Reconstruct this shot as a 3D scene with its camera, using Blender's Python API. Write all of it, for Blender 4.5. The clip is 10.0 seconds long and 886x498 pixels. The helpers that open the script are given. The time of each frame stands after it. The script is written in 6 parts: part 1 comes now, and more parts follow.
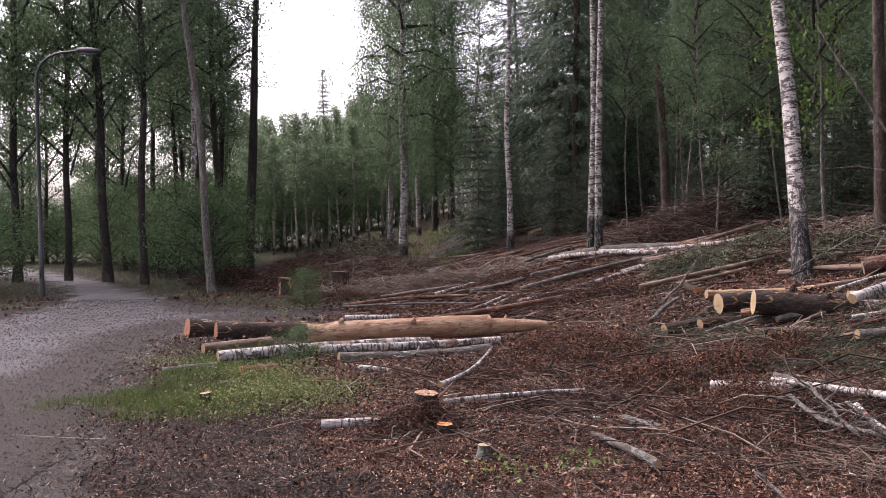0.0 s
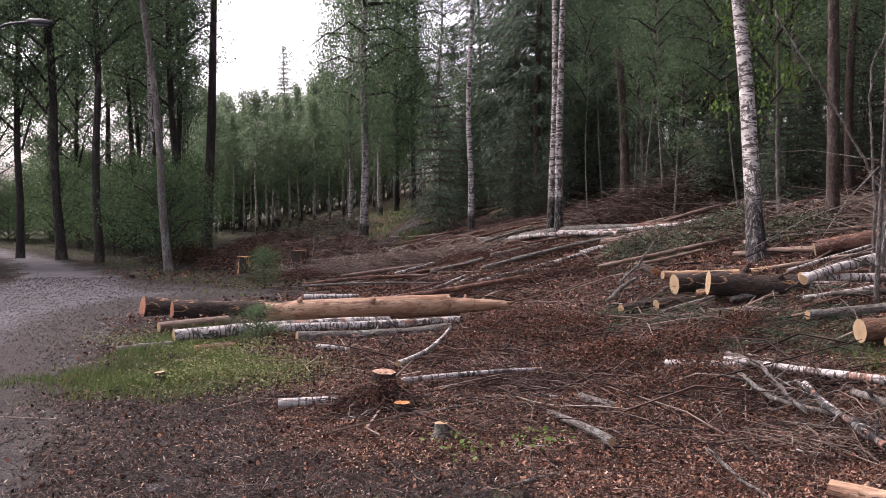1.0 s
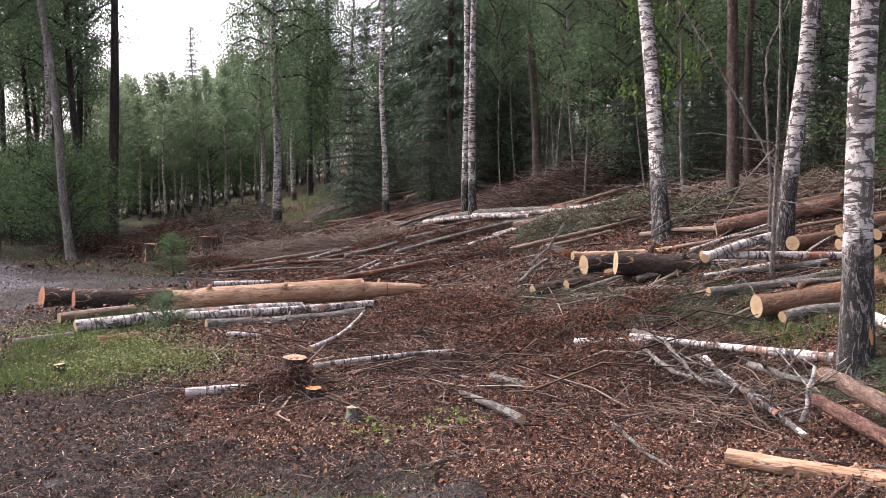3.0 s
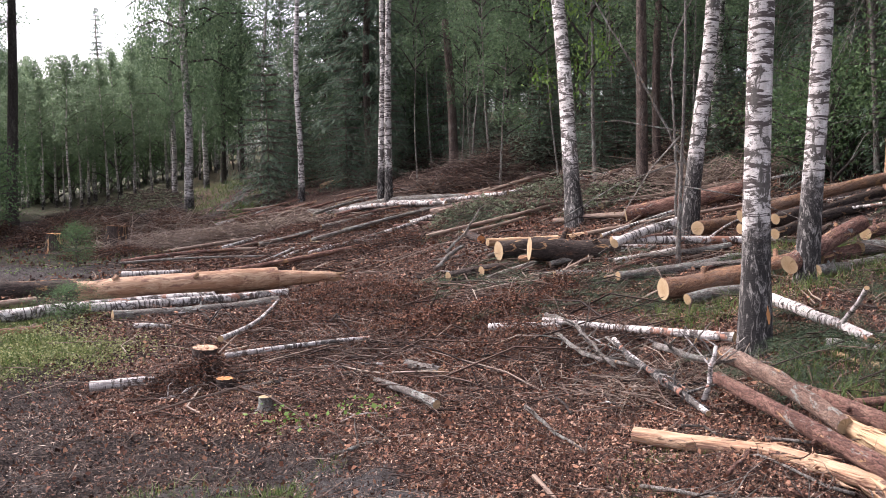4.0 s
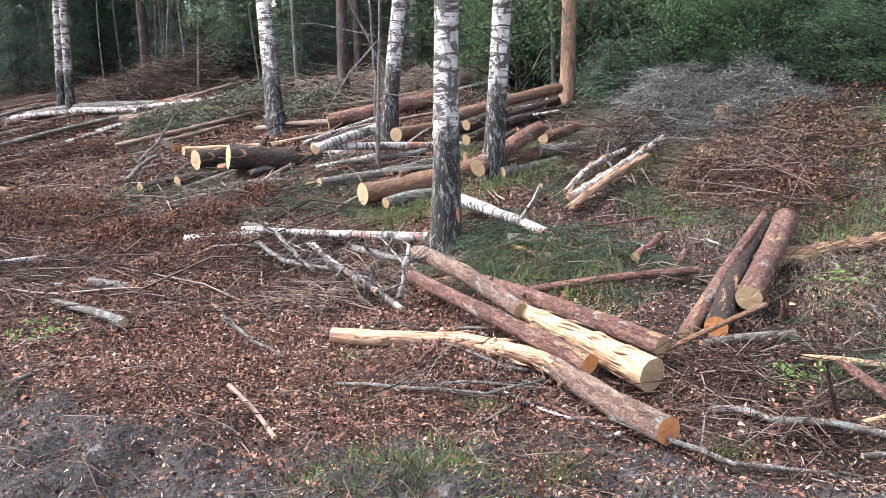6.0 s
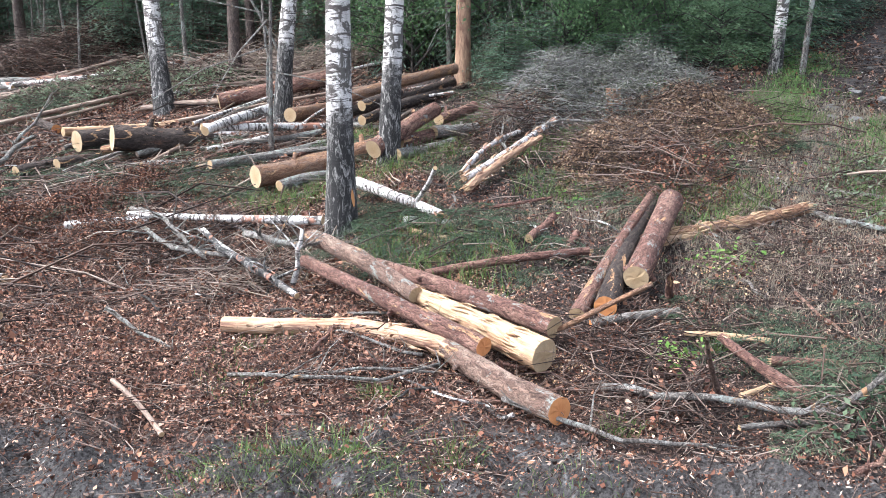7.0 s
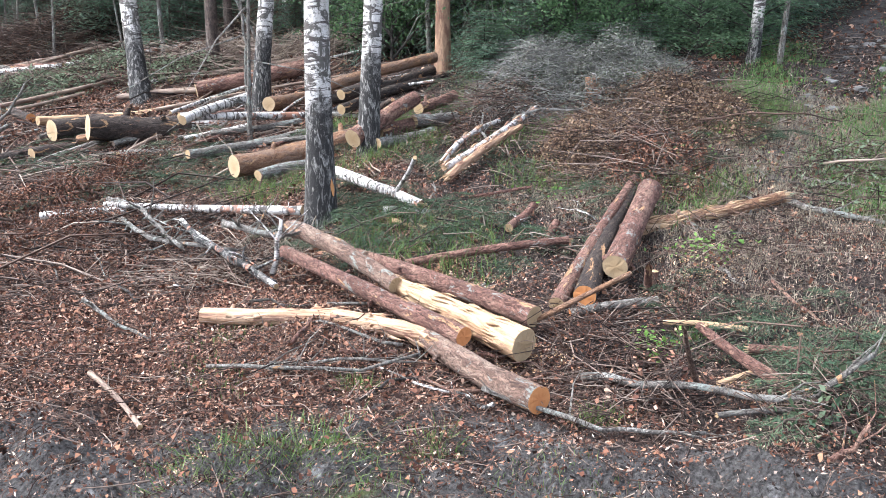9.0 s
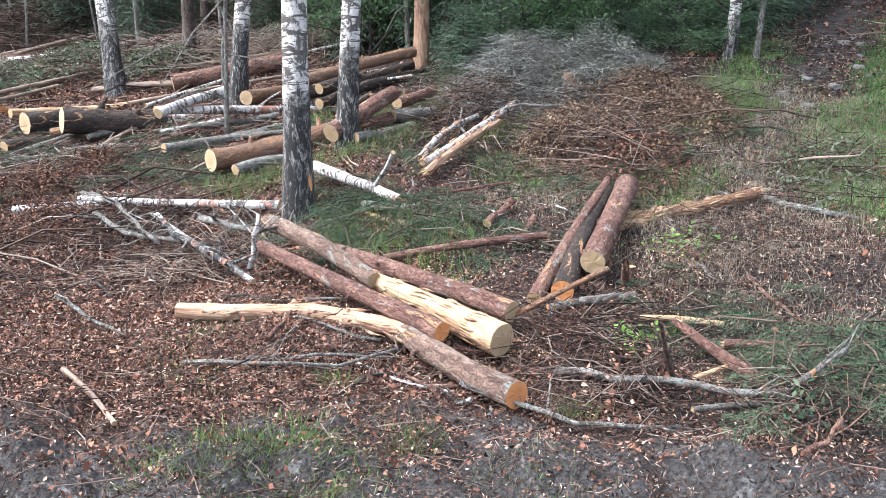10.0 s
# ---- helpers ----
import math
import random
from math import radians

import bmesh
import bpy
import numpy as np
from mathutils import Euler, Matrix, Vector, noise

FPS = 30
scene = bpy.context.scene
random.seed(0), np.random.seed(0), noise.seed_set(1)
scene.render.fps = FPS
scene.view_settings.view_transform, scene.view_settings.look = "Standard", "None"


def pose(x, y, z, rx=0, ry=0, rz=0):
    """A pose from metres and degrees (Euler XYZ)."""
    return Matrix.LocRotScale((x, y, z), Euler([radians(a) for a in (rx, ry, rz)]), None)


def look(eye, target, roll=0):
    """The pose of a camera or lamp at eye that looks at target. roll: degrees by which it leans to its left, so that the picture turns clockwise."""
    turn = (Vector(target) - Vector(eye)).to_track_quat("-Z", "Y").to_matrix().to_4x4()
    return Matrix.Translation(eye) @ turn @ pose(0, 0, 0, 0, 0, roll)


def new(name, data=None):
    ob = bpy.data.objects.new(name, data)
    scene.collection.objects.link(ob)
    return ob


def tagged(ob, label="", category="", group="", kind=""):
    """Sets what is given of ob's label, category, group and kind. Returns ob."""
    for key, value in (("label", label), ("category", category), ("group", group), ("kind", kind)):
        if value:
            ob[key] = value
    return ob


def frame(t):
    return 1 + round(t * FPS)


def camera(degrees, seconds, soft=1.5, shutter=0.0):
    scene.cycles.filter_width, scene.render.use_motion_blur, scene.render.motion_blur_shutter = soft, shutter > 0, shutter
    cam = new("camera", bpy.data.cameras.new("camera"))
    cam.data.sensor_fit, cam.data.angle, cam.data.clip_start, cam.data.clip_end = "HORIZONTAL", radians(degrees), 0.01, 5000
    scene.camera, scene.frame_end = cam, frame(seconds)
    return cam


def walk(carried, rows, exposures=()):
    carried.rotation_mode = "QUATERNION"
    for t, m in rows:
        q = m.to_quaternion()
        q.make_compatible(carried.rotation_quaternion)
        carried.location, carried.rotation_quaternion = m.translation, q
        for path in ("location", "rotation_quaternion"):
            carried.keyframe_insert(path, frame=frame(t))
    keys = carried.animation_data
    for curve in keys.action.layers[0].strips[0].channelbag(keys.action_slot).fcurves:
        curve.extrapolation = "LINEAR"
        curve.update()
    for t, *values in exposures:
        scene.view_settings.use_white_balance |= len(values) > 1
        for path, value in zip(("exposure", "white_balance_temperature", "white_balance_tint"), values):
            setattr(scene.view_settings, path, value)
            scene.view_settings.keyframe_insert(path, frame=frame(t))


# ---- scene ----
cam = camera(56.26, 10.0, 0.8)
ROWS = [
    (0.0, -0.000, 0.000, 1.600, 0.00, -1.50, -0.85),
    (0.5, 0.012, 0.006, 1.594, -1.06, -2.27, -0.74),
    (1.0, 0.022, 0.015, 1.589, -2.65, -2.89, -0.34),
    (1.5, 0.026, 0.020, 1.585, -3.98, -3.19, -0.15),
    (2.0, 0.036, 0.031, 1.581, -5.02, -3.53, -0.40),
    (2.5, 0.055, 0.027, 1.578, -6.68, -3.87, -0.59),
    (4.0, 0.109, 0.028, 1.564, -14.03, -4.94, -0.78),
    (4.5, 0.149, 0.051, 1.537, -18.94, -6.54, -0.46),
    (5.0, 0.185, 0.065, 1.522, -23.94, -8.38, -0.26),
    (5.5, 0.208, 0.069, 1.508, -28.95, -9.94, -0.05),
    (6.0, 0.244, 0.080, 1.496, -33.89, -11.10, 0.12),
    (6.2, 0.260, 0.081, 1.492, -35.76, -11.45, 0.14),
    (7.3, 0.301, 0.086, 1.526, -41.73, -12.67, 0.88),
    (7.5, 0.304, 0.087, 1.526, -41.95, -12.73, 0.90),
    (8.0, 0.299, 0.085, 1.527, -42.08, -12.82, 0.83),
    (8.5, 0.299, 0.085, 1.526, -42.26, -12.95, 0.79),
    (9.0, 0.301, 0.085, 1.525, -42.27, -13.24, 0.81),
    (9.5, 0.302, 0.087, 1.524, -42.36, -13.59, 1.00),
    (10.0, 0.308, 0.087, 1.523, -43.78, -13.55, 1.23),
]
EXPOSURES = [(0.0, 1.55, 6500, 28), (1.9, 1.6, 6500, 28), (2.5, 1.82, 6500, 26), (4.0, 2.05, 6350, 22), (5.0, 2.32, 6100, 18), (6.0, 2.52, 5900, 13), (7.5, 2.62, 5650, 8), (10.0, 2.62, 5650, 8)]
walk(cam, [(t, pose(x, y, z, 90 + pitch, 0, yaw) @ pose(0, 0, 0, 0, 0, roll)) for t, x, y, z, yaw, pitch, roll in ROWS], EXPOSURES)

# ---- sky and light: a bright overcast day ----
world = bpy.data.worlds.new("overcast_sky")
scene.world = world
world.use_nodes = True
wn, wl = world.node_tree.nodes, world.node_tree.links
sky = wn.new("ShaderNodeTexSky")
sky.sky_type, sky.sun_disc = "NISHITA", False
sky.sun_elevation, sky.sun_rotation = radians(52), radians(-50)
sky.air_density, sky.dust_density, sky.ozone_density = 1.0, 6.0, 1.0
grey = wn.new("ShaderNodeHueSaturation")
grey.inputs["Saturation"].default_value = 0.4
wl.new(sky.outputs[0], grey.inputs["Color"])
wl.new(grey.outputs[0], wn["Background"].inputs[0])
wn["Background"].inputs[1].default_value = 0.15
sun = new("sun", bpy.data.lights.new("sun", "SUN"))
sun.data.energy, sun.data.angle, sun.data.color = 0.7, radians(28), (1.0, 0.97, 0.92)
sun.matrix_world = look((-9.4, 7.9, 15.8), (0, 0, 0))


# ---- materials ----
class Shade:
    """A principled material with a few short ways to add nodes."""

    def __init__(self, name, rough=0.9, gloss=0.25):
        self.m = bpy.data.materials.new(name)
        self.m.use_nodes = True
        self.t = self.m.node_tree
        self.b = self.t.nodes["Principled BSDF"]
        self.b.inputs["Roughness"].default_value = rough
        self.b.inputs["Specular IOR Level"].default_value = gloss

    def put(self, socket, value):
        if isinstance(value, bpy.types.NodeSocket):
            self.t.links.new(value, socket)
        elif isinstance(value, tuple) and len(value) == 3 and socket.type == "RGBA":
            socket.default_value = (*value, 1)
        else:
            socket.default_value = value

    def node(self, kind, out=0, ins=None, **props):
        n = self.t.nodes.new("ShaderNode" + kind)
        for k, v in props.items():
            setattr(n, k, v)
        for k, v in (ins or {}).items():
            self.put(n.inputs[k], v)
        return n.outputs[out]

    def coords(self, scale=(1, 1, 1)):
        return self.node("Mapping", ins={"Vector": self.node("TexCoord", "Object"), "Scale": scale})

    def noise(self, vec, scale, detail=4.0, rough=0.6, distort=0.0):
        return self.node("TexNoise", 0, {"Vector": vec, "Scale": scale, "Detail": detail, "Roughness": rough, "Distortion": distort})

    def ramp(self, fac, *stops):
        n = self.t.nodes.new("ShaderNodeValToRGB")
        e = n.color_ramp.elements
        while len(e) < len(stops):
            e.new(0.5)
        for el, (p, c) in zip(e, stops):
            el.position, el.color = p, (*c, 1) if isinstance(c, tuple) else (c, c, c, 1)
        self.put(n.inputs[0], fac)
        return n.outputs[0]

    def mix(self, fac, a, b, how="MIX"):
        n = self.t.nodes.new("ShaderNodeMix")
        n.data_type, n.blend_type = "RGBA", how
        self.put(n.inputs[0], fac)
        self.put(n.inputs[6], a)
        self.put(n.inputs[7], b)
        return n.outputs[2]

    def math(self, op, a, b=0.0, clamp=False):
        n = self.t.nodes.new("ShaderNodeMath")
        n.operation, n.use_clamp = op, clamp
        self.put(n.inputs[0], a)
        self.put(n.inputs[1], b)
        return n.outputs[0]

    def attr(self, name):
        return self.node("Attribute", "Fac", attribute_name=name)

    def done(self, colour, height=None, strength=0.5, distance=0.02):
        self.put(self.b.inputs["Base Color"], colour)
        if height is not None:
            self.put(self.b.inputs["Normal"], self.node("Bump", 0, {"Height": height, "Strength": strength, "Distance": distance}))
        return self.m


def bark_material(name, dark, light, flake, amount=0.55, fine=1.0, scraped=0.0, lichen=0.0):
    """Rough bark: long warped plates, flaking patches of a second tone, cracks; scraped spots of bare wood and grey lichen."""
    s = Shade(name)
    base = s.node("TexCoord", "Object")
    warp = s.node("VectorMath", 0, {0: s.node("TexNoise", 1, {"Vector": base, "Scale": 11.0, "Detail": 4.0}), 1: (0.09, 0.09, 0.16)}, operation="MULTIPLY")
    bent = s.node("VectorMath", 0, {0: base, 1: warp}, operation="ADD")
    vec = s.node("Mapping", ins={"Vector": bent, "Scale": (44 * fine, 44 * fine, 11 * fine)})
    plates = s.node("TexVoronoi", "Distance", {"Vector": vec, "Scale": 1.0, "Randomness": 1.0}, feature="DISTANCE_TO_EDGE")
    tone = s.node("SeparateColor", 0, {0: s.node("TexVoronoi", "Color", {"Vector": vec, "Scale": 1.0})})
    grain = s.noise(s.node("Mapping", ins={"Vector": bent, "Scale": (85, 85, 17)}), 1.0, 6, 0.8)
    patch = s.noise(s.node("Mapping", ins={"Vector": bent, "Scale": (10, 10, 3.0)}), 1.0, 6, 0.75, 0.8)
    wide = s.noise(s.coords((3.4, 3.4, 1.6)), 1.0, 4, 0.65)
    c = s.mix(s.ramp(s.math("ADD", s.math("MULTIPLY", tone, 0.35), s.math("MULTIPLY", grain, 0.75)), (0.35, 0.0), (0.78, 1.0)), dark, light)
    c = s.mix(s.ramp(s.math("ADD", patch, s.math("MULTIPLY", s.math("SUBTRACT", wide, 0.5), 0.9)), (amount - 0.06, 0.0), (amount + 0.08, 1.0)), c, flake)
    c = s.mix(s.ramp(grain, (0.36, 0.8), (0.5, 0.0)), c, tuple(v * 0.4 for v in dark))
    c = s.mix(s.ramp(s.math("MULTIPLY", plates, s.math("ADD", wide, 0.5)), (0.0, 0.5), (0.08, 0.0)), c, tuple(v * 0.35 for v in dark))
    if lichen:
        grey = s.noise(s.coords((17, 17, 8)), 1.0, 6, 0.8, 0.5)
        c = s.mix(s.ramp(s.math("ADD", grey, s.math("MULTIPLY", s.math("SUBTRACT", 0.5, wide), 0.8)), (0.64 - lichen, 0.0), (0.70 - lichen, 0.8)), c, (0.27, 0.29, 0.26))
    if scraped:
        bare = s.noise(s.node("Mapping", ins={"Vector": base, "Scale": (8, 8, 2.3)}), 1.0, 5, 0.65, 1.4)
        fibre = s.noise(s.coords((70, 70, 4)), 1.0, 4, 0.7)
        wood = s.mix(s.ramp(fibre, (0.3, 0.0), (0.7, 1.0)), (0.44, 0.28, 0.15), (0.31, 0.155, 0.075))
        c = s.mix(s.ramp(s.math("ADD", bare, s.math("MULTIPLY", s.math("SUBTRACT", grain, 0.5), 0.18)), (0.66 - scraped, 0.0), (0.69 - scraped, 1.0)), c, wood)
    return s.done(c, s.math("ADD", s.math("MULTIPLY", plates, 0.8), s.math("ADD", s.math("MULTIPLY", grain, 1.3), patch)), 1.0, 0.025)


def birch_material(name, base_height, mark=0.54, blotch=0.57, torn=0.0):
    """White paper bark with dark cross bands and fine pores; near the root it turns black and furrowed; torn bares red inner bark."""
    s = Shade(name, 0.75)
    bands = s.noise(s.coords((5.5, 5.5, 21)), 1.0, 5, 0.65, 0.9)
    pores = s.noise(s.coords((22, 22, 120)), 1.0, 3, 0.6)
    blot = s.noise(s.coords((6.0, 6.0, 4.0)), 1.0, 6, 0.75, 0.5)
    tint = s.noise(s.coords((9, 9, 5)), 1.0, 6, 0.75)
    furrow = s.noise(s.coords((26, 26, 8)), 1.0, 6, 0.8, 1.0)
    white = s.mix(s.ramp(tint, (0.32, 0.0), (0.66, 1.0)), (0.27, 0.245, 0.225), (0.62, 0.585, 0.55))
    c = s.mix(s.ramp(pores, (0.56, 0.0), (0.64, 0.6)), white, (0.15, 0.125, 0.11))
    c = s.mix(s.ramp(bands, (mark + 0.01, 0.0), (mark + 0.07, 1.0)), c, (0.06, 0.048, 0.043))
    c = s.mix(s.ramp(blot, (blotch, 0.0), (blotch + 0.05, 1.0)), c, (0.075, 0.068, 0.06))
    z = s.node("SeparateXYZ", 2, {0: s.node("TexCoord", "Object")})
    low = s.math("SUBTRACT", 1.0, s.math("DIVIDE", z, base_height), True)
    rough = s.ramp(s.math("ADD", s.math("MULTIPLY", low, 0.6), s.math("ADD", s.math("MULTIPLY", blot, 0.45), s.math("MULTIPLY", furrow, 0.3))), (0.55, 0.0), (0.66, 1.0))
    c = s.mix(rough, c, s.mix(s.ramp(furrow, (0.50, 0.0), (0.64, 1.0)), (0.018, 0.016, 0.015), (0.27, 0.25, 0.23)))
    if torn:
        bare = s.noise(s.coords((5, 5, 2.6)), 1.0, 5, 0.7, 1.2)
        c = s.mix(s.ramp(bare, (0.62 - torn, 0.0), (0.66 - torn, 1.0)), c, s.mix(tint, (0.17, 0.065, 0.045), (0.32, 0.17, 0.11)))
    return s.done(c, s.math("ADD", furrow, s.math("ADD", s.math("MULTIPLY", bands, -0.6), s.math("MULTIPLY", pores, -0.4))), 0.8, 0.018)


def wood_material(name, pale, warm, dark, streak=1.0, clean=0.0):
    """Bare wood with long grain, bark remains and stains."""
    s = Shade(name, 0.7)
    grain = s.noise(s.coords((60, 60, 3 * streak)), 1.0, 4, 0.6)
    stain = s.noise(s.coords((9, 9, 2.4)), 1.0, 6, 0.72, 1.0)
    rest = s.noise(s.coords((14, 14, 3.5)), 1.0, 6, 0.75, 0.6)
    c = s.mix(s.ramp(grain, (0.3, 0.0), (0.7, 1.0)), pale, warm)
    c = s.mix(s.ramp(stain, (0.41 + clean, 0.0), (0.56 + clean, 0.9)), c, dark)
    c = s.mix(s.ramp(rest, (0.53 + clean, 0.0), (0.60 + clean, 0.9)), c, (0.13, 0.065, 0.045))
    return s.done(c, s.math("ADD", grain, s.math("MULTIPLY", stain, 1.5)), 0.9, 0.014)


def end_material(name, heart, sap, rim):
    """The sawn face of a log: rings round the axis, saw marks, a darker heart."""
    s = Shade(name, 0.8)
    co = s.node("TexCoord", "Object")
    flat = s.node("VectorMath", 0, {0: co, 1: (1, 1, 0)}, operation="MULTIPLY")
    wob = s.node("VectorMath", 0, {0: flat, 1: s.node("TexNoise", 1, {"Vector": co, "Scale": 9.0})}, operation="ADD")
    rings = s.node("TexWave", 1, {"Vector": wob, "Scale": 26.0, "Distortion": 1.5, "Detail": 2.0}, wave_type="RINGS", rings_direction="Z")
    radius = s.node("VectorMath", "Value", {0: flat}, operation="LENGTH")
    saw = s.noise(s.coords((90, 12, 1)), 1.0, 3)
    blot = s.noise(s.coords((14, 14, 14)), 1.0, 4)
    c = s.mix(s.ramp(s.math("MULTIPLY", radius, 5.0), (0.1, 0.0), (0.5, 1.0)), heart, sap)
    c = s.mix(s.math("MULTIPLY", rings, 0.35), c, rim)
    c = s.mix(s.ramp(blot, (0.5, 0.0), (0.75, 0.5)), c, rim)
    return s.done(c, saw, 0.4, 0.004)


def leaf_material(name, a, b, c3, see=0.35, rough=0.6):
    """Leaves that differ one from another and let some light through."""
    s = Shade(name, rough, 0.2)
    r = s.node("NewGeometry", "Random Per Island")
    o = s.node("ObjectInfo", "Random")
    c = s.ramp(r, (0.0, a), (0.5, b), (1.0, c3))
    c = s.mix(s.math("MULTIPLY", o, 0.35), c, tuple(v * 0.6 for v in a))
    s.done(c)
    t = s.t.nodes.new("ShaderNodeBsdfTranslucent")
    s.put(t.inputs[0], c)
    m = s.t.nodes.new("ShaderNodeMixShader")
    m.inputs[0].default_value = see
    s.t.links.new(s.b.outputs[0], m.inputs[1])
    s.t.links.new(t.outputs[0], m.inputs[2])
    s.t.links.new(m.outputs[0], s.t.nodes["Material Output"].inputs[0])
    return s.m


def island_material(name, *tones, rough=0.85):
    """Loose pieces, each with a tone of its own."""
    s = Shade(name, rough)
    r = s.node("NewGeometry", "Random Per Island")
    n = len(tones) - 1
    c = s.ramp(r, *[(k / n, t) for k, t in enumerate(tones)])
    fine = s.noise(s.coords((30, 30, 30)), 1.0, 3)
    return s.done(s.mix(s.math("MULTIPLY", fine, 0.45), c, tuple(v * 0.4 for v in tones[0])))


BARK_PINE = bark_material("dark_pine_bark", (0.03, 0.022, 0.019), (0.085, 0.062, 0.05), (0.13, 0.068, 0.045), 0.62, 1.0, 0.08)
BARK_RED = bark_material("flaking_red_pine_bark", (0.085, 0.04, 0.03), (0.24, 0.125, 0.095), (0.32, 0.19, 0.14), 0.55, 1.2, 0.08, 0.02)
BARK_ORANGE = bark_material("orange_pine_bark", (0.17, 0.085, 0.05), (0.33, 0.185, 0.105), (0.20, 0.13, 0.095), 0.5, 1.1, 0.08)
BARK_GREY = bark_material("grey_bark", (0.10, 0.085, 0.075), (0.26, 0.23, 0.20), (0.32, 0.30, 0.27), 0.6, 1.4, 0.02, 0.08)
BARK_DARK = bark_material("dark_trunk_bark", (0.03, 0.025, 0.022), (0.085, 0.07, 0.06), (0.11, 0.10, 0.085), 0.6)
BARK_SPRUCE = bark_material("spruce_bark", (0.06, 0.045, 0.04), (0.16, 0.115, 0.095), (0.20, 0.17, 0.14), 0.58, 1.3)
BIRCH = birch_material("birch_bark_standing", 1.55, 0.485, 0.53)
BIRCH_LOG = birch_material("birch_bark_felled", 0.001, 0.49, 0.505, 0.06)
BIRCH_TORN = birch_material("torn_birch_bark", 0.001, 0.49, 0.53, 0.11)
TIMBER = bark_material("brown_grey_pine_bark", (0.10, 0.058, 0.044), (0.27, 0.17, 0.125), (0.33, 0.235, 0.18), 0.54, 1.1, 0.07, 0.035)
BIRCH_FAR = birch_material("slim_birch_bark", 0.8, 0.50, 0.53)
PEELED = wood_material("peeled_wood", (0.41, 0.285, 0.19), (0.32, 0.205, 0.125), (0.22, 0.115, 0.065))
PALE = wood_material("pale_split_wood", (0.41, 0.295, 0.18), (0.33, 0.205, 0.115), (0.21, 0.11, 0.058), 1.0, 0.03)
STRIPPED = wood_material("stripped_trunk_wood", (0.34, 0.215, 0.135), (0.26, 0.155, 0.095), (0.15, 0.085, 0.055))
POLE = wood_material("weathered_peeled_wood", (0.27, 0.205, 0.155), (0.19, 0.135, 0.10), (0.10, 0.065, 0.05))
CUT = end_material("sawn_pale_wood", (0.29, 0.20, 0.11), (0.36, 0.27, 0.165), (0.20, 0.125, 0.065))
CUT_ORANGE = end_material("sawn_orange_wood", (0.40, 0.16, 0.055), (0.46, 0.215, 0.08), (0.26, 0.10, 0.04))
CUT_RED = end_material("sawn_red_wood", (0.22, 0.085, 0.045), (0.28, 0.12, 0.065), (0.12, 0.05, 0.03))
LEAF = leaf_material("birch_leaves", (0.068, 0.112, 0.062), (0.108, 0.165, 0.088), (0.165, 0.23, 0.125), 0.5)
# birch leaf tones lightened: distance haze put into the colour
LEAF_HAZED = leaf_material("haze_paled_far_leaves", (0.11, 0.16, 0.095), (0.155, 0.215, 0.125), (0.21, 0.275, 0.16), 0.5)
LEAF_DARK = leaf_material("dark_broad_leaves", (0.06, 0.098, 0.055), (0.10, 0.152, 0.08), (0.155, 0.22, 0.115), 0.5)
LEAF_BUSH = leaf_material("undergrowth_leaves", (0.05, 0.092, 0.042), (0.085, 0.14, 0.062), (0.135, 0.20, 0.088), 0.45)
LEAF_BRIGHT = leaf_material("bright_young_leaves", (0.08, 0.15, 0.03), (0.12, 0.20, 0.045), (0.17, 0.25, 0.07))
LEAF_GREY = leaf_material("wilted_grey_green_leaves", (0.09, 0.12, 0.07), (0.16, 0.19, 0.12), (0.24, 0.27, 0.18))
LEAF_WILT = leaf_material("withering_grey_leaves", (0.05, 0.055, 0.04), (0.12, 0.125, 0.09), (0.25, 0.25, 0.20), 0.2)
NEEDLE = leaf_material("spruce_needles", (0.072, 0.11, 0.08), (0.11, 0.158, 0.108), (0.158, 0.215, 0.14), 0.4)
NEEDLE_CUT = leaf_material("felled_spruce_needles", (0.022, 0.04, 0.022), (0.04, 0.065, 0.034), (0.085, 0.105, 0.058), 0.2)
GRASS = leaf_material("grass_blades", (0.05, 0.085, 0.022), (0.085, 0.13, 0.035), (0.15, 0.18, 0.065), 0.3)
GRASS_HILL = leaf_material("bright_hill_grass", (0.055, 0.11, 0.03), (0.10, 0.175, 0.05), (0.17, 0.25, 0.09), 0.4)
MOSS = leaf_material("yellow_green_ground_plants", (0.10, 0.12, 0.04), (0.18, 0.20, 0.075), (0.30, 0.30, 0.14), 0.3)
DRY = leaf_material("dry_grass", (0.16, 0.13, 0.095), (0.22, 0.185, 0.135), (0.30, 0.255, 0.19), 0.2)
LITTER = island_material("fallen_leaves_and_bark_chips", (0.014, 0.006, 0.005), (0.065, 0.026, 0.016), (0.18, 0.078, 0.047), (0.31, 0.16, 0.105), (0.50, 0.34, 0.25))
BROWN_LEAF = island_material("withered_brown_leaves", (0.02, 0.009, 0.006), (0.075, 0.029, 0.017), (0.15, 0.062, 0.035), (0.26, 0.135, 0.08))
RUST_LEAF = island_material("rusty_withered_leaves", (0.03, 0.014, 0.01), (0.09, 0.042, 0.028), (0.15, 0.075, 0.048), (0.24, 0.15, 0.10))
TAN_LEAF = island_material("withered_tan_leaves", (0.045, 0.026, 0.016), (0.12, 0.07, 0.042), (0.20, 0.125, 0.075), (0.32, 0.225, 0.145))
CHIP = island_material("fresh_wood_chips", (0.40, 0.22, 0.11), (0.55, 0.36, 0.20), (0.66, 0.48, 0.30))
TWIG = island_material("dead_twigs", (0.009, 0.005, 0.004), (0.034, 0.019, 0.0135), (0.092, 0.056, 0.041), (0.24, 0.185, 0.15))
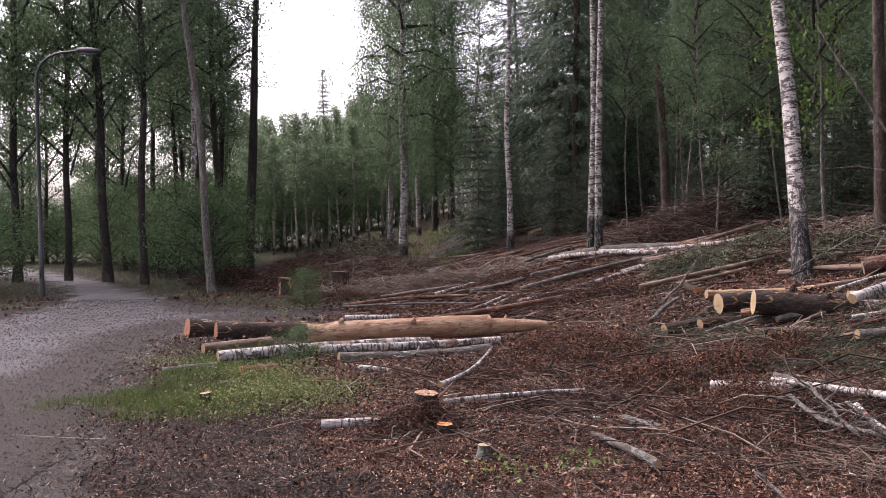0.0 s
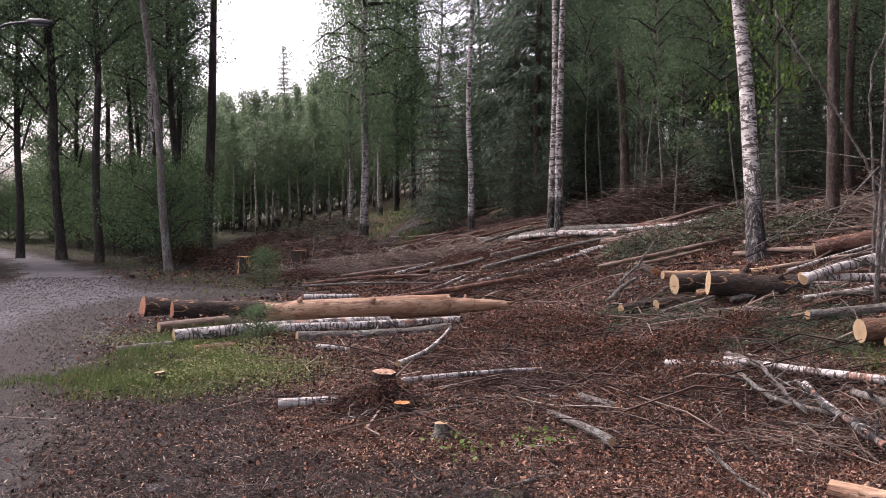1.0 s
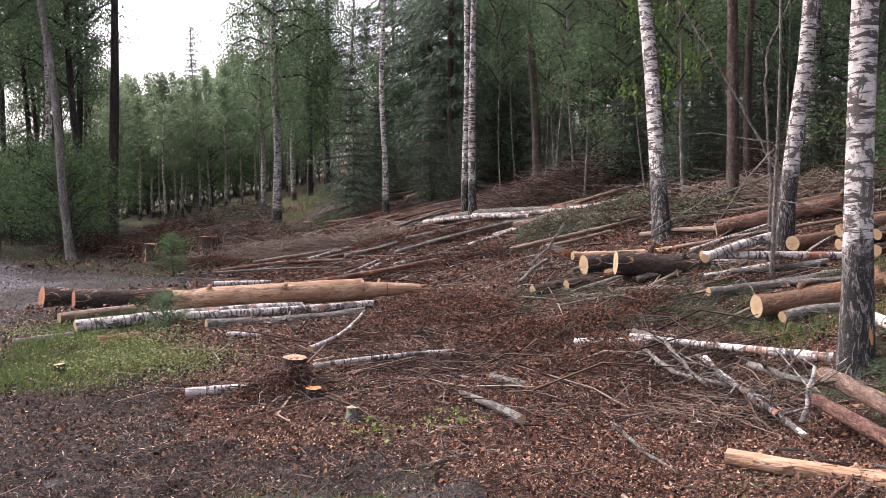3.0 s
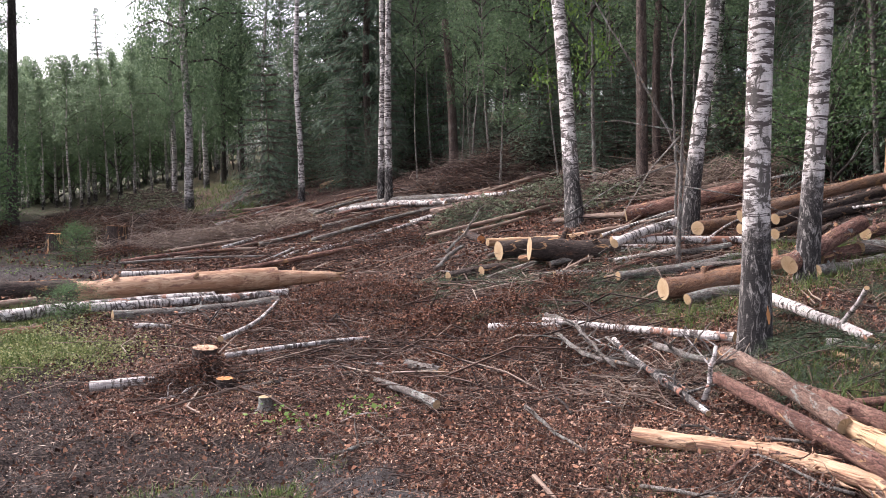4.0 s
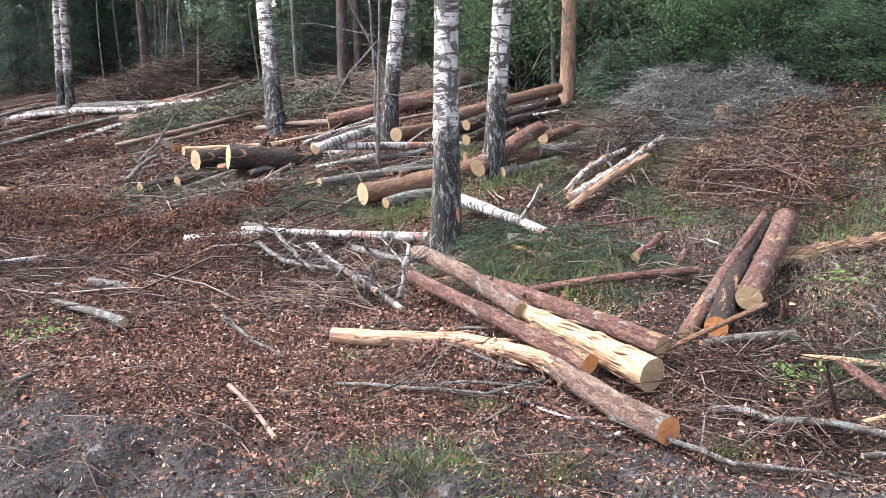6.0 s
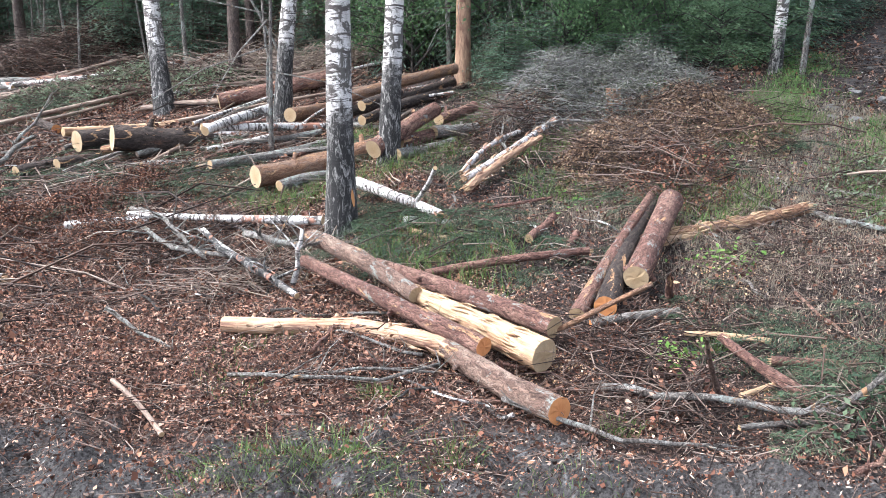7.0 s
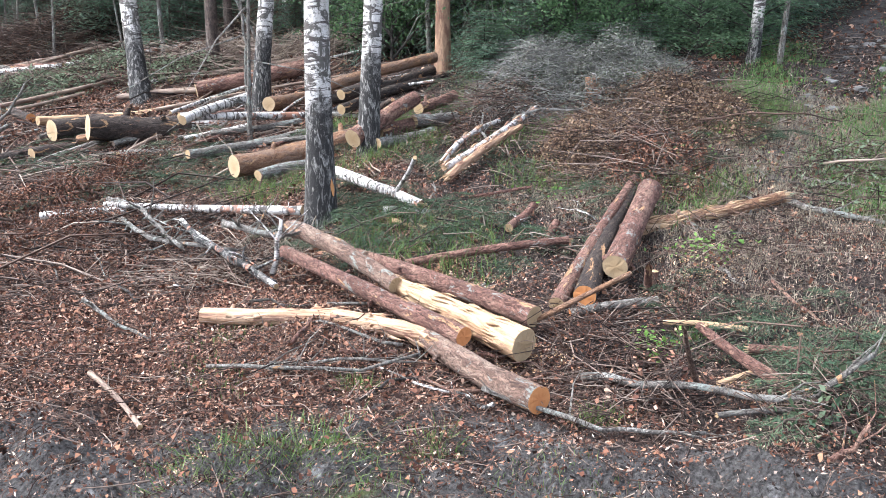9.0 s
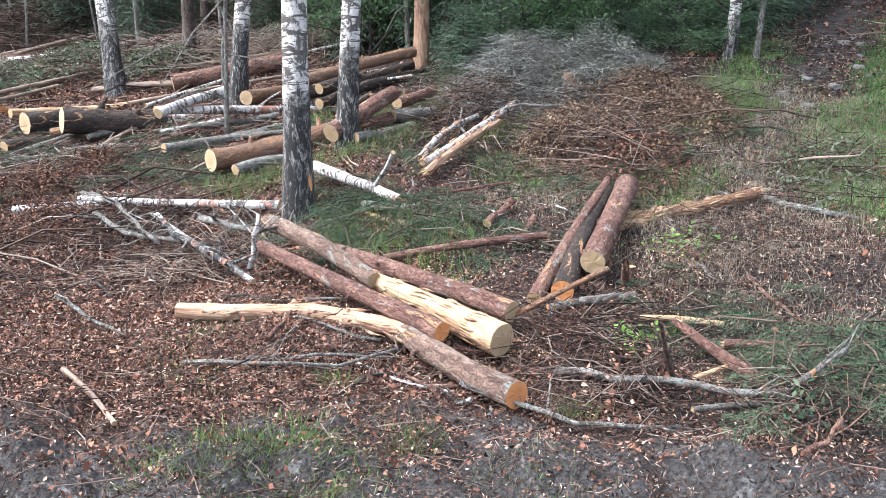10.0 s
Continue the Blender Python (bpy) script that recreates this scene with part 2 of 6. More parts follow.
TWIG_GREY = island_material("weathered_grey_twigs", (0.05, 0.046, 0.042), (0.12, 0.112, 0.104), (0.30, 0.285, 0.265))
DUFF = island_material("bark_slivers", (0.006, 0.004, 0.0035), (0.022, 0.013, 0.010), (0.07, 0.045, 0.034), (0.19, 0.13, 0.10), (0.46, 0.36, 0.285))
STRAW = island_material("flat_straw", (0.10, 0.08, 0.06), (0.22, 0.185, 0.14), (0.36, 0.31, 0.245))
BITS = island_material("light_bits", (0.26, 0.17, 0.12), (0.36, 0.27, 0.21), (0.42, 0.38, 0.34), (0.55, 0.44, 0.33))
TWIG_PALE = island_material("bleached_sticks", (0.13, 0.095, 0.075), (0.24, 0.18, 0.14), (0.38, 0.31, 0.25))
STONE = island_material("stones", (0.06, 0.055, 0.052), (0.10, 0.095, 0.088), (0.16, 0.15, 0.14))
steel = Shade("painted_grey_steel", 0.45, 0.5)
STEEL = steel.done(steel.mix(steel.noise(steel.coords((6, 6, 2)), 1.0), (0.02, 0.021, 0.022), (0.04, 0.042, 0.043)))
glass = Shade("lamp_glass", 0.2, 0.5)
GLASS = glass.done((0.12, 0.12, 0.125))


def ground_material():
    s = Shade("forest_ground", 0.95, 0.15)
    p = s.node("TexCoord", "Object")
    fine, mid, big = s.noise(p, 55.0, 5, 0.7), s.noise(p, 9.0, 5, 0.65), s.noise(p, 1.6, 5, 0.6)
    bent = s.node("VectorMath", 0, {0: p, 1: s.node("VectorMath", 0, {0: s.node("TexNoise", 1, {"Vector": p, "Scale": 30.0, "Detail": 3.0}), 1: (0.05, 0.05, 0.05)}, operation="MULTIPLY")}, operation="ADD")
    cells = s.node("TexVoronoi", "Color", {"Vector": bent, "Scale": 75.0})
    cell = s.node("SeparateColor", 0, {0: cells})
    soil = s.mix(s.ramp(mid, (0.3, 0.0), (0.7, 1.0)), (0.007, 0.0055, 0.005), (0.042, 0.032, 0.028))
    soil = s.mix(s.ramp(cell, (0.55, 0.0), (1.0, 0.7)), soil, (0.12, 0.09, 0.075))
    litter = s.ramp(cell, (0.0, (0.006, 0.004, 0.003)), (0.35, (0.028, 0.014, 0.010)), (0.7, (0.085, 0.042, 0.029)), (1.0, (0.26, 0.16, 0.115)))
    litter = s.mix(s.ramp(fine, (0.35, 0.55), (0.6, 0.0)), litter, (0.045, 0.03, 0.022))
    gravel = s.mix(s.ramp(fine, (0.3, 0.0), (0.7, 1.0)), (0.035, 0.031, 0.029), (0.115, 0.105, 0.10))
    mud = s.mix(s.ramp(fine, (0.35, 0.0), (0.68, 1.0)), (0.022, 0.019, 0.018), (0.10, 0.092, 0.088))
    mud = s.mix(s.ramp(mid, (0.60, 0.0), (0.68, 0.75)), mud, (0.22, 0.212, 0.208))
    green = s.mix(s.ramp(mid, (0.35, 0.0), (0.65, 1.0)), (0.035, 0.042, 0.018), (0.08, 0.092, 0.036))
    c = s.mix(s.ramp(s.math("ADD", s.attr("litter"), s.math("MULTIPLY", s.math("SUBTRACT", big, 0.5), 0.9)), (0.3, 0.0), (0.6, 1.0)), soil, litter)
    for name, tone in (("mud", mud), ("green", green), ("gravel", gravel)):
        c = s.mix(s.ramp(s.math("ADD", s.attr(name), s.math("MULTIPLY", s.math("SUBTRACT", mid, 0.5), 0.8)), (0.4, 0.0), (0.62, 1.0)), c, tone)
    return s.done(c, s.math("ADD", s.math("MULTIPLY", mid, 1.2), s.math("ADD", fine, s.math("MULTIPLY", cell, 0.4))), 1.0, 0.04)


def road_material():
    s = Shade("grey_gravel", 0.92, 0.25)
    p = s.node("TexCoord", "Object")
    fine, mid, big = s.noise(p, 90.0, 4, 0.7), s.noise(p, 7.0, 5, 0.65), s.noise(p, 0.7, 4, 0.6)
    c = s.mix(s.ramp(fine, (0.32, 0.0), (0.68, 1.0)), (0.03, 0.028, 0.029), (0.125, 0.119, 0.123))
    c = s.mix(s.ramp(mid, (0.35, 0.55), (0.55, 0.0)), c, (0.062, 0.055, 0.053))
    c = s.mix(s.ramp(big, (0.4, 0.0), (0.65, 0.45)), c, (0.135, 0.129, 0.134))
    c = s.mix(s.ramp(s.math("ADD", s.attr("edge"), s.math("MULTIPLY", s.math("SUBTRACT", mid, 0.5), 0.9)), (0.35, 0.0), (0.7, 1.0)), c, s.mix(s.ramp(fine, (0.35, 0.0), (0.65, 1.0)), (0.010, 0.007, 0.006), (0.052, 0.039, 0.034)))
    return s.done(c, s.math("ADD", fine, mid), 0.8, 0.02)


GROUND, ROAD = ground_material(), road_material()


# ---- lie of the land ----
def rnd2(ix, iy, seed):
    v = np.sin(ix * 127.1 + iy * 311.7 + seed * 74.7) * 43758.5453
    return v - np.floor(v)


def field(x, y, size, seed):
    """Smooth value noise, 0 to 1, with lumps of that size in metres."""
    x, y = np.asarray(x, float) / size, np.asarray(y, float) / size
    ix, iy = np.floor(x), np.floor(y)
    fx, fy = x - ix, y - iy
    fx, fy = fx * fx * (3 - 2 * fx), fy * fy * (3 - 2 * fy)
    a, b = rnd2(ix, iy, seed), rnd2(ix + 1, iy, seed)
    c, d = rnd2(ix, iy + 1, seed), rnd2(ix + 1, iy + 1, seed)
    return (a * (1 - fx) + b * fx) * (1 - fy) + (c * (1 - fx) + d * fx) * fy


def land(x, y):
    """Height of the ground: level by the road, a slope that steepens uphill to the right."""
    s = np.asarray(x, float) + 0.25 * np.asarray(y, float) - 4.2
    rise = 0.2 * np.log1p(np.exp(np.clip(s * 3.0, -50, 60))) / 3.0
    far = np.minimum(s, 40.0) - np.minimum(s, 9.0)
    return rise + 0.004 * far**2


def smooth(e0, e1, v):
    t = np.clip((np.asarray(v, float) - e0) / (e1 - e0), 0, 1)
    return t * t * (3 - 2 * t)


def away(x, y, line):
    """Distance from a polyline."""
    d = np.full(np.shape(x), 1e9)
    for (ax, ay), (bx, by) in zip(line, line[1:]):
        vx, vy = bx - ax, by - ay
        t = np.clip(((x - ax) * vx + (y - ay) * vy) / (vx * vx + vy * vy), 0, 1)
        d = np.minimum(d, np.hypot(x - ax - t * vx, y - ay - t * vy))
    return d


def inside(x, y, poly):
    """How far inside a polygon (metres, minus outside)."""
    odd = np.zeros(np.shape(x), bool)
    for (ax, ay), (bx, by) in zip(poly, poly[1:] + poly[:1]):
        if ay != by:
            odd ^= ((ay > y) != (by > y)) & (x < (bx - ax) * (y - ay) / (by - ay) + ax)
    d = away(x, y, poly + poly[:1])
    return np.where(odd, d, -d)


ROAD_EDGE = [(-62, 50), (-30, 45.5), (-19.2, 38.8), (-13, 30.1), (-8.8, 23.2), (-5.9, 18.5), (-4.3, 17.1), (-2.6, 16.4), (-2.3, 15.2), (-3.4, 14.2), (-4.2, 13), (-4.0, 11.4),
             (-3.65, 9.4), (-3.15, 7.6), (-2.8, 6.5), (-2.55, 5.5), (-2.4, 4.5), (-2.3, 2), (-2.4, -6), (-9.5, -6), (-8.6, 8), (-8.1, 15), (-8.5, 17.2), (-8.9, 19.2), (-10.5, 22.9), (-13.4, 27.1), (-17, 31.8), (-28, 38), (-62, 42)]
TRACK = [(-1.2, 24.0), (-0.6, 28.0), (0.2, 33.0), (0.9, 40.0), (1.0, 52.0)]
HILL_TRACK = [(6.5, 3.15), (7.3, 3.45), (8.0, 3.7), (9.0, 4.0), (10.6, 4.4), (13.2, 5.15), (17.0, 6.4)]


def zones(x, y):
    """Weights of the ground's covers at a place."""
    n1, n2 = field(x, y, 1.3, 3), field(x, y, 0.45, 5)
    jit = (n1 - 0.5) * 1.0 + (n2 - 0.5) * 0.5
    road = smooth(-0.5, 0.4, inside(x, y, ROAD_EDGE) + jit * 0.6)
    gravel = np.maximum(road, 0.6 * smooth(0.7, 0.2, away(x, y, TRACK) + jit * 0.5))
    gravel = np.maximum(gravel, 0.5 * smooth(0.6, 0.15, away(x, y, HILL_TRACK) + jit * 0.4))
    u = x * 0.75 + y * 0.66
    litter = smooth(2.7, 3.5, u + jit) * smooth(-2.2, 0.2, x + 0.02 * y + jit)
    litter = litter * (1 - 0.75 * smooth(0.6, 2.6, x - 0.55 * y + jit))
    mud = smooth(3.6, 2.6, u - 0.3 + jit * 1.2) * smooth(-0.6, 0.9, x + jit)
    bare = smooth(1.3, 0.6, x + jit * 0.5) * smooth(5.7, 5.0, y + jit * 0.5)
    litter = litter * (1 - 0.85 * bare)
    mud = np.maximum(mud, 0.62 * bare * smooth(5.0, 4.2, y + jit))
    gravel = np.maximum(gravel, 0.3 * smooth(1.2, 0.5, np.hypot((x - 5.31) / 1.5, (y - 2.22) / 1.0) + jit * 0.6))
    green = smooth(1.2, 0.5, np.hypot((x + 2.35) / 1.0, (y - 8.9) / 1.8) + jit * 1.1)
    green = np.maximum(green, 0.55 * smooth(0.9, 0.3, np.hypot((x - 1.75) / 0.7, (y - 2.25) / 0.28) + jit * 0.8))
    green = np.maximum(green, 0.85 * smooth(0.8, 0.25, away(x, y, [(6.3, 2.0), (7.0, 2.5), (8.0, 2.8), (10, 3.2), (14, 4.0)]) + jit * 0.8))
    green = np.maximum(green, 0.8 * smooth(0.8, 0.25, away(x, y, [(8.1, 4.5), (9.2, 4.7), (11, 5.4)]) + jit * 0.8))
    green = np.maximum(green, 0.45 * smooth(1.8, 0.6, np.abs(inside(x, y, ROAD_EDGE) + 1.2) + jit) * smooth(15, 18, y))
    green = np.maximum(green, 0.6 * smooth(0.8, 0.2, np.abs(away(x, y, TRACK) - 1.0) + jit) * smooth(22, 26, y))
    green = np.maximum(green, 0.5 * smooth(34, 40, np.hypot(x, y) + 6 * jit))
    return gravel, litter, mud, green


def relief(x, y):
    g, _, m, _ = zones(x, y)
    r = (field(x, y, 0.9, 11) - 0.5) * 0.14 + (field(x, y, 0.28, 12) - 0.5) * 0.07 + (field(x, y, 0.09, 13) - 0.5) * 0.03
    r = r + m * ((field(x, y, 0.24, 14) - 0.5) * 0.15 + (field(x, y, 0.11, 15) - 0.5) * 0.1)
    return land(x, y) + r * (1 - 0.85 * g)


def steps(*runs):
    out = []
    for a, b, d in runs:
        out += list(np.arange(a, b - 1e-6, d))
    return np.array(out + [runs[-1][1]])


def mesh_of(name, verts, faces, material=None, shade=True):
    me = bpy.data.meshes.new(name)
    me.from_pydata(verts, [], faces)
    if shade:
        me.polygons.foreach_set("use_smooth", np.ones(len(me.polygons), bool))
    if material:
        me.materials.append(material)
    me.update()
    return me


def quad_mesh(name, v, material):
    """A mesh of loose quads from an array of corners (n, 4, 3)."""
    v = np.asarray(v, np.float32).reshape(-1, 3)
    n = len(v) // 4
    me = bpy.data.meshes.new(name)
    me.vertices.add(4 * n)
    me.vertices.foreach_set("co", v.ravel())
    me.loops.add(4 * n)
    me.loops.foreach_set("vertex_index", np.arange(4 * n, dtype=np.int32))
    me.polygons.add(n)
    me.polygons.foreach_set("loop_start", np.arange(0, 4 * n, 4, dtype=np.int32))
    me.materials.append(material)
    me.update(calc_edges=True)
    return me


def sheet(name, xs, ys, keep, height, material, layers):
    X, Y = np.meshgrid(xs, ys)
    Z = height(X, Y)
    w = len(xs)
    idx = np.arange(X.size).reshape(X.shape)
    q = np.stack([idx[:-1, :-1], idx[:-1, 1:], idx[1:, 1:], idx[1:, :-1]], -1).reshape(-1, 4)
    co = np.stack([X, Y, Z], -1).reshape(-1, 3)
    if keep is not None:
        ok = keep(co[:, 0], co[:, 1])
        q = q[ok[q].all(1)]
        used = np.unique(q)
        back = np.zeros(len(co), int)
        back[used] = np.arange(len(used))
        q, co = back[q], co[used]
    me = mesh_of(name, co.tolist(), q.tolist(), material)
    for label, values in layers(co[:, 0], co[:, 1]).items():
        me.attributes.new(label, "FLOAT", "POINT").data.foreach_set("value", np.asarray(values, np.float32))
    return new(name, me)


gx = steps((-420, -60, 40), (-60, -20, 4), (-20, -5, 0.6), (-5, -1.5, 0.07), (-1.5, 4.8, 0.04), (4.8, 8, 0.07), (8, 14, 0.14), (14, 40, 1.0), (40, 100, 6), (100, 420, 40))
gy = steps((-60, -4, 8), (-4, 1, 0.6), (1, 5.5, 0.04), (5.5, 11, 0.07), (11, 20, 0.2), (20, 50, 0.8), (50, 110, 5), (110, 520, 40))
ground = sheet("ground", gx, gy, None, relief, GROUND, lambda x, y: dict(zip(("gravel", "litter", "mud", "green"), zones(x, y))))
tagged(ground, "brown forest floor of bark, leaves and mud", "ground", kind="structure")
road = sheet("road", steps((-62, -12, 0.8), (-12, -1.6, 0.1)), steps((-6, 4, 0.5), (4, 20, 0.1), (20, 82, 0.8)),
             lambda x, y: inside(x, y, ROAD_EDGE) + (field(x, y, 0.5, 21) - 0.5) * 0.35 > 0,
             lambda x, y: relief(x, y) + 0.03 * smooth(-0.3, 1.2, inside(x, y, ROAD_EDGE)), ROAD,
             lambda x, y: {"edge": smooth(2.3, 0.4, inside(x, y, ROAD_EDGE) + (field(x, y, 1.2, 22) - 0.5) * 0.8) * smooth(-7.5, -5.0, x)})
tagged(road, "grey gravel road curving away between the trees", "road", kind="structure")


# ---- ways to build things ----
def root(name, m, label, category, group=""):
    ob = new(name)
    ob.matrix_world = m
    ob.empty_display_size = 0.1
    return tagged(ob, label, category, group)


def part(name, me, parent, label="", m=None):
    ob = new(name, me)
    ob.parent = parent
    if m is not None:
        ob.matrix_basis = m
    return tagged(ob, label) if label else ob


def tube_data(points, radii, sides=12, rough=0.04, seed=0, closed=False, twist=0.0):
    """Verts and faces of a tube through points, its skin uneven."""
    rng = np.random.RandomState(seed)
    pts = [Vector(p) for p in points]
    verts, faces = [], []
    side = None
    for k, p in enumerate(pts):
        d = (pts[min(k + 1, len(pts) - 1)] - pts[max(k - 1, 0)]).normalized()
        if side is None:
            side = d.orthogonal().normalized()
        side = (side - d * side.dot(d)).normalized()
        up = d.cross(side)
        for j in range(sides):
            a = 2 * math.pi * j / sides
            r = radii[k] * (1 + rough * rng.uniform(-1, 1))
            verts.append(tuple(p + side * (r * math.cos(a)) + up * (r * math.sin(a))))
    for k in range(len(pts) - 1):
        for j in range(sides):
            a, b = k * sides + j, k * sides + (j + 1) % sides
            faces.append((a, b, b + sides, a + sides))
    if closed:
        faces.append(tuple(range(sides))[::-1])
        faces.append(tuple(range((len(pts) - 1) * sides, len(pts) * sides)))
    return verts, faces


def joined(name, pieces, material):
    verts, faces = [], []
    for v, f in pieces:
        n = len(verts)
        verts += v
        faces += [tuple(i + n for i in q) for q in f]
    return mesh_of(name, verts, faces, material)


def disc_mesh(name, ring, middle, material, dome=0.006, seed=0):
    """A sawn face that fills a ring of points."""
    rng = random.Random(seed)
    mid = Vector(middle)
    verts = [tuple(mid)]
    n = len(ring)
    for s in (0.55, 1.0):
        for p in ring:
            q = mid.lerp(Vector(p), s)
            verts.append((q.x, q.y, q.z + rng.uniform(-dome, dome) * (1.2 - s)))
    faces = [(0, 1 + j, 1 + (j + 1) % n) for j in range(n)]
    faces += [(1 + j, 1 + n + j, 1 + n + (j + 1) % n, 1 + (j + 1) % n) for j in range(n)]
    return mesh_of(name, verts, faces, material, shade=False)


SEED = [100]


def along(a, b):
    d = Vector(b) - Vector(a)
    return Matrix.Translation(a) @ d.to_track_quat("Z", "Y").to_matrix().to_4x4(), d.length


def log(name, label, a, b, r0, r1, bark, cut=None, bend=0.02, group="felled logs", broken="", knots=2, category="log", cut2=None, sides=18, torn=0):
    """A felled trunk from a to b: bark skin, a sawn face at each end (or a broken one), a few knots."""
    SEED[0] += 1
    rng = random.Random(SEED[0])
    m, ln = along(a, b)
    ob = root(name, m, label, category, group)
    n = max(5, min(22, int(ln / 0.18)))
    turn, pts, rad = rng.uniform(0, 6.28), [], []
    wob = [rng.uniform(-1, 1) for _ in range(n + 1)]
    for k in range(n + 1):
        t = k / n
        s = bend * ln * math.sin(math.pi * t) + 0.12 * r0 * wob[k] * (0 < k < n)
        pts.append((s * math.cos(turn), s * math.sin(turn), t * ln))
        rad.append((r0 + (r1 - r0) * t) * (1 + 0.05 * wob[-1 - k]))
    v, f = tube_data(pts, rad, sides, 0.035, SEED[0])
    pieces = [(v, f)]
    for _ in range(knots):
        k = rng.randrange(1, n)
        az = rng.uniform(0, 6.28)
        c, d = Vector(pts[k]), Vector((math.cos(az), math.sin(az), 0.35))
        pieces.append(tube_data([c, c + d * rad[k] * 1.05, c + d * rad[k] * (1.25 + rng.random() * 0.6)], [rad[k] * 0.35, rad[k] * 0.26, rad[k] * 0.2], 7, 0.05, SEED[0], True))
    part("bark", joined("bark", pieces, bark), ob)
    if torn:
        bits = []
        for _ in range(torn):
            k, az = rng.randrange(0, n), rng.uniform(0, 6.28)
            out = Vector((math.cos(az), math.sin(az), 0))
            q = Vector(pts[k]) + out * rad[k] * 0.97
            ln2 = rng.uniform(0.04, 0.16)
            e = q + Vector((rng.uniform(-0.02, 0.02), rng.uniform(-0.02, 0.02), ln2)) + out * rng.uniform(-0.01, 0.012)
            w = rng.uniform(0.003, 0.012)
            bits.append(tube_data([q, q.lerp(e, 0.5) + out * 0.006, e], [w, w * 0.8, w * 0.15], 4, 0.2, rng.randrange(999)))
        tagged(part("splinter_fibre", joined("splinter_fibre", bits, rng.choice([PALE, PEELED])), ob, "raised torn wood fibres"), kind="stuff")
    for end, ring, mid, mat in (("a", v[:sides], pts[0], cut), ("b", v[-sides:], pts[-1], cut2 or cut)):
        if mat is None:
            mat = CUT
        if end in broken:
            spikes = []
            sgn = -1 if end == "a" else 1
            r = rad[0] if end == "a" else rad[-1]
            for _ in range(16):
                az, q = rng.uniform(0, 6.28), r * math.sqrt(rng.random()) * 0.85
                c = Vector(mid) + Vector((q * math.cos(az), q * math.sin(az), -sgn * 0.05))
                tip = c + Vector((rng.uniform(-0.4, 0.4) * r, rng.uniform(-0.4, 0.4) * r, sgn * r * rng.uniform(1.0, 3.4)))
                spikes.append(tube_data([c, c.lerp(tip, 0.6), tip], [r * 0.28, r * 0.15, r * 0.02], 5, 0.2, rng.randrange(999)))
            tagged(part("splintered_end", joined("splintered_end", spikes, PALE), ob, "torn pale wood fibres"), kind="stuff")
        else:
            part("cut_end", disc_mesh("cut_end", ring, mid, mat, 0.004, SEED[0]), ob, "sawn face of bare wood")
    return ob


def branch(name, label, points, r0, r1, material, twigs=6, group="loose branches", category="branch", reach=0.35):
    """A crooked stick through points, with side twigs."""
    SEED[0] += 1
    rng = random.Random(SEED[0])
    base = Vector(points[0])
    ob = root(name, Matrix.Translation(base), label, category, group)
    pts = []
    for p, q in zip(points, points[1:]):
        p, q = Vector(p) - base, Vector(q) - base
        k = max(2, int((q - p).length / 0.12))
        for i in range(k):
            pts.append(p.lerp(q, i / k) + Vector([rng.uniform(-1, 1) * 0.012 for _ in range(3)]))
    pts.append(Vector(points[-1]) - base)
    n = len(pts)
    rad = [r0 + (r1 - r0) * k / (n - 1) for k in range(n)]
    part("stem", joined("stem", [tube_data(pts, rad, 8, 0.08, SEED[0], True)], material), ob)
    bits = []
    for _ in range(twigs):
        k = rng.randrange(n // 5, n)
        d = (pts[min(k + 1, n - 1)] - pts[k - 1]).normalized()
        w = (d * rng.uniform(0.3, 1.0) + Vector([rng.uniform(-1, 1), rng.uniform(-1, 1), rng.uniform(-0.1, 0.8)]) * 0.8).normalized()
        ln = reach * rng.uniform(0.3, 1.0)
        mid = pts[k] + w * ln * 0.5 + Vector([rng.uniform(-1, 1) * 0.03 for _ in range(3)])
        bits.append(tube_data([pts[k], mid, pts[k] + w * ln], [rad[k] * 0.45, rad[k] * 0.3, rad[k] * 0.12], 5, 0.1, rng.randrange(999)))
    if bits:
        tagged(part("twigwork", joined("twigwork", bits, material), ob), kind="stuff")
    return ob


def spread(rng, n, size, tilt=1.0):
    """n random pairs of edge vectors for small quads; tilt 0 lies flat, 1 any way."""
    nrm = rng.normal(size=(n, 3)) * tilt + np.array([0, 0, 1.0 - tilt * 0.7])
    nrm /= np.linalg.norm(nrm, axis=1, keepdims=True)
    u = np.cross(nrm, rng.normal(size=(n, 3)))
    u /= np.linalg.norm(u, axis=1, keepdims=True)
    w = np.cross(nrm, u)
    s = size * rng.uniform(0.6, 1.3, (n, 1))
    return u * s, w * s * rng.uniform(0.45, 0.8, (n, 1))


def leaf_quads(c, u, w):
    """Pointed quads at the centres c."""
    return np.stack([c - u, c - w * 0.8 + u * 0.1, c + u, c + w * 0.8 + u * 0.1], 1)


def chip_quads(rng, c, u, w):
    """Ragged quads at the centres c."""
    k = lambda: rng.uniform(0.35, 1.25, (len(c), 1))
    n = np.cross(u, w) / (np.linalg.norm(u, axis=1, keepdims=True) + 1e-9)
    return np.stack([c - u * k() + w * rng.uniform(-0.6, 0.6, (len(c), 1)), c - w * k() + n * rng.uniform(-0.5, 0.5, (len(c), 1)), c + u * k() + w * rng.uniform(-0.6, 0.6, (len(c), 1)), c + w * k() + n * rng.uniform(-0.5, 0.5, (len(c), 1))], 1)


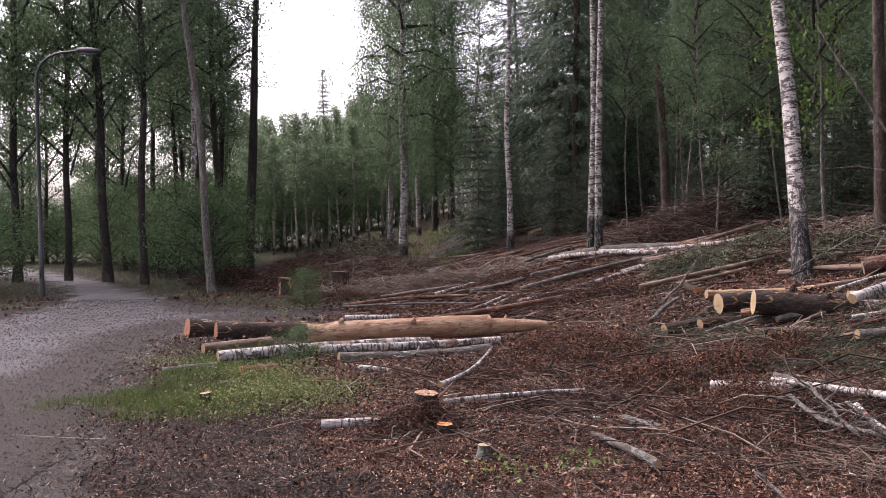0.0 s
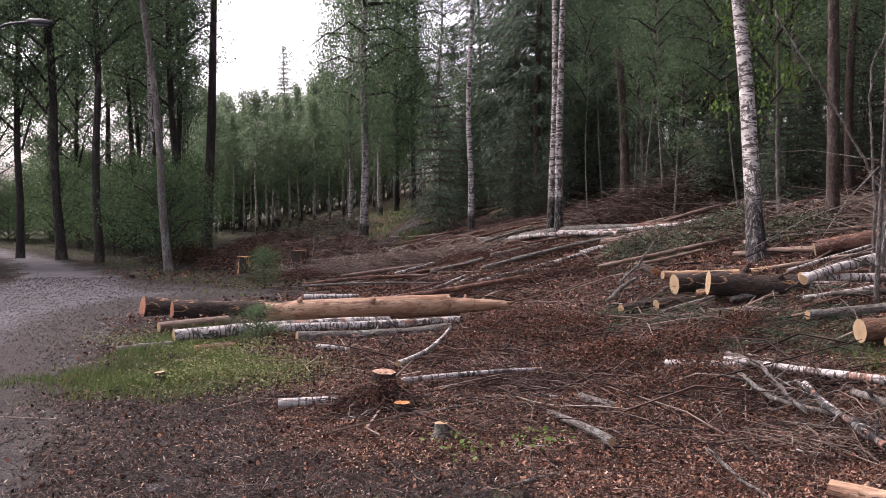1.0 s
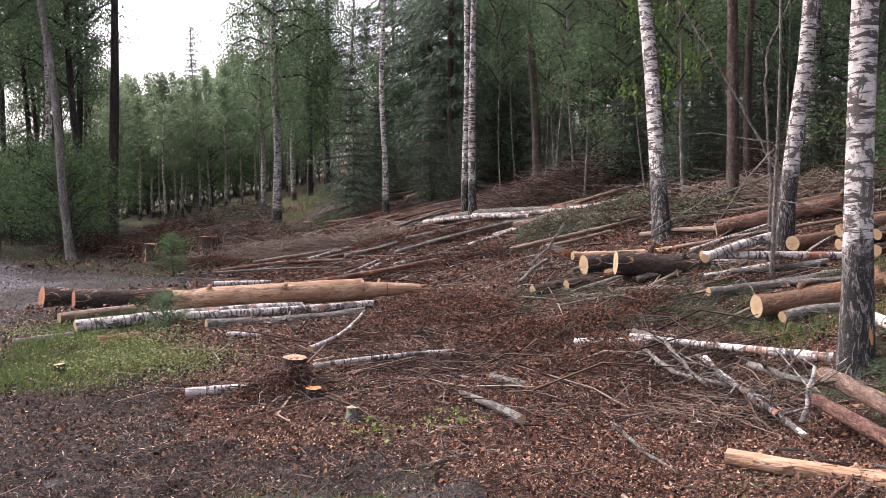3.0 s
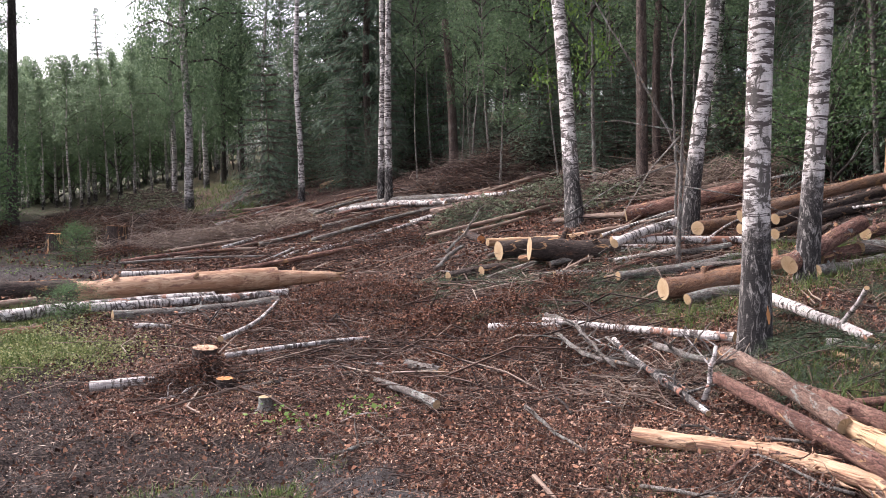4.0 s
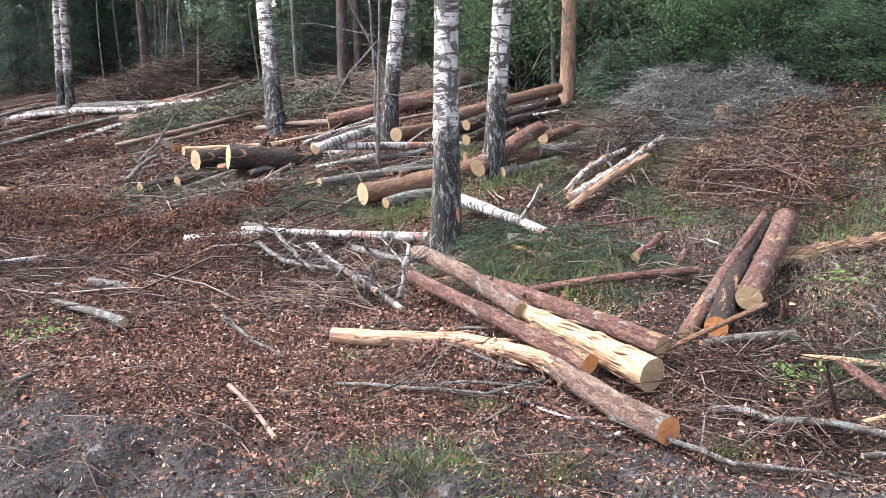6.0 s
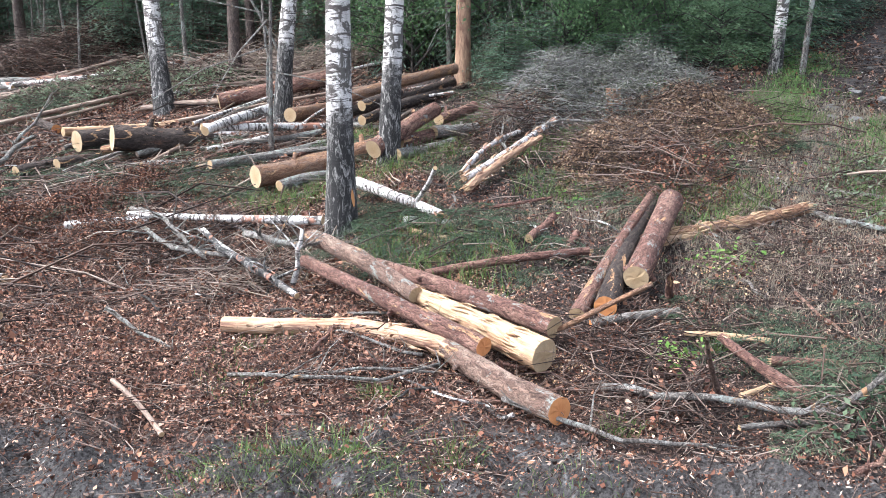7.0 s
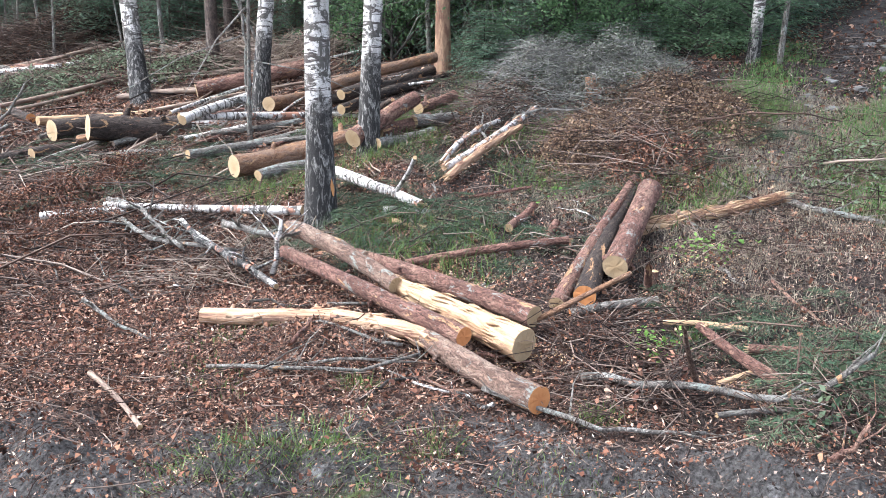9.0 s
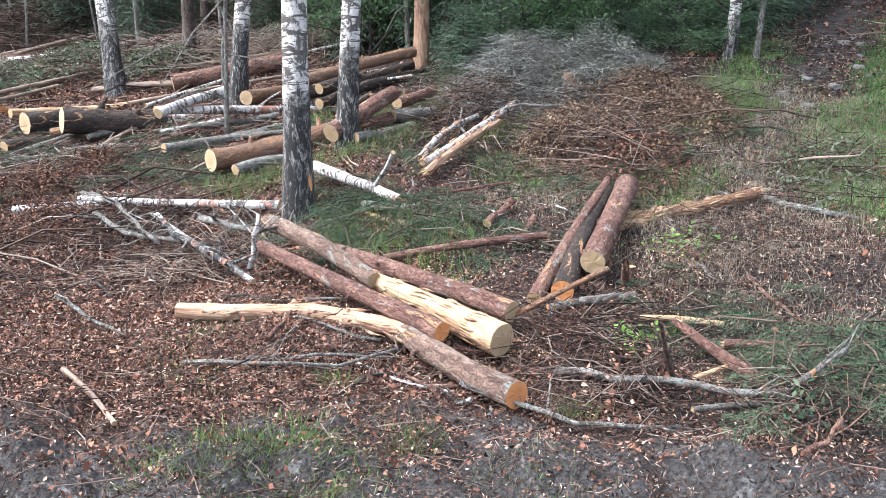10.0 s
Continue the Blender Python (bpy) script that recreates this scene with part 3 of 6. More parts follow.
def broadleaf_crown(name, seed, height, radius, limbs, clumps, leaves, leaf, material, hang=0.0, spreadness=0.28, low=0.55):
    """Limbs with clumps of leaves, for a crown of that height and radius. Returns the meshes of limbs and leaves."""
    rng = np.random.RandomState(seed)
    wood, quads = [], []
    for k in range(limbs):
        t = (k + rng.uniform(0, 1)) / limbs
        az = k * 2.4 + rng.uniform(-0.5, 0.5)
        prof = radius * (low + (1 - low) * math.sin(math.pi * min(1, t * 1.15 + 0.1))) * (1 - 0.75 * max(0, t - 0.6) / 0.4) * rng.uniform(0.65, 1.15)
        a = np.array([0, 0, t * height * 0.97])
        b = a + np.array([math.cos(az) * prof, math.sin(az) * prof, prof * rng.uniform(0.25, 0.8) - hang * prof])
        mid = (a + b) / 2 + np.array([0, 0, prof * 0.12])
        r = 0.012 + 0.016 * prof
        wood.append(tube_data([a, mid, b], [r, r * 0.6, r * 0.2], 5, 0.1, k))
        for j in range(clumps):
            f = rng.uniform(0.25, 1.05)
            c = a + (b - a) * f + np.array([0, 0, prof * 0.12 * math.sin(math.pi * min(f, 1))]) + rng.normal(size=3) * 0.12 * prof
            n = int(leaves * rng.uniform(0.5, 1.5))
            sp = spreadness * rng.uniform(0.6, 1.3)
            p = c + rng.normal(size=(n, 3)) * np.array([sp, sp, sp * (0.7 + hang)]) - np.array([0, 0, hang * sp])
            u, w = spread(rng, n, leaf)
            quads.append(leaf_quads(p, u, w))
    return joined(name + "_limbs", wood, BARK_DARK), quad_mesh(name + "_leaves", np.concatenate(quads), material)


def spruce_crown(name, seed, height, radius, whorls, per, tufts, size, material):
    """Whorls of drooping boughs with needle sprays."""
    rng = np.random.RandomState(seed)
    wood, quads = [], []
    for k in range(whorls):
        t = (k + rng.uniform(0, 0.8)) / whorls
        reach = radius * (1 - t) ** 0.8 * rng.uniform(0.75, 1.15) + 0.2
        for j in range(per):
            az = j * 2 * math.pi / per + k * 0.9 + rng.uniform(-0.35, 0.35)
            ln = reach * rng.uniform(0.7, 1.1)
            d = np.array([math.cos(az), math.sin(az), 0])
            a = np.array([0, 0, t * height])
            droop = ln * rng.uniform(0.1, 0.4) * (1 - t)
            b = a + d * ln + np.array([0, 0, -droop + 0.15 * ln * t])
            wood.append(tube_data([a, b], [0.02, 0.005], 3, 0.1, j))
            n = max(9, int(tufts * ln / radius))
            f = rng.uniform(0.12, 1.05, (n, 1))
            c = a + (b - a) * f + rng.normal(size=(n, 3)) * np.array([0.11, 0.11, 0.06])
            side = np.cross(d, [0, 0, 1.0]) * rng.choice([-1, 1], (n, 1))
            u = d * 0.6 + side * rng.uniform(0.2, 1.0, (n, 1)) + np.array([0, 0, -1.0]) * rng.uniform(0.05, 0.8, (n, 1))
            u /= np.linalg.norm(u, axis=1, keepdims=True)
            w = np.cross(u, rng.normal(size=(n, 3)) * 0.4 + np.array([0, 0, 1.0]))
            w /= np.linalg.norm(w, axis=1, keepdims=True)
            s = size * rng.uniform(0.6, 1.3, (n, 1))
            c = c + u * s * 0.6
            quads.append(leaf_quads(c, u * s, w * s * 0.2))
    return joined(name + "_boughs", wood, BARK_SPRUCE), quad_mesh(name + "_needles", np.concatenate(quads), material)


CROWNS = {
    "birch": [broadleaf_crown("birch_crown", 11 + k, 10, 2.3, 44, 8, 95, 0.045, LEAF, 0.45, 0.28) for k in range(2)],
    "broad": [broadleaf_crown("broad_crown", 31 + k, 10, 2.6, 32, 7, 85, 0.052, LEAF_DARK, 0.0, 0.28) for k in range(3)],
    "slim": [broadleaf_crown("slim_crown", 41 + k, 10, 1.4, 26, 6, 75, 0.044, LEAF, 0.2, 0.25) for k in range(2)],
    # leaves of this crown carry the haze in their colour
    "far": [broadleaf_crown("far_crown", 51 + k, 10, 1.9, 22, 5, 32, 0.135, LEAF_HAZED, 0.1, 0.36) for k in range(3)],
    "sapling": [broadleaf_crown("sapling_crown", 61 + k, 3, 0.9, 16, 4, 60, 0.03, LEAF, 0.0, 0.17) for k in range(2)],
    "bright": [broadleaf_crown("bright_crown", 71 + k, 3, 0.9, 16, 4, 44, 0.03, LEAF_BRIGHT, 0.0, 0.17) for k in range(1)],
    "bush": [broadleaf_crown("bush_crown", 81 + k, 2.2, 1.3, 22, 6, 36, 0.036, LEAF_BUSH, 0.0, 0.24, 0.9) for k in range(2)],
    "spruce": [spruce_crown("spruce_crown", 91 + k, 15, 2.3, 40, 7, 60, 0.18, NEEDLE) for k in range(2)],
    "young_spruce": [spruce_crown("young_spruce_crown", 97 + k, 3, 1.1, 18, 8, 60, 0.07, NEEDLE) for k in range(2)],
}
SIZES = {"birch": (10, 2.3), "broad": (10, 2.6), "slim": (10, 1.4), "far": (10, 1.9), "sapling": (3, 0.9), "bright": (3, 0.9), "bush": (2.2, 1.3), "spruce": (15, 2.3), "young_spruce": (3, 1.1)}


def trunk_mesh(height, r, lean, material, seed, sides=14, flare=1.35, top=0.2, wave=0.06):
    rng = random.Random(seed)
    n = 18 if sides > 10 else 10
    pts, rad = [], []
    px, py, ph = rng.uniform(0, 6), rng.uniform(0, 6), rng.uniform(0.5, 0.9)
    for k in range(n + 1):
        t = (k / n) ** 1.3
        z = -0.15 + t * (height + 0.15)
        pts.append((lean[0] * z + wave * math.sin(ph * z + px) * min(1, z * 0.4) * (z > 0), lean[1] * z + wave * math.sin(ph * z + py) * min(1, z * 0.4) * (z > 0), z))
        rad.append(r * (1 - (1 - top) * max(0, z) / height) * (1 + (flare - 1) * math.exp(-max(0, z) * 4)))
    v, f = tube_data(pts, rad, sides, 0.05, seed)
    return mesh_of("trunk", v, f, material), pts[-1]


def tree(name, label, x, y, height, dia, bark, crown, lean=(0, 0), crown_from=0.4, crown_r=None, group="forest trees", turn=None, top=0.2, wave=0.06, dead=0, category="tree"):
    SEED[0] += 1
    rng = random.Random(SEED[0])
    ob = root(name, pose(x, y, float(land(x, y))), label, category, group)
    me, _ = trunk_mesh(height, dia / 2, lean, bark, SEED[0], 14 if group == "standing trunks" and dia > 0.1 else 8, 1.35, top, wave)
    part("trunk", me, ob)
    if dead:
        bits = []
        for _ in range(dead):
            z, az, ln = rng.uniform(0.08, 0.5) * height, rng.uniform(0, 6.28), rng.uniform(0.5, 1.7)
            a = Vector((lean[0] * z, lean[1] * z, z))
            d = Vector((math.cos(az), math.sin(az), rng.uniform(-0.6, 0.1))) * ln
            if dead < 40:
                bits.append(tube_data([a, a + d * 0.5 + Vector((0, 0, 0.08)), a + d], [0.012, 0.008, 0.003], 4, 0.1, 1))
                continue
            d.z, drop = 0, Vector((0, 0, -1))
            bow = [a, a + d * 0.35 + drop * 0.03, a + d * 0.65 + drop * 0.22 * ln, a + d * 0.8 + drop * 0.5 * ln, a + d * 0.86 + drop * 0.85 * ln]
            bits.append(tube_data(bow, [0.011, 0.009, 0.007, 0.005, 0.002], 4, 0.1, 1))
            for q in (1, 2, 2, 3):
                e = bow[q] + Vector((rng.uniform(-0.25, 0.25), rng.uniform(-0.25, 0.25), -rng.uniform(0.15, 0.5)))
                bits.append(tube_data([bow[q], bow[q].lerp(e, 0.5) + d * 0.05, e], [0.005, 0.004, 0.0015], 3, 0.1, 1))
        tagged(part("deadwood", joined("deadwood", bits, BARK_GREY), ob, "bare grey dead branches"), kind="stuff")
    if crown:
        limbs, leaves = CROWNS[crown][rng.randrange(len(CROWNS[crown]))]
        h0, r0 = SIZES[crown]
        z0 = height * crown_from
        k = (height * 1.02 - z0) / h0
        s = (crown_r / r0) if crown_r else k
        sh = Matrix(((1, 0, lean[0], lean[0] * z0), (0, 1, lean[1], lean[1] * z0), (0, 0, 1, z0), (0, 0, 0, 1)))
        loc = Matrix.Translation((lean[0] * (z0 + (height - z0) / 2), lean[1] * (z0 + (height - z0) / 2), z0)) @ Matrix.Rotation(rng.uniform(0, 6.28) if turn is None else turn, 4, "Z") @ Matrix.Diagonal((s, s, k, 1))
        tagged(part("branchwork", limbs, ob, m=loc), kind="stuff")
        tagged(part("crown", leaves, ob, m=loc), kind="stuff")
    return ob


# ---- standing trees with a place of their own ----
main_birch = tree("birch_tree", "slim white birch trunk standing among felled logs", 3.90, 5.48, 13, 0.211, BIRCH, "birch", (0.003, -0.002), 0.5, 2.2, "standing trunks", wave=0.01)
tree("birch_tree", "white birch trunk standing beside the log pile", 5.26, 6.66, 13, 0.201, BIRCH, "birch", (0.018, -0.014), 0.5, 2.2, "standing trunks", wave=0.03)
tree("birch_tree", "leaning white birch trunk behind the log pile", 5.77, 9.59, 13, 0.212, BIRCH, "birch", (0.053, -0.031), 0.55, 2.2, "standing trunks")
tree("birch_tree", "leaning white birch with a black furrowed base", 5.11, 11.74, 14, 0.263, BIRCH, "birch", (0.03, 0.28), 0.55, 2.2, "standing trunks")
tree("birch_tree", "one stem of a double white birch", 3.48, 19.46, 14, 0.189, BIRCH, "birch", (0.018, -0.003), 0.6, 2.0, "standing trunks", wave=0.03)
tree("birch_tree", "one stem of a double white birch", 3.60, 19.14, 14, 0.186, BIRCH, "birch", (0.014, -0.003), 0.6, 2.0, "standing trunks", wave=0.03)
tree("birch_tree", "slender white birch on the cleared slope", 2.10, 25.90, 15, 0.195, BIRCH_FAR, "slim", (0.001, -0.000), 0.5, 1.5, "standing trunks")
tree("birch_tree", "thin grey birch beside the woodland path", 1.27, 37.09, 12, 0.202, BIRCH_FAR, "slim", (0.050, -0.002), 0.5, 1.4, "standing trunks")
tree("birch_tree", "thin grey birch beside the woodland path", 1.96, 36.70, 8, 0.150, BIRCH_FAR, "slim", (0.031, -0.002), 0.45, 1.2, "standing trunks")
tree("birch_tree", "tall birch with hanging green foliage", -1.55, 32.36, 19, 0.332, BIRCH_FAR, "birch", (0.011, 0.000), 0.22, 2.5, "standing trunks")
tree("birch_tree", "tall birch with hanging green foliage", -0.42, 46.03, 20, 0.314, BARK_DARK, "birch", (0.009, 0.000), 0.18, 2.6, "standing trunks")
tree("birch_tree", "tall birch with hanging green foliage", -1.28, 44.90, 19, 0.276, BIRCH_FAR, "birch", (0.009, 0.000), 0.15, 2.4, "standing trunks")
tree("birch_tree", "tall birch with hanging green foliage", -2.54, 39.56, 17, 0.243, BIRCH_FAR, "birch", (0.011, 0.001), 0.2, 2.0, "standing trunks")
tree("birch_tree", "tall birch with hanging green foliage", 0.53, 46.96, 19, 0.288, BARK_DARK, "birch", (0.015, -0.000), 0.12, 2.5, "standing trunks")
tree("pine_tree", "dark bare pine trunk by the road", -7.34, 31.19, 17, 0.394, BARK_DARK, "broad", (0.049, 0.011), 0.62, 3.0, "standing trunks", wave=0.03)
tree("broadleaf_tree", "leaning slim grey tree by the road", -6.00, 21.45, 15, 0.213, BARK_GREY, "slim", (-0.065, -0.019), 0.5, 1.8, "standing trunks")
tree("pine_tree", "grey brown pine trunk uphill of the logs", 6.81, 12.87, 5.6, 0.197, BARK_SPRUCE, None, (-0.008, 0.004), 0, None, "standing trunks", top=0.75, wave=0.02)
tree("spruce_tree", "brown spruce trunk at the edge of the wood", 8.62, 15.69, 15, 0.170, BARK_SPRUCE, "spruce", (0.007, -0.004), 0.45, 1.8, "standing trunks", dead=12)
tree("birch_tree", "white birch trunk at the edge of the wood", 9.82, 15.44, 14, 0.186, BIRCH_FAR, "slim", (0.002, -0.001), 0.6, 1.5, "standing trunks")
tree("broken_pine", "stripped orange pine trunk without crown", 8.20, 8.83, 6.5, 0.205, STRIPPED, None, (-0.002, 0.002), 0, None, "standing trunks", top=0.8, wave=0.02)
tree("broadleaf_sapling", "thin grey sapling among the logs", 4.89, 8.33, 3.4, 0.05, BARK_GREY, None, (0.002, -0.001), 0, None, "standing trunks", top=0.4, wave=0.04, dead=6)
tree("broadleaf_sapling", "thin bare sapling beside the stripped trunk", 8.57, 9.53, 7, 0.078, BARK_GREY, None, (-0.042, 0.037), 0, None, "standing trunks", top=0.4, dead=8)
tree("pine_tree", "dark pine trunk uphill on the slope", 6.42, 23.73, 4.5, 0.285, BARK_SPRUCE, None, (-0.048, 0.013), 0, None, "standing trunks", top=0.7)
tree("broadleaf_tree", "slim grey tree at the edge of the wood", 8.13, 31.63, 13, 0.201, BARK_GREY, "slim", (-0.018, 0.005), 0.5, 1.6, "standing trunks")
tree("broadleaf_tree", "slim grey tree at the edge of the wood", 8.16, 27.71, 13, 0.217, BARK_GREY, "slim", (0.077, -0.024), 0.5, 1.6, "standing trunks")
tree("broadleaf_tree", "slim grey tree at the edge of the wood", 8.40, 29.20, 13, 0.187, BARK_GREY, "slim", (0.033, -0.009), 0.55, 1.6, "standing trunks")
tree("pine_tree", "reddish pine trunk standing uphill", 10.20, 21.17, 14, 0.192, BARK_SPRUCE, "spruce", (-0.017, 0.008), 0.5, 1.8, "standing trunks", dead=12)
tree("broadleaf_sapling", "young tree with bright green leaves", 6.86, 14.83, 7, 0.089, BARK_GREY, "bright", (-0.040, 0.018), 0.25, 1.1, "standing trunks")
tree("broadleaf_sapling", "bare forked sapling at the wood edge", 4.92, 39.69, 6, 0.136, BARK_GREY, "sapling", (0.063, -0.008), 0.5, 0.8, "standing trunks")
tree("broadleaf_sapling", "bare forked sapling at the wood edge", 5.07, 38.80, 6, 0.133, BARK_GREY, "sapling", (-0.005, 0.001), 0.5, 0.8, "standing trunks")
tree("broadleaf_tree", "grey spotted trunk beside the hill path", 9.92, 5.18, 9, 0.141, BIRCH_FAR, "slim", (0.009, -0.017), 0.55, 1.4, "standing trunks", wave=0.02)
tree("broadleaf_sapling", "thin grey stem beside the hill path", 10.02, 4.89, 6, 0.067, BARK_GREY, "sapling", (0.015, -0.031), 0.5, 1.0, "standing trunks")
tree("broadleaf_tree", "dark slender tree beyond the road", -9.17, 25.40, 17, 0.258, BARK_DARK, "broad", (0.006, 0.002), 0.3, 2.4, "trees beyond the road")
tree("broadleaf_tree", "dark slender tree beyond the road", -10.89, 26.88, 17, 0.316, BARK_DARK, "broad", (-0.026, -0.011), 0.25, 2.6, "trees beyond the road")
tree("broadleaf_tree", "dark slender tree beyond the road", -8.32, 27.78, 15, 0.178, BIRCH_FAR, "slim", (-0.005, -0.002), 0.4, 1.5, "trees beyond the road")
tree("broadleaf_tree", "dark slender tree beyond the road", -8.78, 32.85, 16, 0.278, BARK_DARK, "slim", (0.012, 0.003), 0.3, 1.8, "trees beyond the road")
tree("broadleaf_tree", "dark slender tree beyond the road", -12.38, 27.33, 17, 0.246, BARK_DARK, "broad", (0.013, 0.006), 0.2, 2.6, "trees beyond the road")
tree("broadleaf_tree", "dark slender tree beyond the road", -13.72, 26.68, 17, 0.286, BARK_DARK, "broad", (0.005, 0.002), 0.15, 2.8, "trees beyond the road")
tree("broadleaf_tree", "dark slender tree beyond the road", -10.05, 31.43, 16, 0.225, BARK_DARK, "slim", (-0.010, -0.003), 0.3, 1.9, "trees beyond the road")

# ---- woods behind ----
rng = random.Random(5)


def scatter(n, cx, cy, wx, wy, gap, ok=None):
    out = []
    for _ in range(n * 40):
        if len(out) == n:
            break
        x, y = cx + rng.uniform(-wx, wx), cy + rng.uniform(-wy, wy)
        if (ok is None or ok(x, y)) and all(math.hypot(x - a, y - b) > gap for a, b in out):
            out.append((x, y))
    return out


def bearing(x, y):
    return math.degrees(math.atan2(x, y))


def uphill(x, y):
    return x + 0.25 * y - 3.2


# dense dark spruces up the slope
for x, y in scatter(64, 22, 26, 22, 22, 1.9, lambda x, y: uphill(x, y) > 8.5 and math.hypot(x, y) > 17.5 and 5 < bearing(x, y) < 82 and not (bearing(x, y) > 64 and math.hypot(x, y) < 24)):
    tree("spruce_tree", "tall dark green spruce in the dense wood", x, y, rng.uniform(13, 19), rng.uniform(0.2, 0.34), BARK_SPRUCE, "spruce", (rng.uniform(-0.02, 0.02), rng.uniform(-0.02, 0.02)), rng.uniform(0.06, 0.25), rng.uniform(1.7, 2.5), "spruce wood", dead=10)
for x, y in scatter(22, 10, 42, 12, 14, 2.2, lambda x, y: bearing(x, y) > 4.5 and uphill(x, y) > 8):
    tree("spruce_tree", "tall dark green spruce in the dense wood", x, y, rng.uniform(15, 21), rng.uniform(0.22, 0.34), BARK_SPRUCE, "spruce", (0, 0), rng.uniform(0.05, 0.2), rng.uniform(2.0, 2.8), "spruce wood")
# young spruces and saplings along the edge of the wood
for x, y in scatter(26, 13, 15, 10, 12, 1.1, lambda x, y: 8.2 < uphill(x, y) < 13 and math.hypot(x, y) > 13 and not (bearing(x, y) > 60 and math.hypot(x, y) < 15)):
    tree("young_spruce", "young green spruce at the edge of the wood", x, y, rng.uniform(1.5, 4.5), 0.06, BARK_SPRUCE, "young_spruce", (0, 0), 0.05, rng.uniform(0.7, 1.3), "young spruces")
for x, y in scatter(48, 11, 24, 9, 14, 1.0, lambda x, y: 7.6 < uphill(x, y) < 14 and math.hypot(x, y) > 15 and 4 < bearing(x, y) < 50):
    tree("broadleaf_sapling", "slim green sapling among the spruces", x, y, rng.uniform(3, 7), rng.uniform(0.04, 0.07), BARK_GREY, "sapling", (rng.uniform(-0.1, 0.1), rng.uniform(-0.1, 0.1)), rng.uniform(0.25, 0.5), rng.uniform(0.8, 1.4), "saplings")
# leafy wood beyond the road
for x, y in scatter(20, -19, 37, 14, 13, 2.4, lambda x, y: inside(np.array(x), np.array(y), ROAD_EDGE) < -2 and -36 < bearing(x, y) < -14.5 and math.hypot(x, y) > 27 and x + 0.62 * y > -4.5):
    tree("broadleaf_tree", "tall dark leafy tree beyond the road", x, y, rng.uniform(13, 19), rng.uniform(0.18, 0.32), BARK_DARK, "broad", (rng.uniform(-0.04, 0.04), rng.uniform(-0.04, 0.04)), rng.uniform(0.12, 0.4), rng.uniform(1.9, 2.9), "leafy wood")
for x, y in scatter(34, -15, 33, 12, 13, 1.2, lambda x, y: -4.5 < inside(np.array(x), np.array(y), ROAD_EDGE) < -1.4 and x + 0.62 * y > 0 and bearing(x, y) < -15.5):
    tree("bush", "dense dark green bush at the roadside", x, y, rng.uniform(1.6, 3.2), 0.05, BARK_DARK, "bush", (0, 0), 0.05, rng.uniform(1.0, 1.7), "roadside bushes", category="bush")
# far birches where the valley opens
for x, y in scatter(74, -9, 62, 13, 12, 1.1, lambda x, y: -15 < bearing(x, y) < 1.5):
    tree("birch_tree", "slim far birch with a crown paled for haze", x, y, 1.6 + 0.135 * math.hypot(x, y) * rng.uniform(0.75, 1.04), rng.uniform(0.12, 0.18), BIRCH_FAR, "far", (rng.uniform(-0.03, 0.03), 0), rng.uniform(0.25, 0.5), rng.uniform(0.8, 1.35), "far birches")
for x, y, hh in ((-11, 78, 15.6), (-7.4, 78, 13.4), (-3.6, 74, 13.0), (-14, 80, 11.5), (-17, 78, 12)):
    tree("spruce_tree", "lone spruce tip above the far birches", x, y, hh, 0.3, BARK_SPRUCE, "spruce", (0, 0), 0.1, 1.9, "far spruces")
for x, y in scatter(30, -9, 66, 14, 10, 1.6, lambda x, y: -16 < bearing(x, y) < 0.5):
    tree("bush", "low dark bush under the far birches", x, y, rng.uniform(3.5, 6), 0.06, BARK_DARK, "bush", (0, 0), 0.02, rng.uniform(1.8, 2.8), "far bushes", category="bush")
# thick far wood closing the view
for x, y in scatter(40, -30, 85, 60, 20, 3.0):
    # same crowns, their leaf colour paled for haze
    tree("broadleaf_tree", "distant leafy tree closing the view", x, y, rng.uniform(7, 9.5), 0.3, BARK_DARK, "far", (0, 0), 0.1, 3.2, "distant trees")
# low green growth round the logs
tree("bush", "small dark green leafy shrub before the birch logs", -1.72, 9.75, 0.42, 0.015, BARK_DARK, "bush", (0, 0), 0.02, 0.36, "shrubs", category="bush")
tree("bush", "small green leafy shrub beside the road end", -2.72, 16.3, 0.75, 0.02, BARK_DARK, "bush", (0, 0), 0.02, 0.42, "shrubs", category="bush")
# undergrowth below the spruces uphill
for x, y in scatter(44, 12, 9, 7, 7, 0.7, lambda x, y: 13.0 < math.hypot(x, y) < 18 and 38 < bearing(x, y) < 62):
    tree("bush", "dark green undergrowth below the spruces", x, y, rng.uniform(1.0, 2.2), 0.04, BARK_DARK, "bush", (0, 0), 0.02, rng.uniform(0.9, 1.5), "undergrowth", category="bush")
# thicket deep in the leafy wood
for x, y in scatter(34, -24, 42, 16, 14, 1.5, lambda x, y: inside(np.array(x), np.array(y), ROAD_EDGE) < -3 and -40 < bearing(x, y) < -14 and x + 0.62 * y > -6):
    tree("bush", "dense dark thicket in the leafy wood", x, y, rng.uniform(2.2, 4.2), 0.06, BARK_DARK, "bush", (0, 0), 0.02, rng.uniform(1.4, 2.2), "thicket", category="bush")
for x, y in scatter(10, 15, 9, 6, 6, 1.3, lambda x, y: math.hypot(x, y) > 15.2 and 42 < bearing(x, y) < 66):
    tree("spruce_tree", "dark spruce with boughs down to the ground", x, y, rng.uniform(9, 15), rng.uniform(0.14, 0.26), BARK_SPRUCE, "spruce", (0, 0), rng.uniform(0.02, 0.1), rng.uniform(1.4, 2.0), "spruce wood", dead=8)
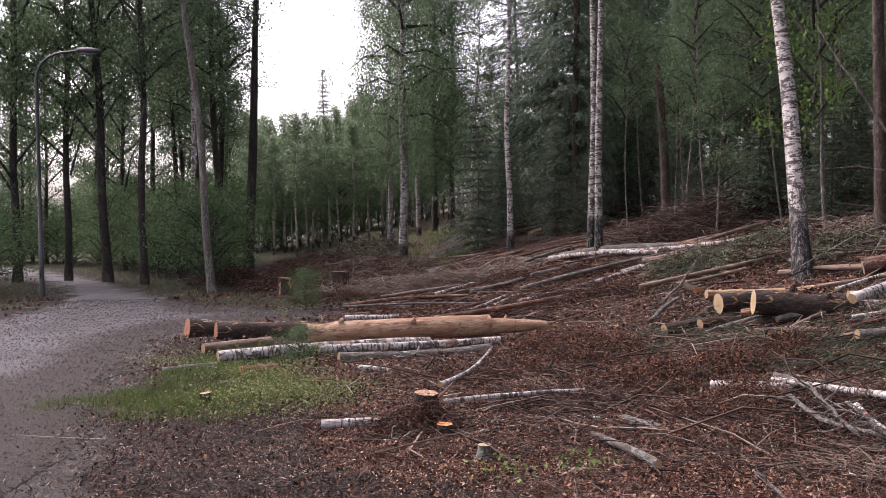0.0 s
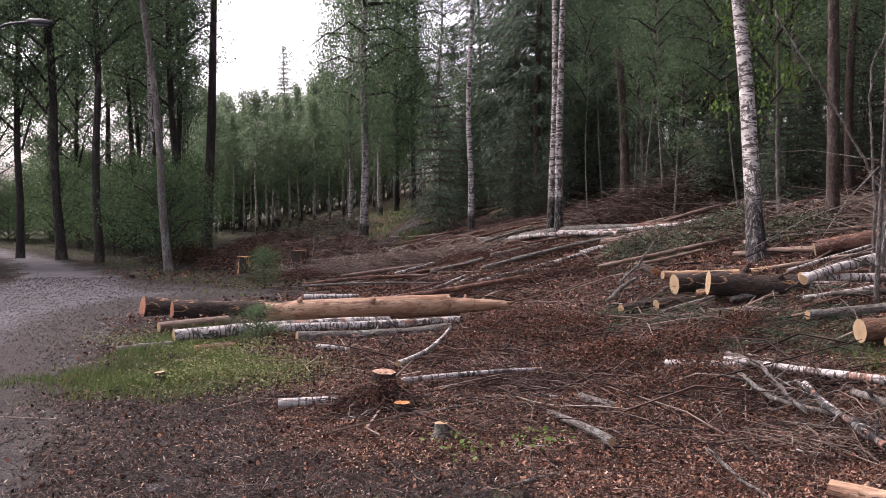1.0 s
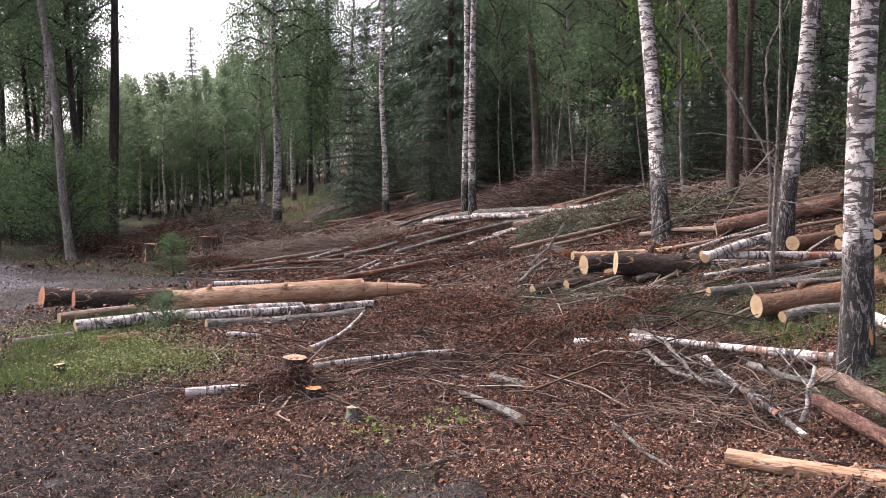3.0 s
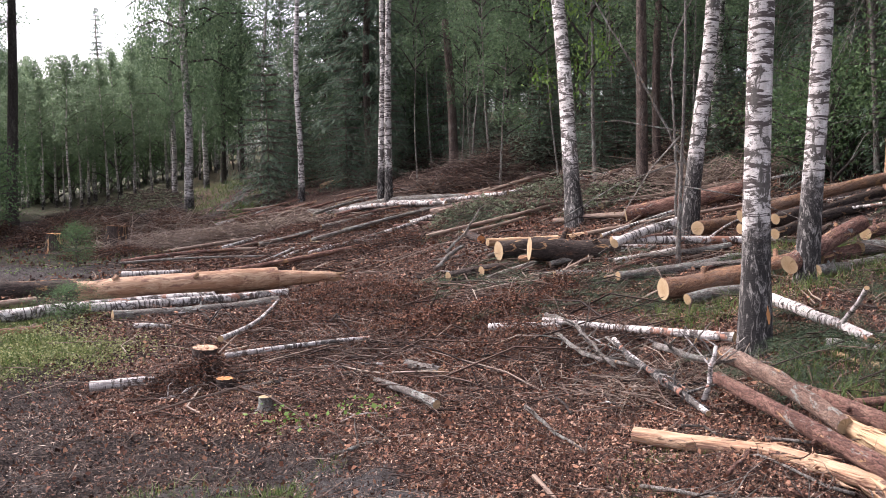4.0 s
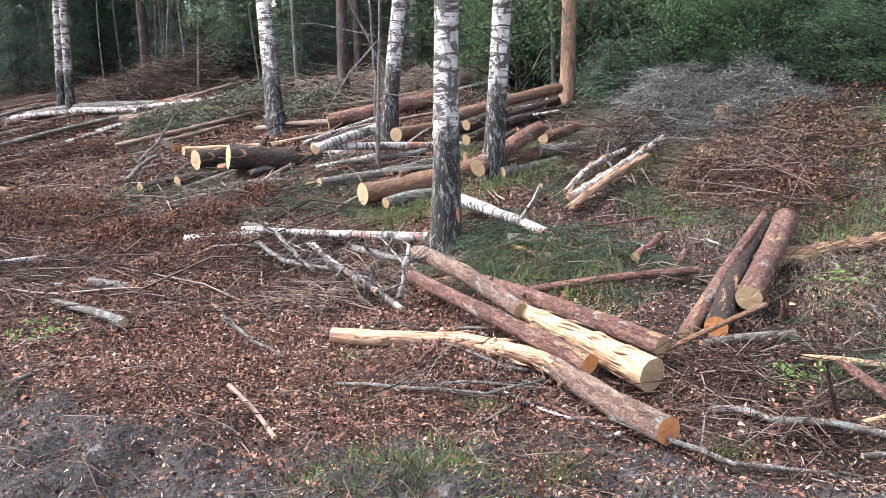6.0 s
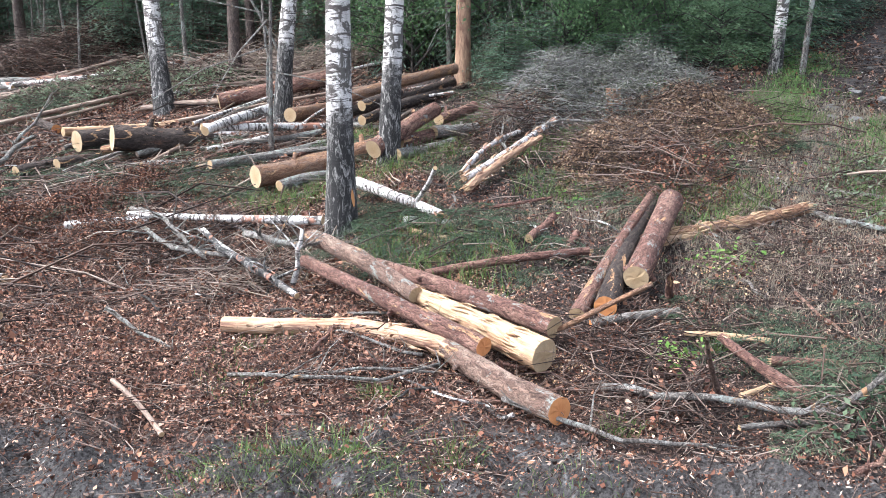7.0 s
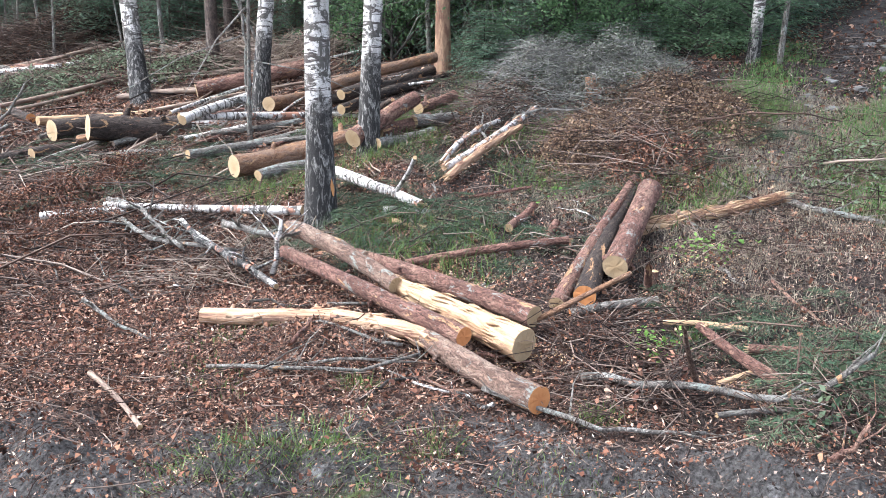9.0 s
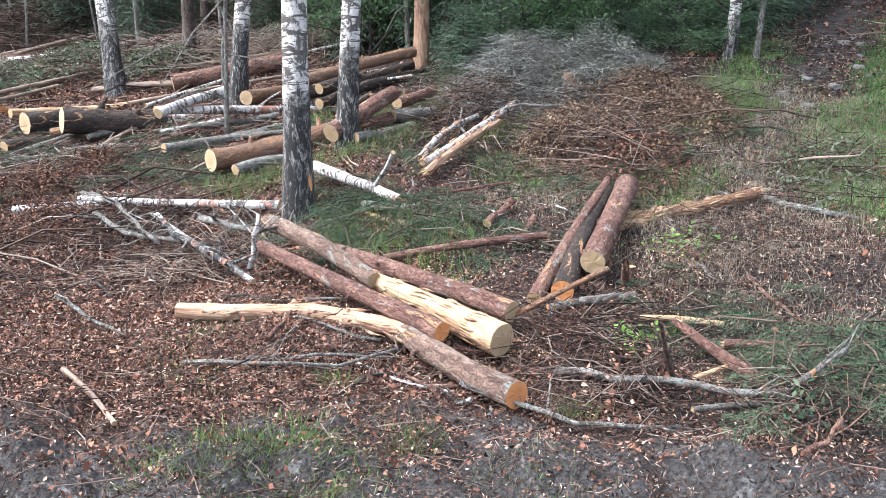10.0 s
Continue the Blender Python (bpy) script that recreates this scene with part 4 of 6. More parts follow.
for x, y in scatter(16, 20, 8, 5, 5, 1.4, lambda x, y: math.hypot(x, y) > 18 and 60 < bearing(x, y) < 78 and away(np.array(x), np.array(y), HILL_TRACK) > 1.6):
    tree("spruce_tree", "dark spruce standing above the hill path", x, y, rng.uniform(8, 14), rng.uniform(0.14, 0.26), BARK_SPRUCE, "spruce", (0, 0), rng.uniform(0.02, 0.12), rng.uniform(1.4, 2.1), "spruce wood", dead=8)
for x, y in scatter(22, 16, 6, 5, 4, 0.9, lambda x, y: math.hypot(x, y) > 14.5 and 58 < bearing(x, y) < 78 and away(np.array(x), np.array(y), HILL_TRACK) > 1.3):
    tree("young_spruce", "young green spruce beside the hill path", x, y, rng.uniform(0.8, 2.4), 0.05, BARK_SPRUCE, "young_spruce", (0, 0), 0.02, rng.uniform(0.6, 1.1), "young spruces")
# spruces with bare hanging lower branches at the edge of the wood
tree("spruce_tree", "spruce with bare grey hanging lower branches", 8.95, 9.08, 11, 0.2, BARK_SPRUCE, "spruce", (0, 0), 0.5, 1.7, "spruce wood", dead=70)
tree("spruce_tree", "spruce with bare grey hanging lower branches", 9.53, 8.98, 12, 0.2, BARK_SPRUCE, "spruce", (0, 0), 0.5, 1.7, "spruce wood", dead=70)
tree("spruce_tree", "spruce with bare grey hanging lower branches", 9.86, 8.82, 11, 0.2, BARK_SPRUCE, "spruce", (0, 0), 0.5, 1.7, "spruce wood", dead=70)
tree("spruce_tree", "spruce with bare grey hanging lower branches", 9.46, 10.84, 12, 0.2, BARK_SPRUCE, "spruce", (0, 0), 0.5, 1.7, "spruce wood", dead=70)
tree("spruce_tree", "spruce with bare grey hanging lower branches", 9.78, 12.12, 11, 0.2, BARK_SPRUCE, "spruce", (0, 0), 0.5, 1.7, "spruce wood", dead=70)
tree("spruce_tree", "spruce with bare grey hanging lower branches", 10.42, 10.97, 12, 0.2, BARK_SPRUCE, "spruce", (0, 0), 0.5, 1.7, "spruce wood", dead=70)
for x, y in scatter(20, 14, 7, 4, 4, 0.7, lambda x, y: 13.2 < math.hypot(x, y) < 17 and 58 < bearing(x, y) < 66.5 and away(np.array(x), np.array(y), HILL_TRACK) > 1.0):
    tree("bush", "leafy green undergrowth beside the hill path", x, y, rng.uniform(0.9, 2.0), 0.03, BARK_DARK, rng.choice(["bush", "young_spruce"]), (0, 0), 0.02, rng.uniform(0.7, 1.2), "undergrowth", category="bush")
# ferns and shrubs in the open at the foot of the spruces
for x, y in scatter(46, 10, 7.6, 3.2, 2.8, 0.42, lambda x, y: 11.4 < math.hypot(x, y) < 14.2 and 45.5 < bearing(x, y) < 63 and math.hypot(x - 8.2, y - 8.8) > 0.5 and away(np.array(x), np.array(y), HILL_TRACK) > 1.0):
    k = rng.choice(["bush", "young_spruce", "sapling"])
    tree("bush", "green shrub at the foot of the spruces", x, y, rng.uniform(0.5, 1.3), 0.02, BARK_DARK, k, (0, 0), 0.02, rng.uniform(0.45, 0.8), "undergrowth", category="bush")
# young growth where the path enters the wood
for x, y in scatter(40, 5, 36, 9, 10, 1.0, lambda x, y: 0 < bearing(x, y) < 16 and math.hypot(x, y) > 27 and away(np.array(x), np.array(y), TRACK) > 1.3):
    k = rng.choice(["young_spruce", "young_spruce", "sapling"])
    tree("young_spruce" if k == "young_spruce" else "broadleaf_sapling", "young green tree beside the woodland path", x, y, rng.uniform(2.2, 5.5), 0.06, BARK_SPRUCE, k, (0, 0), 0.04, rng.uniform(0.9, 1.5), "young trees")


# ---- felled logs ----
SEED[0] = 663
log("pine_log", "dark pine log with a red-brown sawn end", (-3.81, 12.24, 0.14), (-2.17, 13.14, -0.02), 0.176, 0.165, BARK_PINE, CUT_RED)
log("pine_log", "dark pine log with a red-brown sawn end", (-3.27, 11.83, 0.15), (-1.94, 12.53, 0.06), 0.143, 0.139, BARK_PINE, CUT_RED)
log("peeled_log", "long peeled tan log lying on other logs", (-1.82, 11.02, 0.20), (0.63, 11.55, 0.22), 0.138, 0.151, PEELED, BARK_PINE, knots=3, cut2=CUT)
log("peeled_log", "tapering peeled log with a split tip", (0.43, 11.54, 0.20), (1.45, 11.68, 0.19), 0.135, 0.065, PEELED, CUT, broken="b")
log("small_log", "short pale split log", (-3.08, 10.54, 0.10), (-2.34, 11.14, 0.10), 0.060, 0.063, POLE, CUT)
log("birch_log", "long white birch log lying in grass", (-2.66, 9.69, 0.12), (-0.20, 11.05, 0.07), 0.069, 0.068, BIRCH_LOG, CUT, bend=0.01)
log("birch_log", "long white birch log lying in grass", (-1.51, 9.93, 0.16), (0.73, 10.82, 0.11), 0.052, 0.049, BIRCH_LOG, CUT, bend=0.01)
log("grey_log", "dark grey log under the birch log", (-1.23, 9.59, 0.10), (0.58, 10.25, 0.09), 0.067, 0.064, BARK_GREY, CUT)
log("crooked_branch", "crooked grey branch in the grass", (-3.14, 9.17, 0.05), (-2.58, 9.36, 0.08), 0.040, 0.034, BARK_GREY, CUT)
log("wood_chunk", "short chunk of reddish bark wood", (-2.25, 9.07, 0.06), (-1.87, 9.26, 0.06), 0.052, 0.046, BARK_ORANGE, CUT_ORANGE, knots=0)
log("birch_chunk", "short thick piece of birch branch", (-0.98, 6.49, 0.06), (-0.48, 6.58, 0.06), 0.037, 0.032, BIRCH_LOG, CUT)
log("pale_offcut", "white birch offcut on the ground", (-0.96, 9.17, 0.05), (-0.57, 9.06, 0.05), 0.029, 0.025, BIRCH_LOG, CUT, knots=0)
log("birch_branch", "grey birch branch across the brush", (-0.02, 6.86, 0.15), (1.22, 7.22, 0.16), 0.024, 0.015, BIRCH_LOG, CUT)
log("birch_branch", "birch stick leaning on the stump", (-0.04, 6.82, 0.30), (0.54, 9.51, 0.20), 0.024, 0.016, BIRCH_LOG, CUT)
log("short_log", "short grey stick with a broken end", (1.01, 6.24, 0.05), (1.38, 5.35, 0.04), 0.026, 0.031, BARK_GREY, CUT)
log("short_log", "broken branch with a pale torn end", (1.40, 6.46, 0.08), (1.60, 6.12, 0.08), 0.037, 0.033, BARK_GREY, PALE, broken="b")
log("short_log", "pale grey branch among leaves", (0.07, 6.04, 0.06), (0.40, 6.16, 0.08), 0.023, 0.028, BARK_GREY, CUT)
log("birch_log", "slim white birch log lying in brush", (2.37, 7.33, 0.17), (2.90, 6.83, 0.24), 0.032, 0.030, BIRCH_LOG, CUT, bend=0.01)
log("birch_log", "white birch log with red peeled patches", (2.78, 7.00, 0.27), (3.71, 5.45, 0.34), 0.023, 0.036, BIRCH_TORN, CUT, bend=0.015)
log("birch_branch", "thin birch branch in the slash", (3.07, 6.30, 0.22), (2.86, 4.43, 0.11), 0.014, 0.018, BIRCH_LOG, CUT)
log("red_log", "thin red-brown pine log", (3.65, 4.13, 0.19), (4.48, 3.46, 0.35), 0.028, 0.026, BARK_RED, CUT, broken="b", bend=0.03)
log("birch_log", "white birch log with a side branch", (4.37, 5.93, 0.53), (4.33, 4.77, 0.41), 0.049, 0.039, BIRCH_TORN, CUT, broken="b", bend=0.01)
log("birch_branch", "white side branch pointing upward", (4.24, 4.95, 0.51), (4.08, 4.55, 0.81), 0.017, 0.016, BIRCH_LOG, CUT, knots=0)
log("birch_log", "broken birch log in spruce twigs", (4.22, 5.08, 0.34), (4.39, 4.71, 0.35), 0.035, 0.030, BIRCH_LOG, CUT, broken="b")
log("pale_log", "pale torn piece of wood", (4.14, 4.92, 0.30), (4.20, 4.53, 0.29), 0.021, 0.021, PALE, PALE, broken="b", knots=0)
log("small_log", "red-brown piece of bark wood", (4.48, 4.00, 0.34), (4.91, 4.16, 0.43), 0.032, 0.030, BARK_RED, CUT, knots=0)
log("small_log", "red-brown piece of bark wood", (4.45, 3.63, 0.31), (4.74, 3.79, 0.38), 0.023, 0.028, BARK_RED, CUT, knots=0)
log("pine_log", "thick dark pine log with bark torn off", (3.60, 9.62, 0.68), (4.71, 9.47, 0.64), 0.146, 0.143, BARK_PINE, CUT, knots=3)
log("pine_log", "red and grey log continuing the pile", (4.57, 9.52, 0.64), (6.85, 9.12, 0.67), 0.132, 0.116, BIRCH_TORN, CUT)
log("pine_log", "thick pine log with a pale sawn end", (3.48, 10.48, 0.58), (4.28, 10.73, 0.59), 0.135, 0.141, BARK_PINE, CUT)
log("split_log", "pale split half log on the pile", (3.42, 10.77, 0.68), (5.46, 11.04, 0.74), 0.054, 0.075, PALE, CUT)
log("pine_log", "small log at the foot of the pile", (2.69, 10.09, 0.30), (3.39, 10.31, 0.36), 0.078, 0.081, BARK_PINE, CUT)
log("pine_log", "small log at the foot of the pile", (3.09, 9.98, 0.38), (3.75, 10.18, 0.40), 0.064, 0.066, BARK_PINE, CUT)
log("pine_log", "small log with an orange end", (3.62, 10.02, 0.50), (3.95, 9.69, 0.55), 0.058, 0.057, BARK_ORANGE, CUT_ORANGE)
log("pine_log", "orange-brown pine log with a pale sawn end", (4.02, 7.09, 0.48), (5.42, 7.02, 0.68), 0.105, 0.108, BARK_ORANGE, CUT, knots=3)
log("pine_log", "flaking red pine log lying uphill", (5.08, 6.67, 0.71), (6.13, 6.98, 1.06), 0.096, 0.075, BARK_RED, CUT)
log("grey_log", "grey log below the pine log", (4.10, 6.79, 0.42), (4.74, 6.86, 0.47), 0.054, 0.056, BARK_GREY, CUT)
log("grey_log", "grey log with a torn pale end", (5.27, 6.54, 0.66), (6.15, 6.71, 0.73), 0.057, 0.049, BARK_GREY, CUT, broken="b")
log("grey_log", "long grey pole in the pile", (3.58, 8.74, 0.45), (5.22, 8.83, 0.49), 0.051, 0.049, BARK_GREY, CUT)
log("split_log", "pale peeled pole in the pile", (3.94, 8.16, 0.45), (5.03, 8.37, 0.52), 0.043, 0.046, POLE, CUT)
log("grey_log", "long grey pole in the pile", (3.98, 7.96, 0.51), (5.47, 8.02, 0.64), 0.048, 0.066, BARK_GREY, CUT)
log("pine_log", "red-brown log in the pile", (5.49, 6.79, 0.75), (6.28, 6.91, 0.85), 0.071, 0.069, BARK_RED, CUT)
log("grey_log", "grey barked log with a broken tip", (5.98, 6.82, 0.83), (6.58, 6.81, 0.86), 0.073, 0.057, BARK_GREY, CUT, broken="b")
log("birch_log", "white birch log stacked on the pile", (4.17, 8.52, 0.84), (6.29, 8.41, 0.78), 0.045, 0.046, BIRCH_TORN, CUT, bend=0.01)
log("birch_log", "white birch log leaning uphill", (4.11, 8.32, 0.82), (5.09, 8.71, 1.01), 0.050, 0.054, BIRCH_LOG, CUT)
log("pine_log", "long orange pine log on the upper stack", (5.52, 8.98, 0.91), (6.71, 9.76, 0.95), 0.085, 0.096, BARK_ORANGE, CUT)
log("pine_log", "long orange pine log on the upper stack", (5.87, 8.63, 1.06), (7.91, 8.68, 1.48), 0.070, 0.071, BARK_ORANGE, CUT)
log("pine_log", "long dark pine log on the upper stack", (5.79, 8.51, 0.92), (8.00, 8.82, 1.30), 0.063, 0.072, BARK_PINE, CUT)
log("pine_log", "dark pine log with a pale sawn end", (5.98, 8.13, 0.88), (7.84, 8.68, 1.18), 0.061, 0.063, BARK_PINE, CUT)
log("pine_log", "short log with a pale sawn end", (5.95, 8.09, 1.05), (6.67, 8.30, 1.18), 0.061, 0.057, BARK_PINE, CUT)
log("pine_log", "short log with a pale sawn end", (6.35, 7.18, 0.93), (7.05, 7.35, 1.06), 0.065, 0.062, BARK_RED, CUT)
log("pine_log", "thick brown log behind the birches", (5.62, 11.09, 0.99), (7.39, 10.63, 1.37), 0.109, 0.114, BARK_RED, CUT)
log("split_log", "pale poles lying across the slope", (4.89, 12.06, 0.86), (5.80, 10.98, 0.99), 0.044, 0.042, POLE, CUT)
log("split_log", "pale poles lying across the slope", (6.00, 13.64, 1.14), (6.74, 13.02, 1.26), 0.050, 0.050, POLE, CUT)
log("pine_log", "pale log with sawn end on the upper slope", (3.96, 16.28, 0.87), (5.58, 13.79, 1.08), 0.080, 0.060, POLE, CUT)
log("grey_log", "grey log on the upper slope", (2.85, 20.13, 0.86), (5.01, 17.32, 1.15), 0.083, 0.061, BARK_GREY, CUT)
log("grey_log", "grey log on the upper slope", (1.96, 21.74, 0.74), (4.38, 17.81, 1.02), 0.067, 0.056, BARK_GREY, CUT)
log("birch_log", "birch log on the upper slope", (2.61, 20.36, 0.80), (4.48, 17.20, 1.01), 0.056, 0.048, BIRCH_LOG, CUT)
log("birch_log", "birch log on the upper slope", (3.59, 18.94, 0.98), (5.52, 16.14, 1.23), 0.065, 0.046, BIRCH_LOG, CUT)
log("pine_log", "red log on the upper slope", (4.13, 19.02, 1.08), (5.51, 16.49, 1.22), 0.066, 0.059, BARK_RED, CUT)
log("thin_pole", "thin pale pole beside the path", (-0.45, 27.98, 0.57), (1.68, 25.19, 0.85), 0.038, 0.034, POLE, CUT, knots=0)
log("thin_pole", "thin pale pole lying uphill", (1.02, 34.68, 1.20), (4.07, 33.42, 1.79), 0.059, 0.046, POLE, CUT, knots=0)
log("short_log", "short sawn log on the upper slope", (3.02, 28.82, 1.31), (3.76, 29.54, 1.49), 0.089, 0.091, PALE, CUT, knots=0)
log("short_log", "short dark log before the pile", (3.74, 13.04, 0.66), (3.73, 12.12, 0.61), 0.064, 0.060, BARK_PINE, CUT_ORANGE, knots=0)
log("thin_pole", "dark pole lying across the clearing", (0.55, 17.17, 0.26), (1.66, 17.25, 0.51), 0.047, 0.029, BARK_GREY, CUT, knots=0)
log("thin_pole", "pale stick on the slope", (1.95, 19.08, 0.60), (2.72, 16.38, 0.62), 0.026, 0.017, POLE, CUT, knots=0)
log("thin_pole", "pale stick on the upper slope", (7.66, 24.18, 2.00), (7.91, 22.50, 1.97), 0.043, 0.041, POLE, CUT, knots=0)
log("thin_pole", "pale pole at the wood edge", (1.88, 34.16, 1.34), (3.87, 29.62, 1.71), 0.047, 0.031, POLE, CUT, knots=0)
log("split_pine_log", "peeled front half of a cracked pine log", (2.30, 4.30, 0.07), (2.83, 3.72, 0.10), 0.047, 0.048, PEELED, CUT, bend=0.01, torn=14)
log("split_pine_log", "peeled bent half of a cracked pine log", (2.81, 3.74, 0.10), (2.97, 3.10, 0.12), 0.048, 0.041, PEELED, CUT, broken="b", torn=30)
log("pine_log", "pine log with a bright orange sawn end", (2.96, 3.11, 0.11), (2.85, 2.26, 0.08), 0.058, 0.062, TIMBER, CUT_ORANGE, broken="a", knots=1)
log("pine_log", "red-brown pine log with an orange sawn end", (3.09, 4.70, 0.25), (2.99, 2.88, 0.17), 0.042, 0.052, BARK_RED, CUT_ORANGE, knots=3)
log("pine_log", "bent pine log with grey flaking bark", (3.22, 4.83, 0.37), (3.14, 3.60, 0.25), 0.058, 0.048, TIMBER, CUT, bend=0.03)
log("pine_log", "pine log with flaking red bark", (3.33, 4.23, 0.27), (3.45, 2.83, 0.19), 0.050, 0.060, BARK_RED, CUT, knots=3)
log("split_pine_log", "thick torn pine log with a pale end", (3.19, 3.73, 0.24), (3.21, 2.68, 0.13), 0.039, 0.090, PALE, CUT, knots=0, bend=0.0, torn=190)
log("pine_log", "reddish pine log stacked crosswise", (5.28, 3.40, 0.61), (4.16, 2.85, 0.34), 0.083, 0.073, BARK_RED, CUT, knots=3)
log("pine_log", "flaking pine log with an orange end", (5.63, 3.75, 0.59), (3.88, 2.84, 0.22), 0.049, 0.067, BARK_PINE, CUT_ORANGE)
log("pine_log", "slim pine log with torn bark", (5.63, 3.77, 0.62), (3.81, 2.98, 0.15), 0.031, 0.049, BARK_RED, CUT)
log("pine_stick", "thin brown stick leaning on the logs", (3.46, 2.87, 0.14), (3.83, 2.51, 0.43), 0.015, 0.014, BARK_ORANGE, CUT, knots=0)
log("broken_log", "splintered orange log with torn fibres", (4.99, 3.21, 0.44), (5.88, 2.72, 0.59), 0.039, 0.043, BARK_ORANGE, PALE, broken="ab", knots=4, torn=60)
log("broken_log", "torn log lying beside the crossed logs", (4.88, 3.24, 0.38), (5.69, 2.84, 0.54), 0.035, 0.029, PEELED, PALE, broken="ab", torn=50)
log("short_log", "grey short log with a sawn end", (3.77, 2.85, 0.14), (4.19, 2.57, 0.20), 0.025, 0.023, BARK_GREY, CUT_ORANGE)
log("broken_birch", "torn birch trunk lying uphill", (5.10, 5.36, 0.56), (6.75, 5.80, 1.00), 0.032, 0.028, BIRCH_TORN, PALE, broken="ab", torn=60, bend=0.05)
log("broken_birch", "torn orange birch trunk lying uphill", (5.02, 5.24, 0.50), (6.20, 5.50, 0.86), 0.036, 0.026, STRIPPED, PALE, broken="ab", torn=80, bend=0.03)
log("broken_birch", "splintered birch stem with peeling bark", (5.30, 5.62, 0.56), (6.40, 5.98, 0.88), 0.030, 0.022, BIRCH_TORN, PALE, broken="ab", torn=50, bend=0.06)
branch("branch", "crooked grey branch of the torn birch", [(6.3, 5.7, 0.92), (6.6, 5.6, 1.0), (6.9, 5.35, 1.0), (7.0, 5.1, 0.95)], 0.016, 0.007, BARK_GREY, 9)
branch("branch", "crooked grey branch of the torn birch", [(5.9, 5.6, 0.74), (6.1, 5.95, 0.80), (6.5, 6.3, 0.92), (6.9, 6.5, 1.02)], 0.015, 0.007, BARK_GREY, 9)
branch("branch", "dark branch under the torn birch", [(5.3, 5.0, 0.5), (5.7, 5.1, 0.55), (6.1, 5.0, 0.62), (6.5, 5.1, 0.7)], 0.014, 0.006, BARK_DARK, 8)
log("small_log", "red stick on the slope", (4.84, 4.78, 0.42), (5.28, 4.52, 0.49), 0.014, 0.012, BARK_RED, CUT, knots=0)
log("splintered_log", "splintered red log with a pale core", (3.97, 2.18, 0.20), (3.75, 1.54, 0.09), 0.021, 0.036, BARK_RED, CUT, broken="a", knots=1)
log("bark_slab", "pale torn slab of wood", (4.04, 2.43, 0.14), (4.22, 2.04, 0.16), 0.014, 0.016, PALE, PALE, broken="ab", knots=0)
log("bark_slab", "curled orange bark slab", (3.64, 1.87, 0.07), (3.83, 1.80, 0.10), 0.012, 0.013, PALE, PALE, knots=0)
log("short_log", "short red-brown log with torn end", (4.00, 1.92, 0.14), (4.21, 1.61, 0.16), 0.024, 0.020, BARK_RED, PALE, broken="a")
log("stake", "grey broken stake leaning upright", (3.59, 1.94, 0.05), (3.20, 1.80, 0.44), 0.015, 0.009, TIMBER, CUT, broken="b", knots=0)
log("stake", "short stump stake with a torn top", (4.33, 2.73, 0.17), (4.17, 2.63, 0.38), 0.024, 0.020, BARK_RED, CUT, broken="b", knots=0)
log("short_log", "short branch stub in the mud", (3.36, 1.71, 0.05), (3.64, 1.52, 0.06), 0.013, 0.013, BARK_GREY, CUT)
log("white_stick", "bleached split stick on the leaves", (1.53, 3.88, 0.05), (1.49, 3.21, 0.03), 0.013, 0.011, POLE, CUT, knots=0)
log("bark_strip", "strip of dark red bark", (1.13, 3.66, 0.02), (1.37, 3.61, 0.03), 0.012, 0.014, BARK_RED, CUT, knots=0)
log("white_stick", "thin straight stick on red leaves", (2.09, 4.75, 0.02), (2.40, 4.59, 0.03), 0.007, 0.007, POLE, CUT, knots=0)
log("short_log", "short brown stick near the front log", (2.35, 3.72, 0.03), (2.42, 3.53, 0.03), 0.011, 0.009, PALE, CUT, knots=0)
log("short_log", "curved brown stick near the front log", (2.58, 3.37, 0.05), (2.82, 3.19, 0.04), 0.015, 0.012, BARK_RED, CUT, knots=0)

# ---- loose branches ----
branch("branch", "long dark curved branch with lichen", [(3.25, 2.35, 0.07), (3.32, 2.08, 0.08), (3.45, 1.88, 0.10), (3.52, 1.65, 0.10), (3.67, 1.47, 0.13), (3.81, 1.38, 0.22), (3.93, 1.32, 0.30)], 0.019, 0.012, BARK_GREY, 8)
branch("branch", "dark branch lying along the mud", [(2.82, 2.56, 0.05), (2.84, 2.23, 0.05), (2.87, 1.96, 0.05), (3.04, 1.80, 0.05), (3.19, 1.66, 0.04)], 0.013, 0.008, BARK_GREY, 6)
branch("branch", "dark forked branch at the ground edge", [(3.69, 1.50, 0.08), (3.57, 1.26, 0.08), (3.60, 1.16, 0.07)], 0.016, 0.011, BARK_DARK, 6)
branch("branch", "dark bent branch tip", [(3.31, 1.21, 0.05), (3.38, 1.15, 0.11), (3.39, 1.12, 0.21)], 0.012, 0.007, BARK_RED, 3)
branch("branch", "thin brown stick beside the front log", [(2.03, 3.68, 0.03), (2.29, 3.33, 0.05), (2.53, 3.11, 0.05), (2.84, 3.04, 0.07)], 0.010, 0.009, BARK_GREY, 8)
branch("branch", "thin brown stick beside the front log", [(2.27, 3.50, 0.03), (2.51, 3.27, 0.05), (2.78, 3.01, 0.05)], 0.009, 0.006, BARK_GREY, 6)
branch("branch", "bare grey branch at the path side", [(5.99, 2.73, 0.55), (5.91, 2.39, 0.52), (5.96, 2.06, 0.50)], 0.024, 0.015, BARK_GREY, 5)
branch("branch", "thin bare branch over the slope", [(6.43, 3.73, 1.03), (6.50, 3.29, 1.12), (6.56, 2.96, 1.12), (7.20, 2.92, 1.04)], 0.007, 0.005, TWIG, 3)
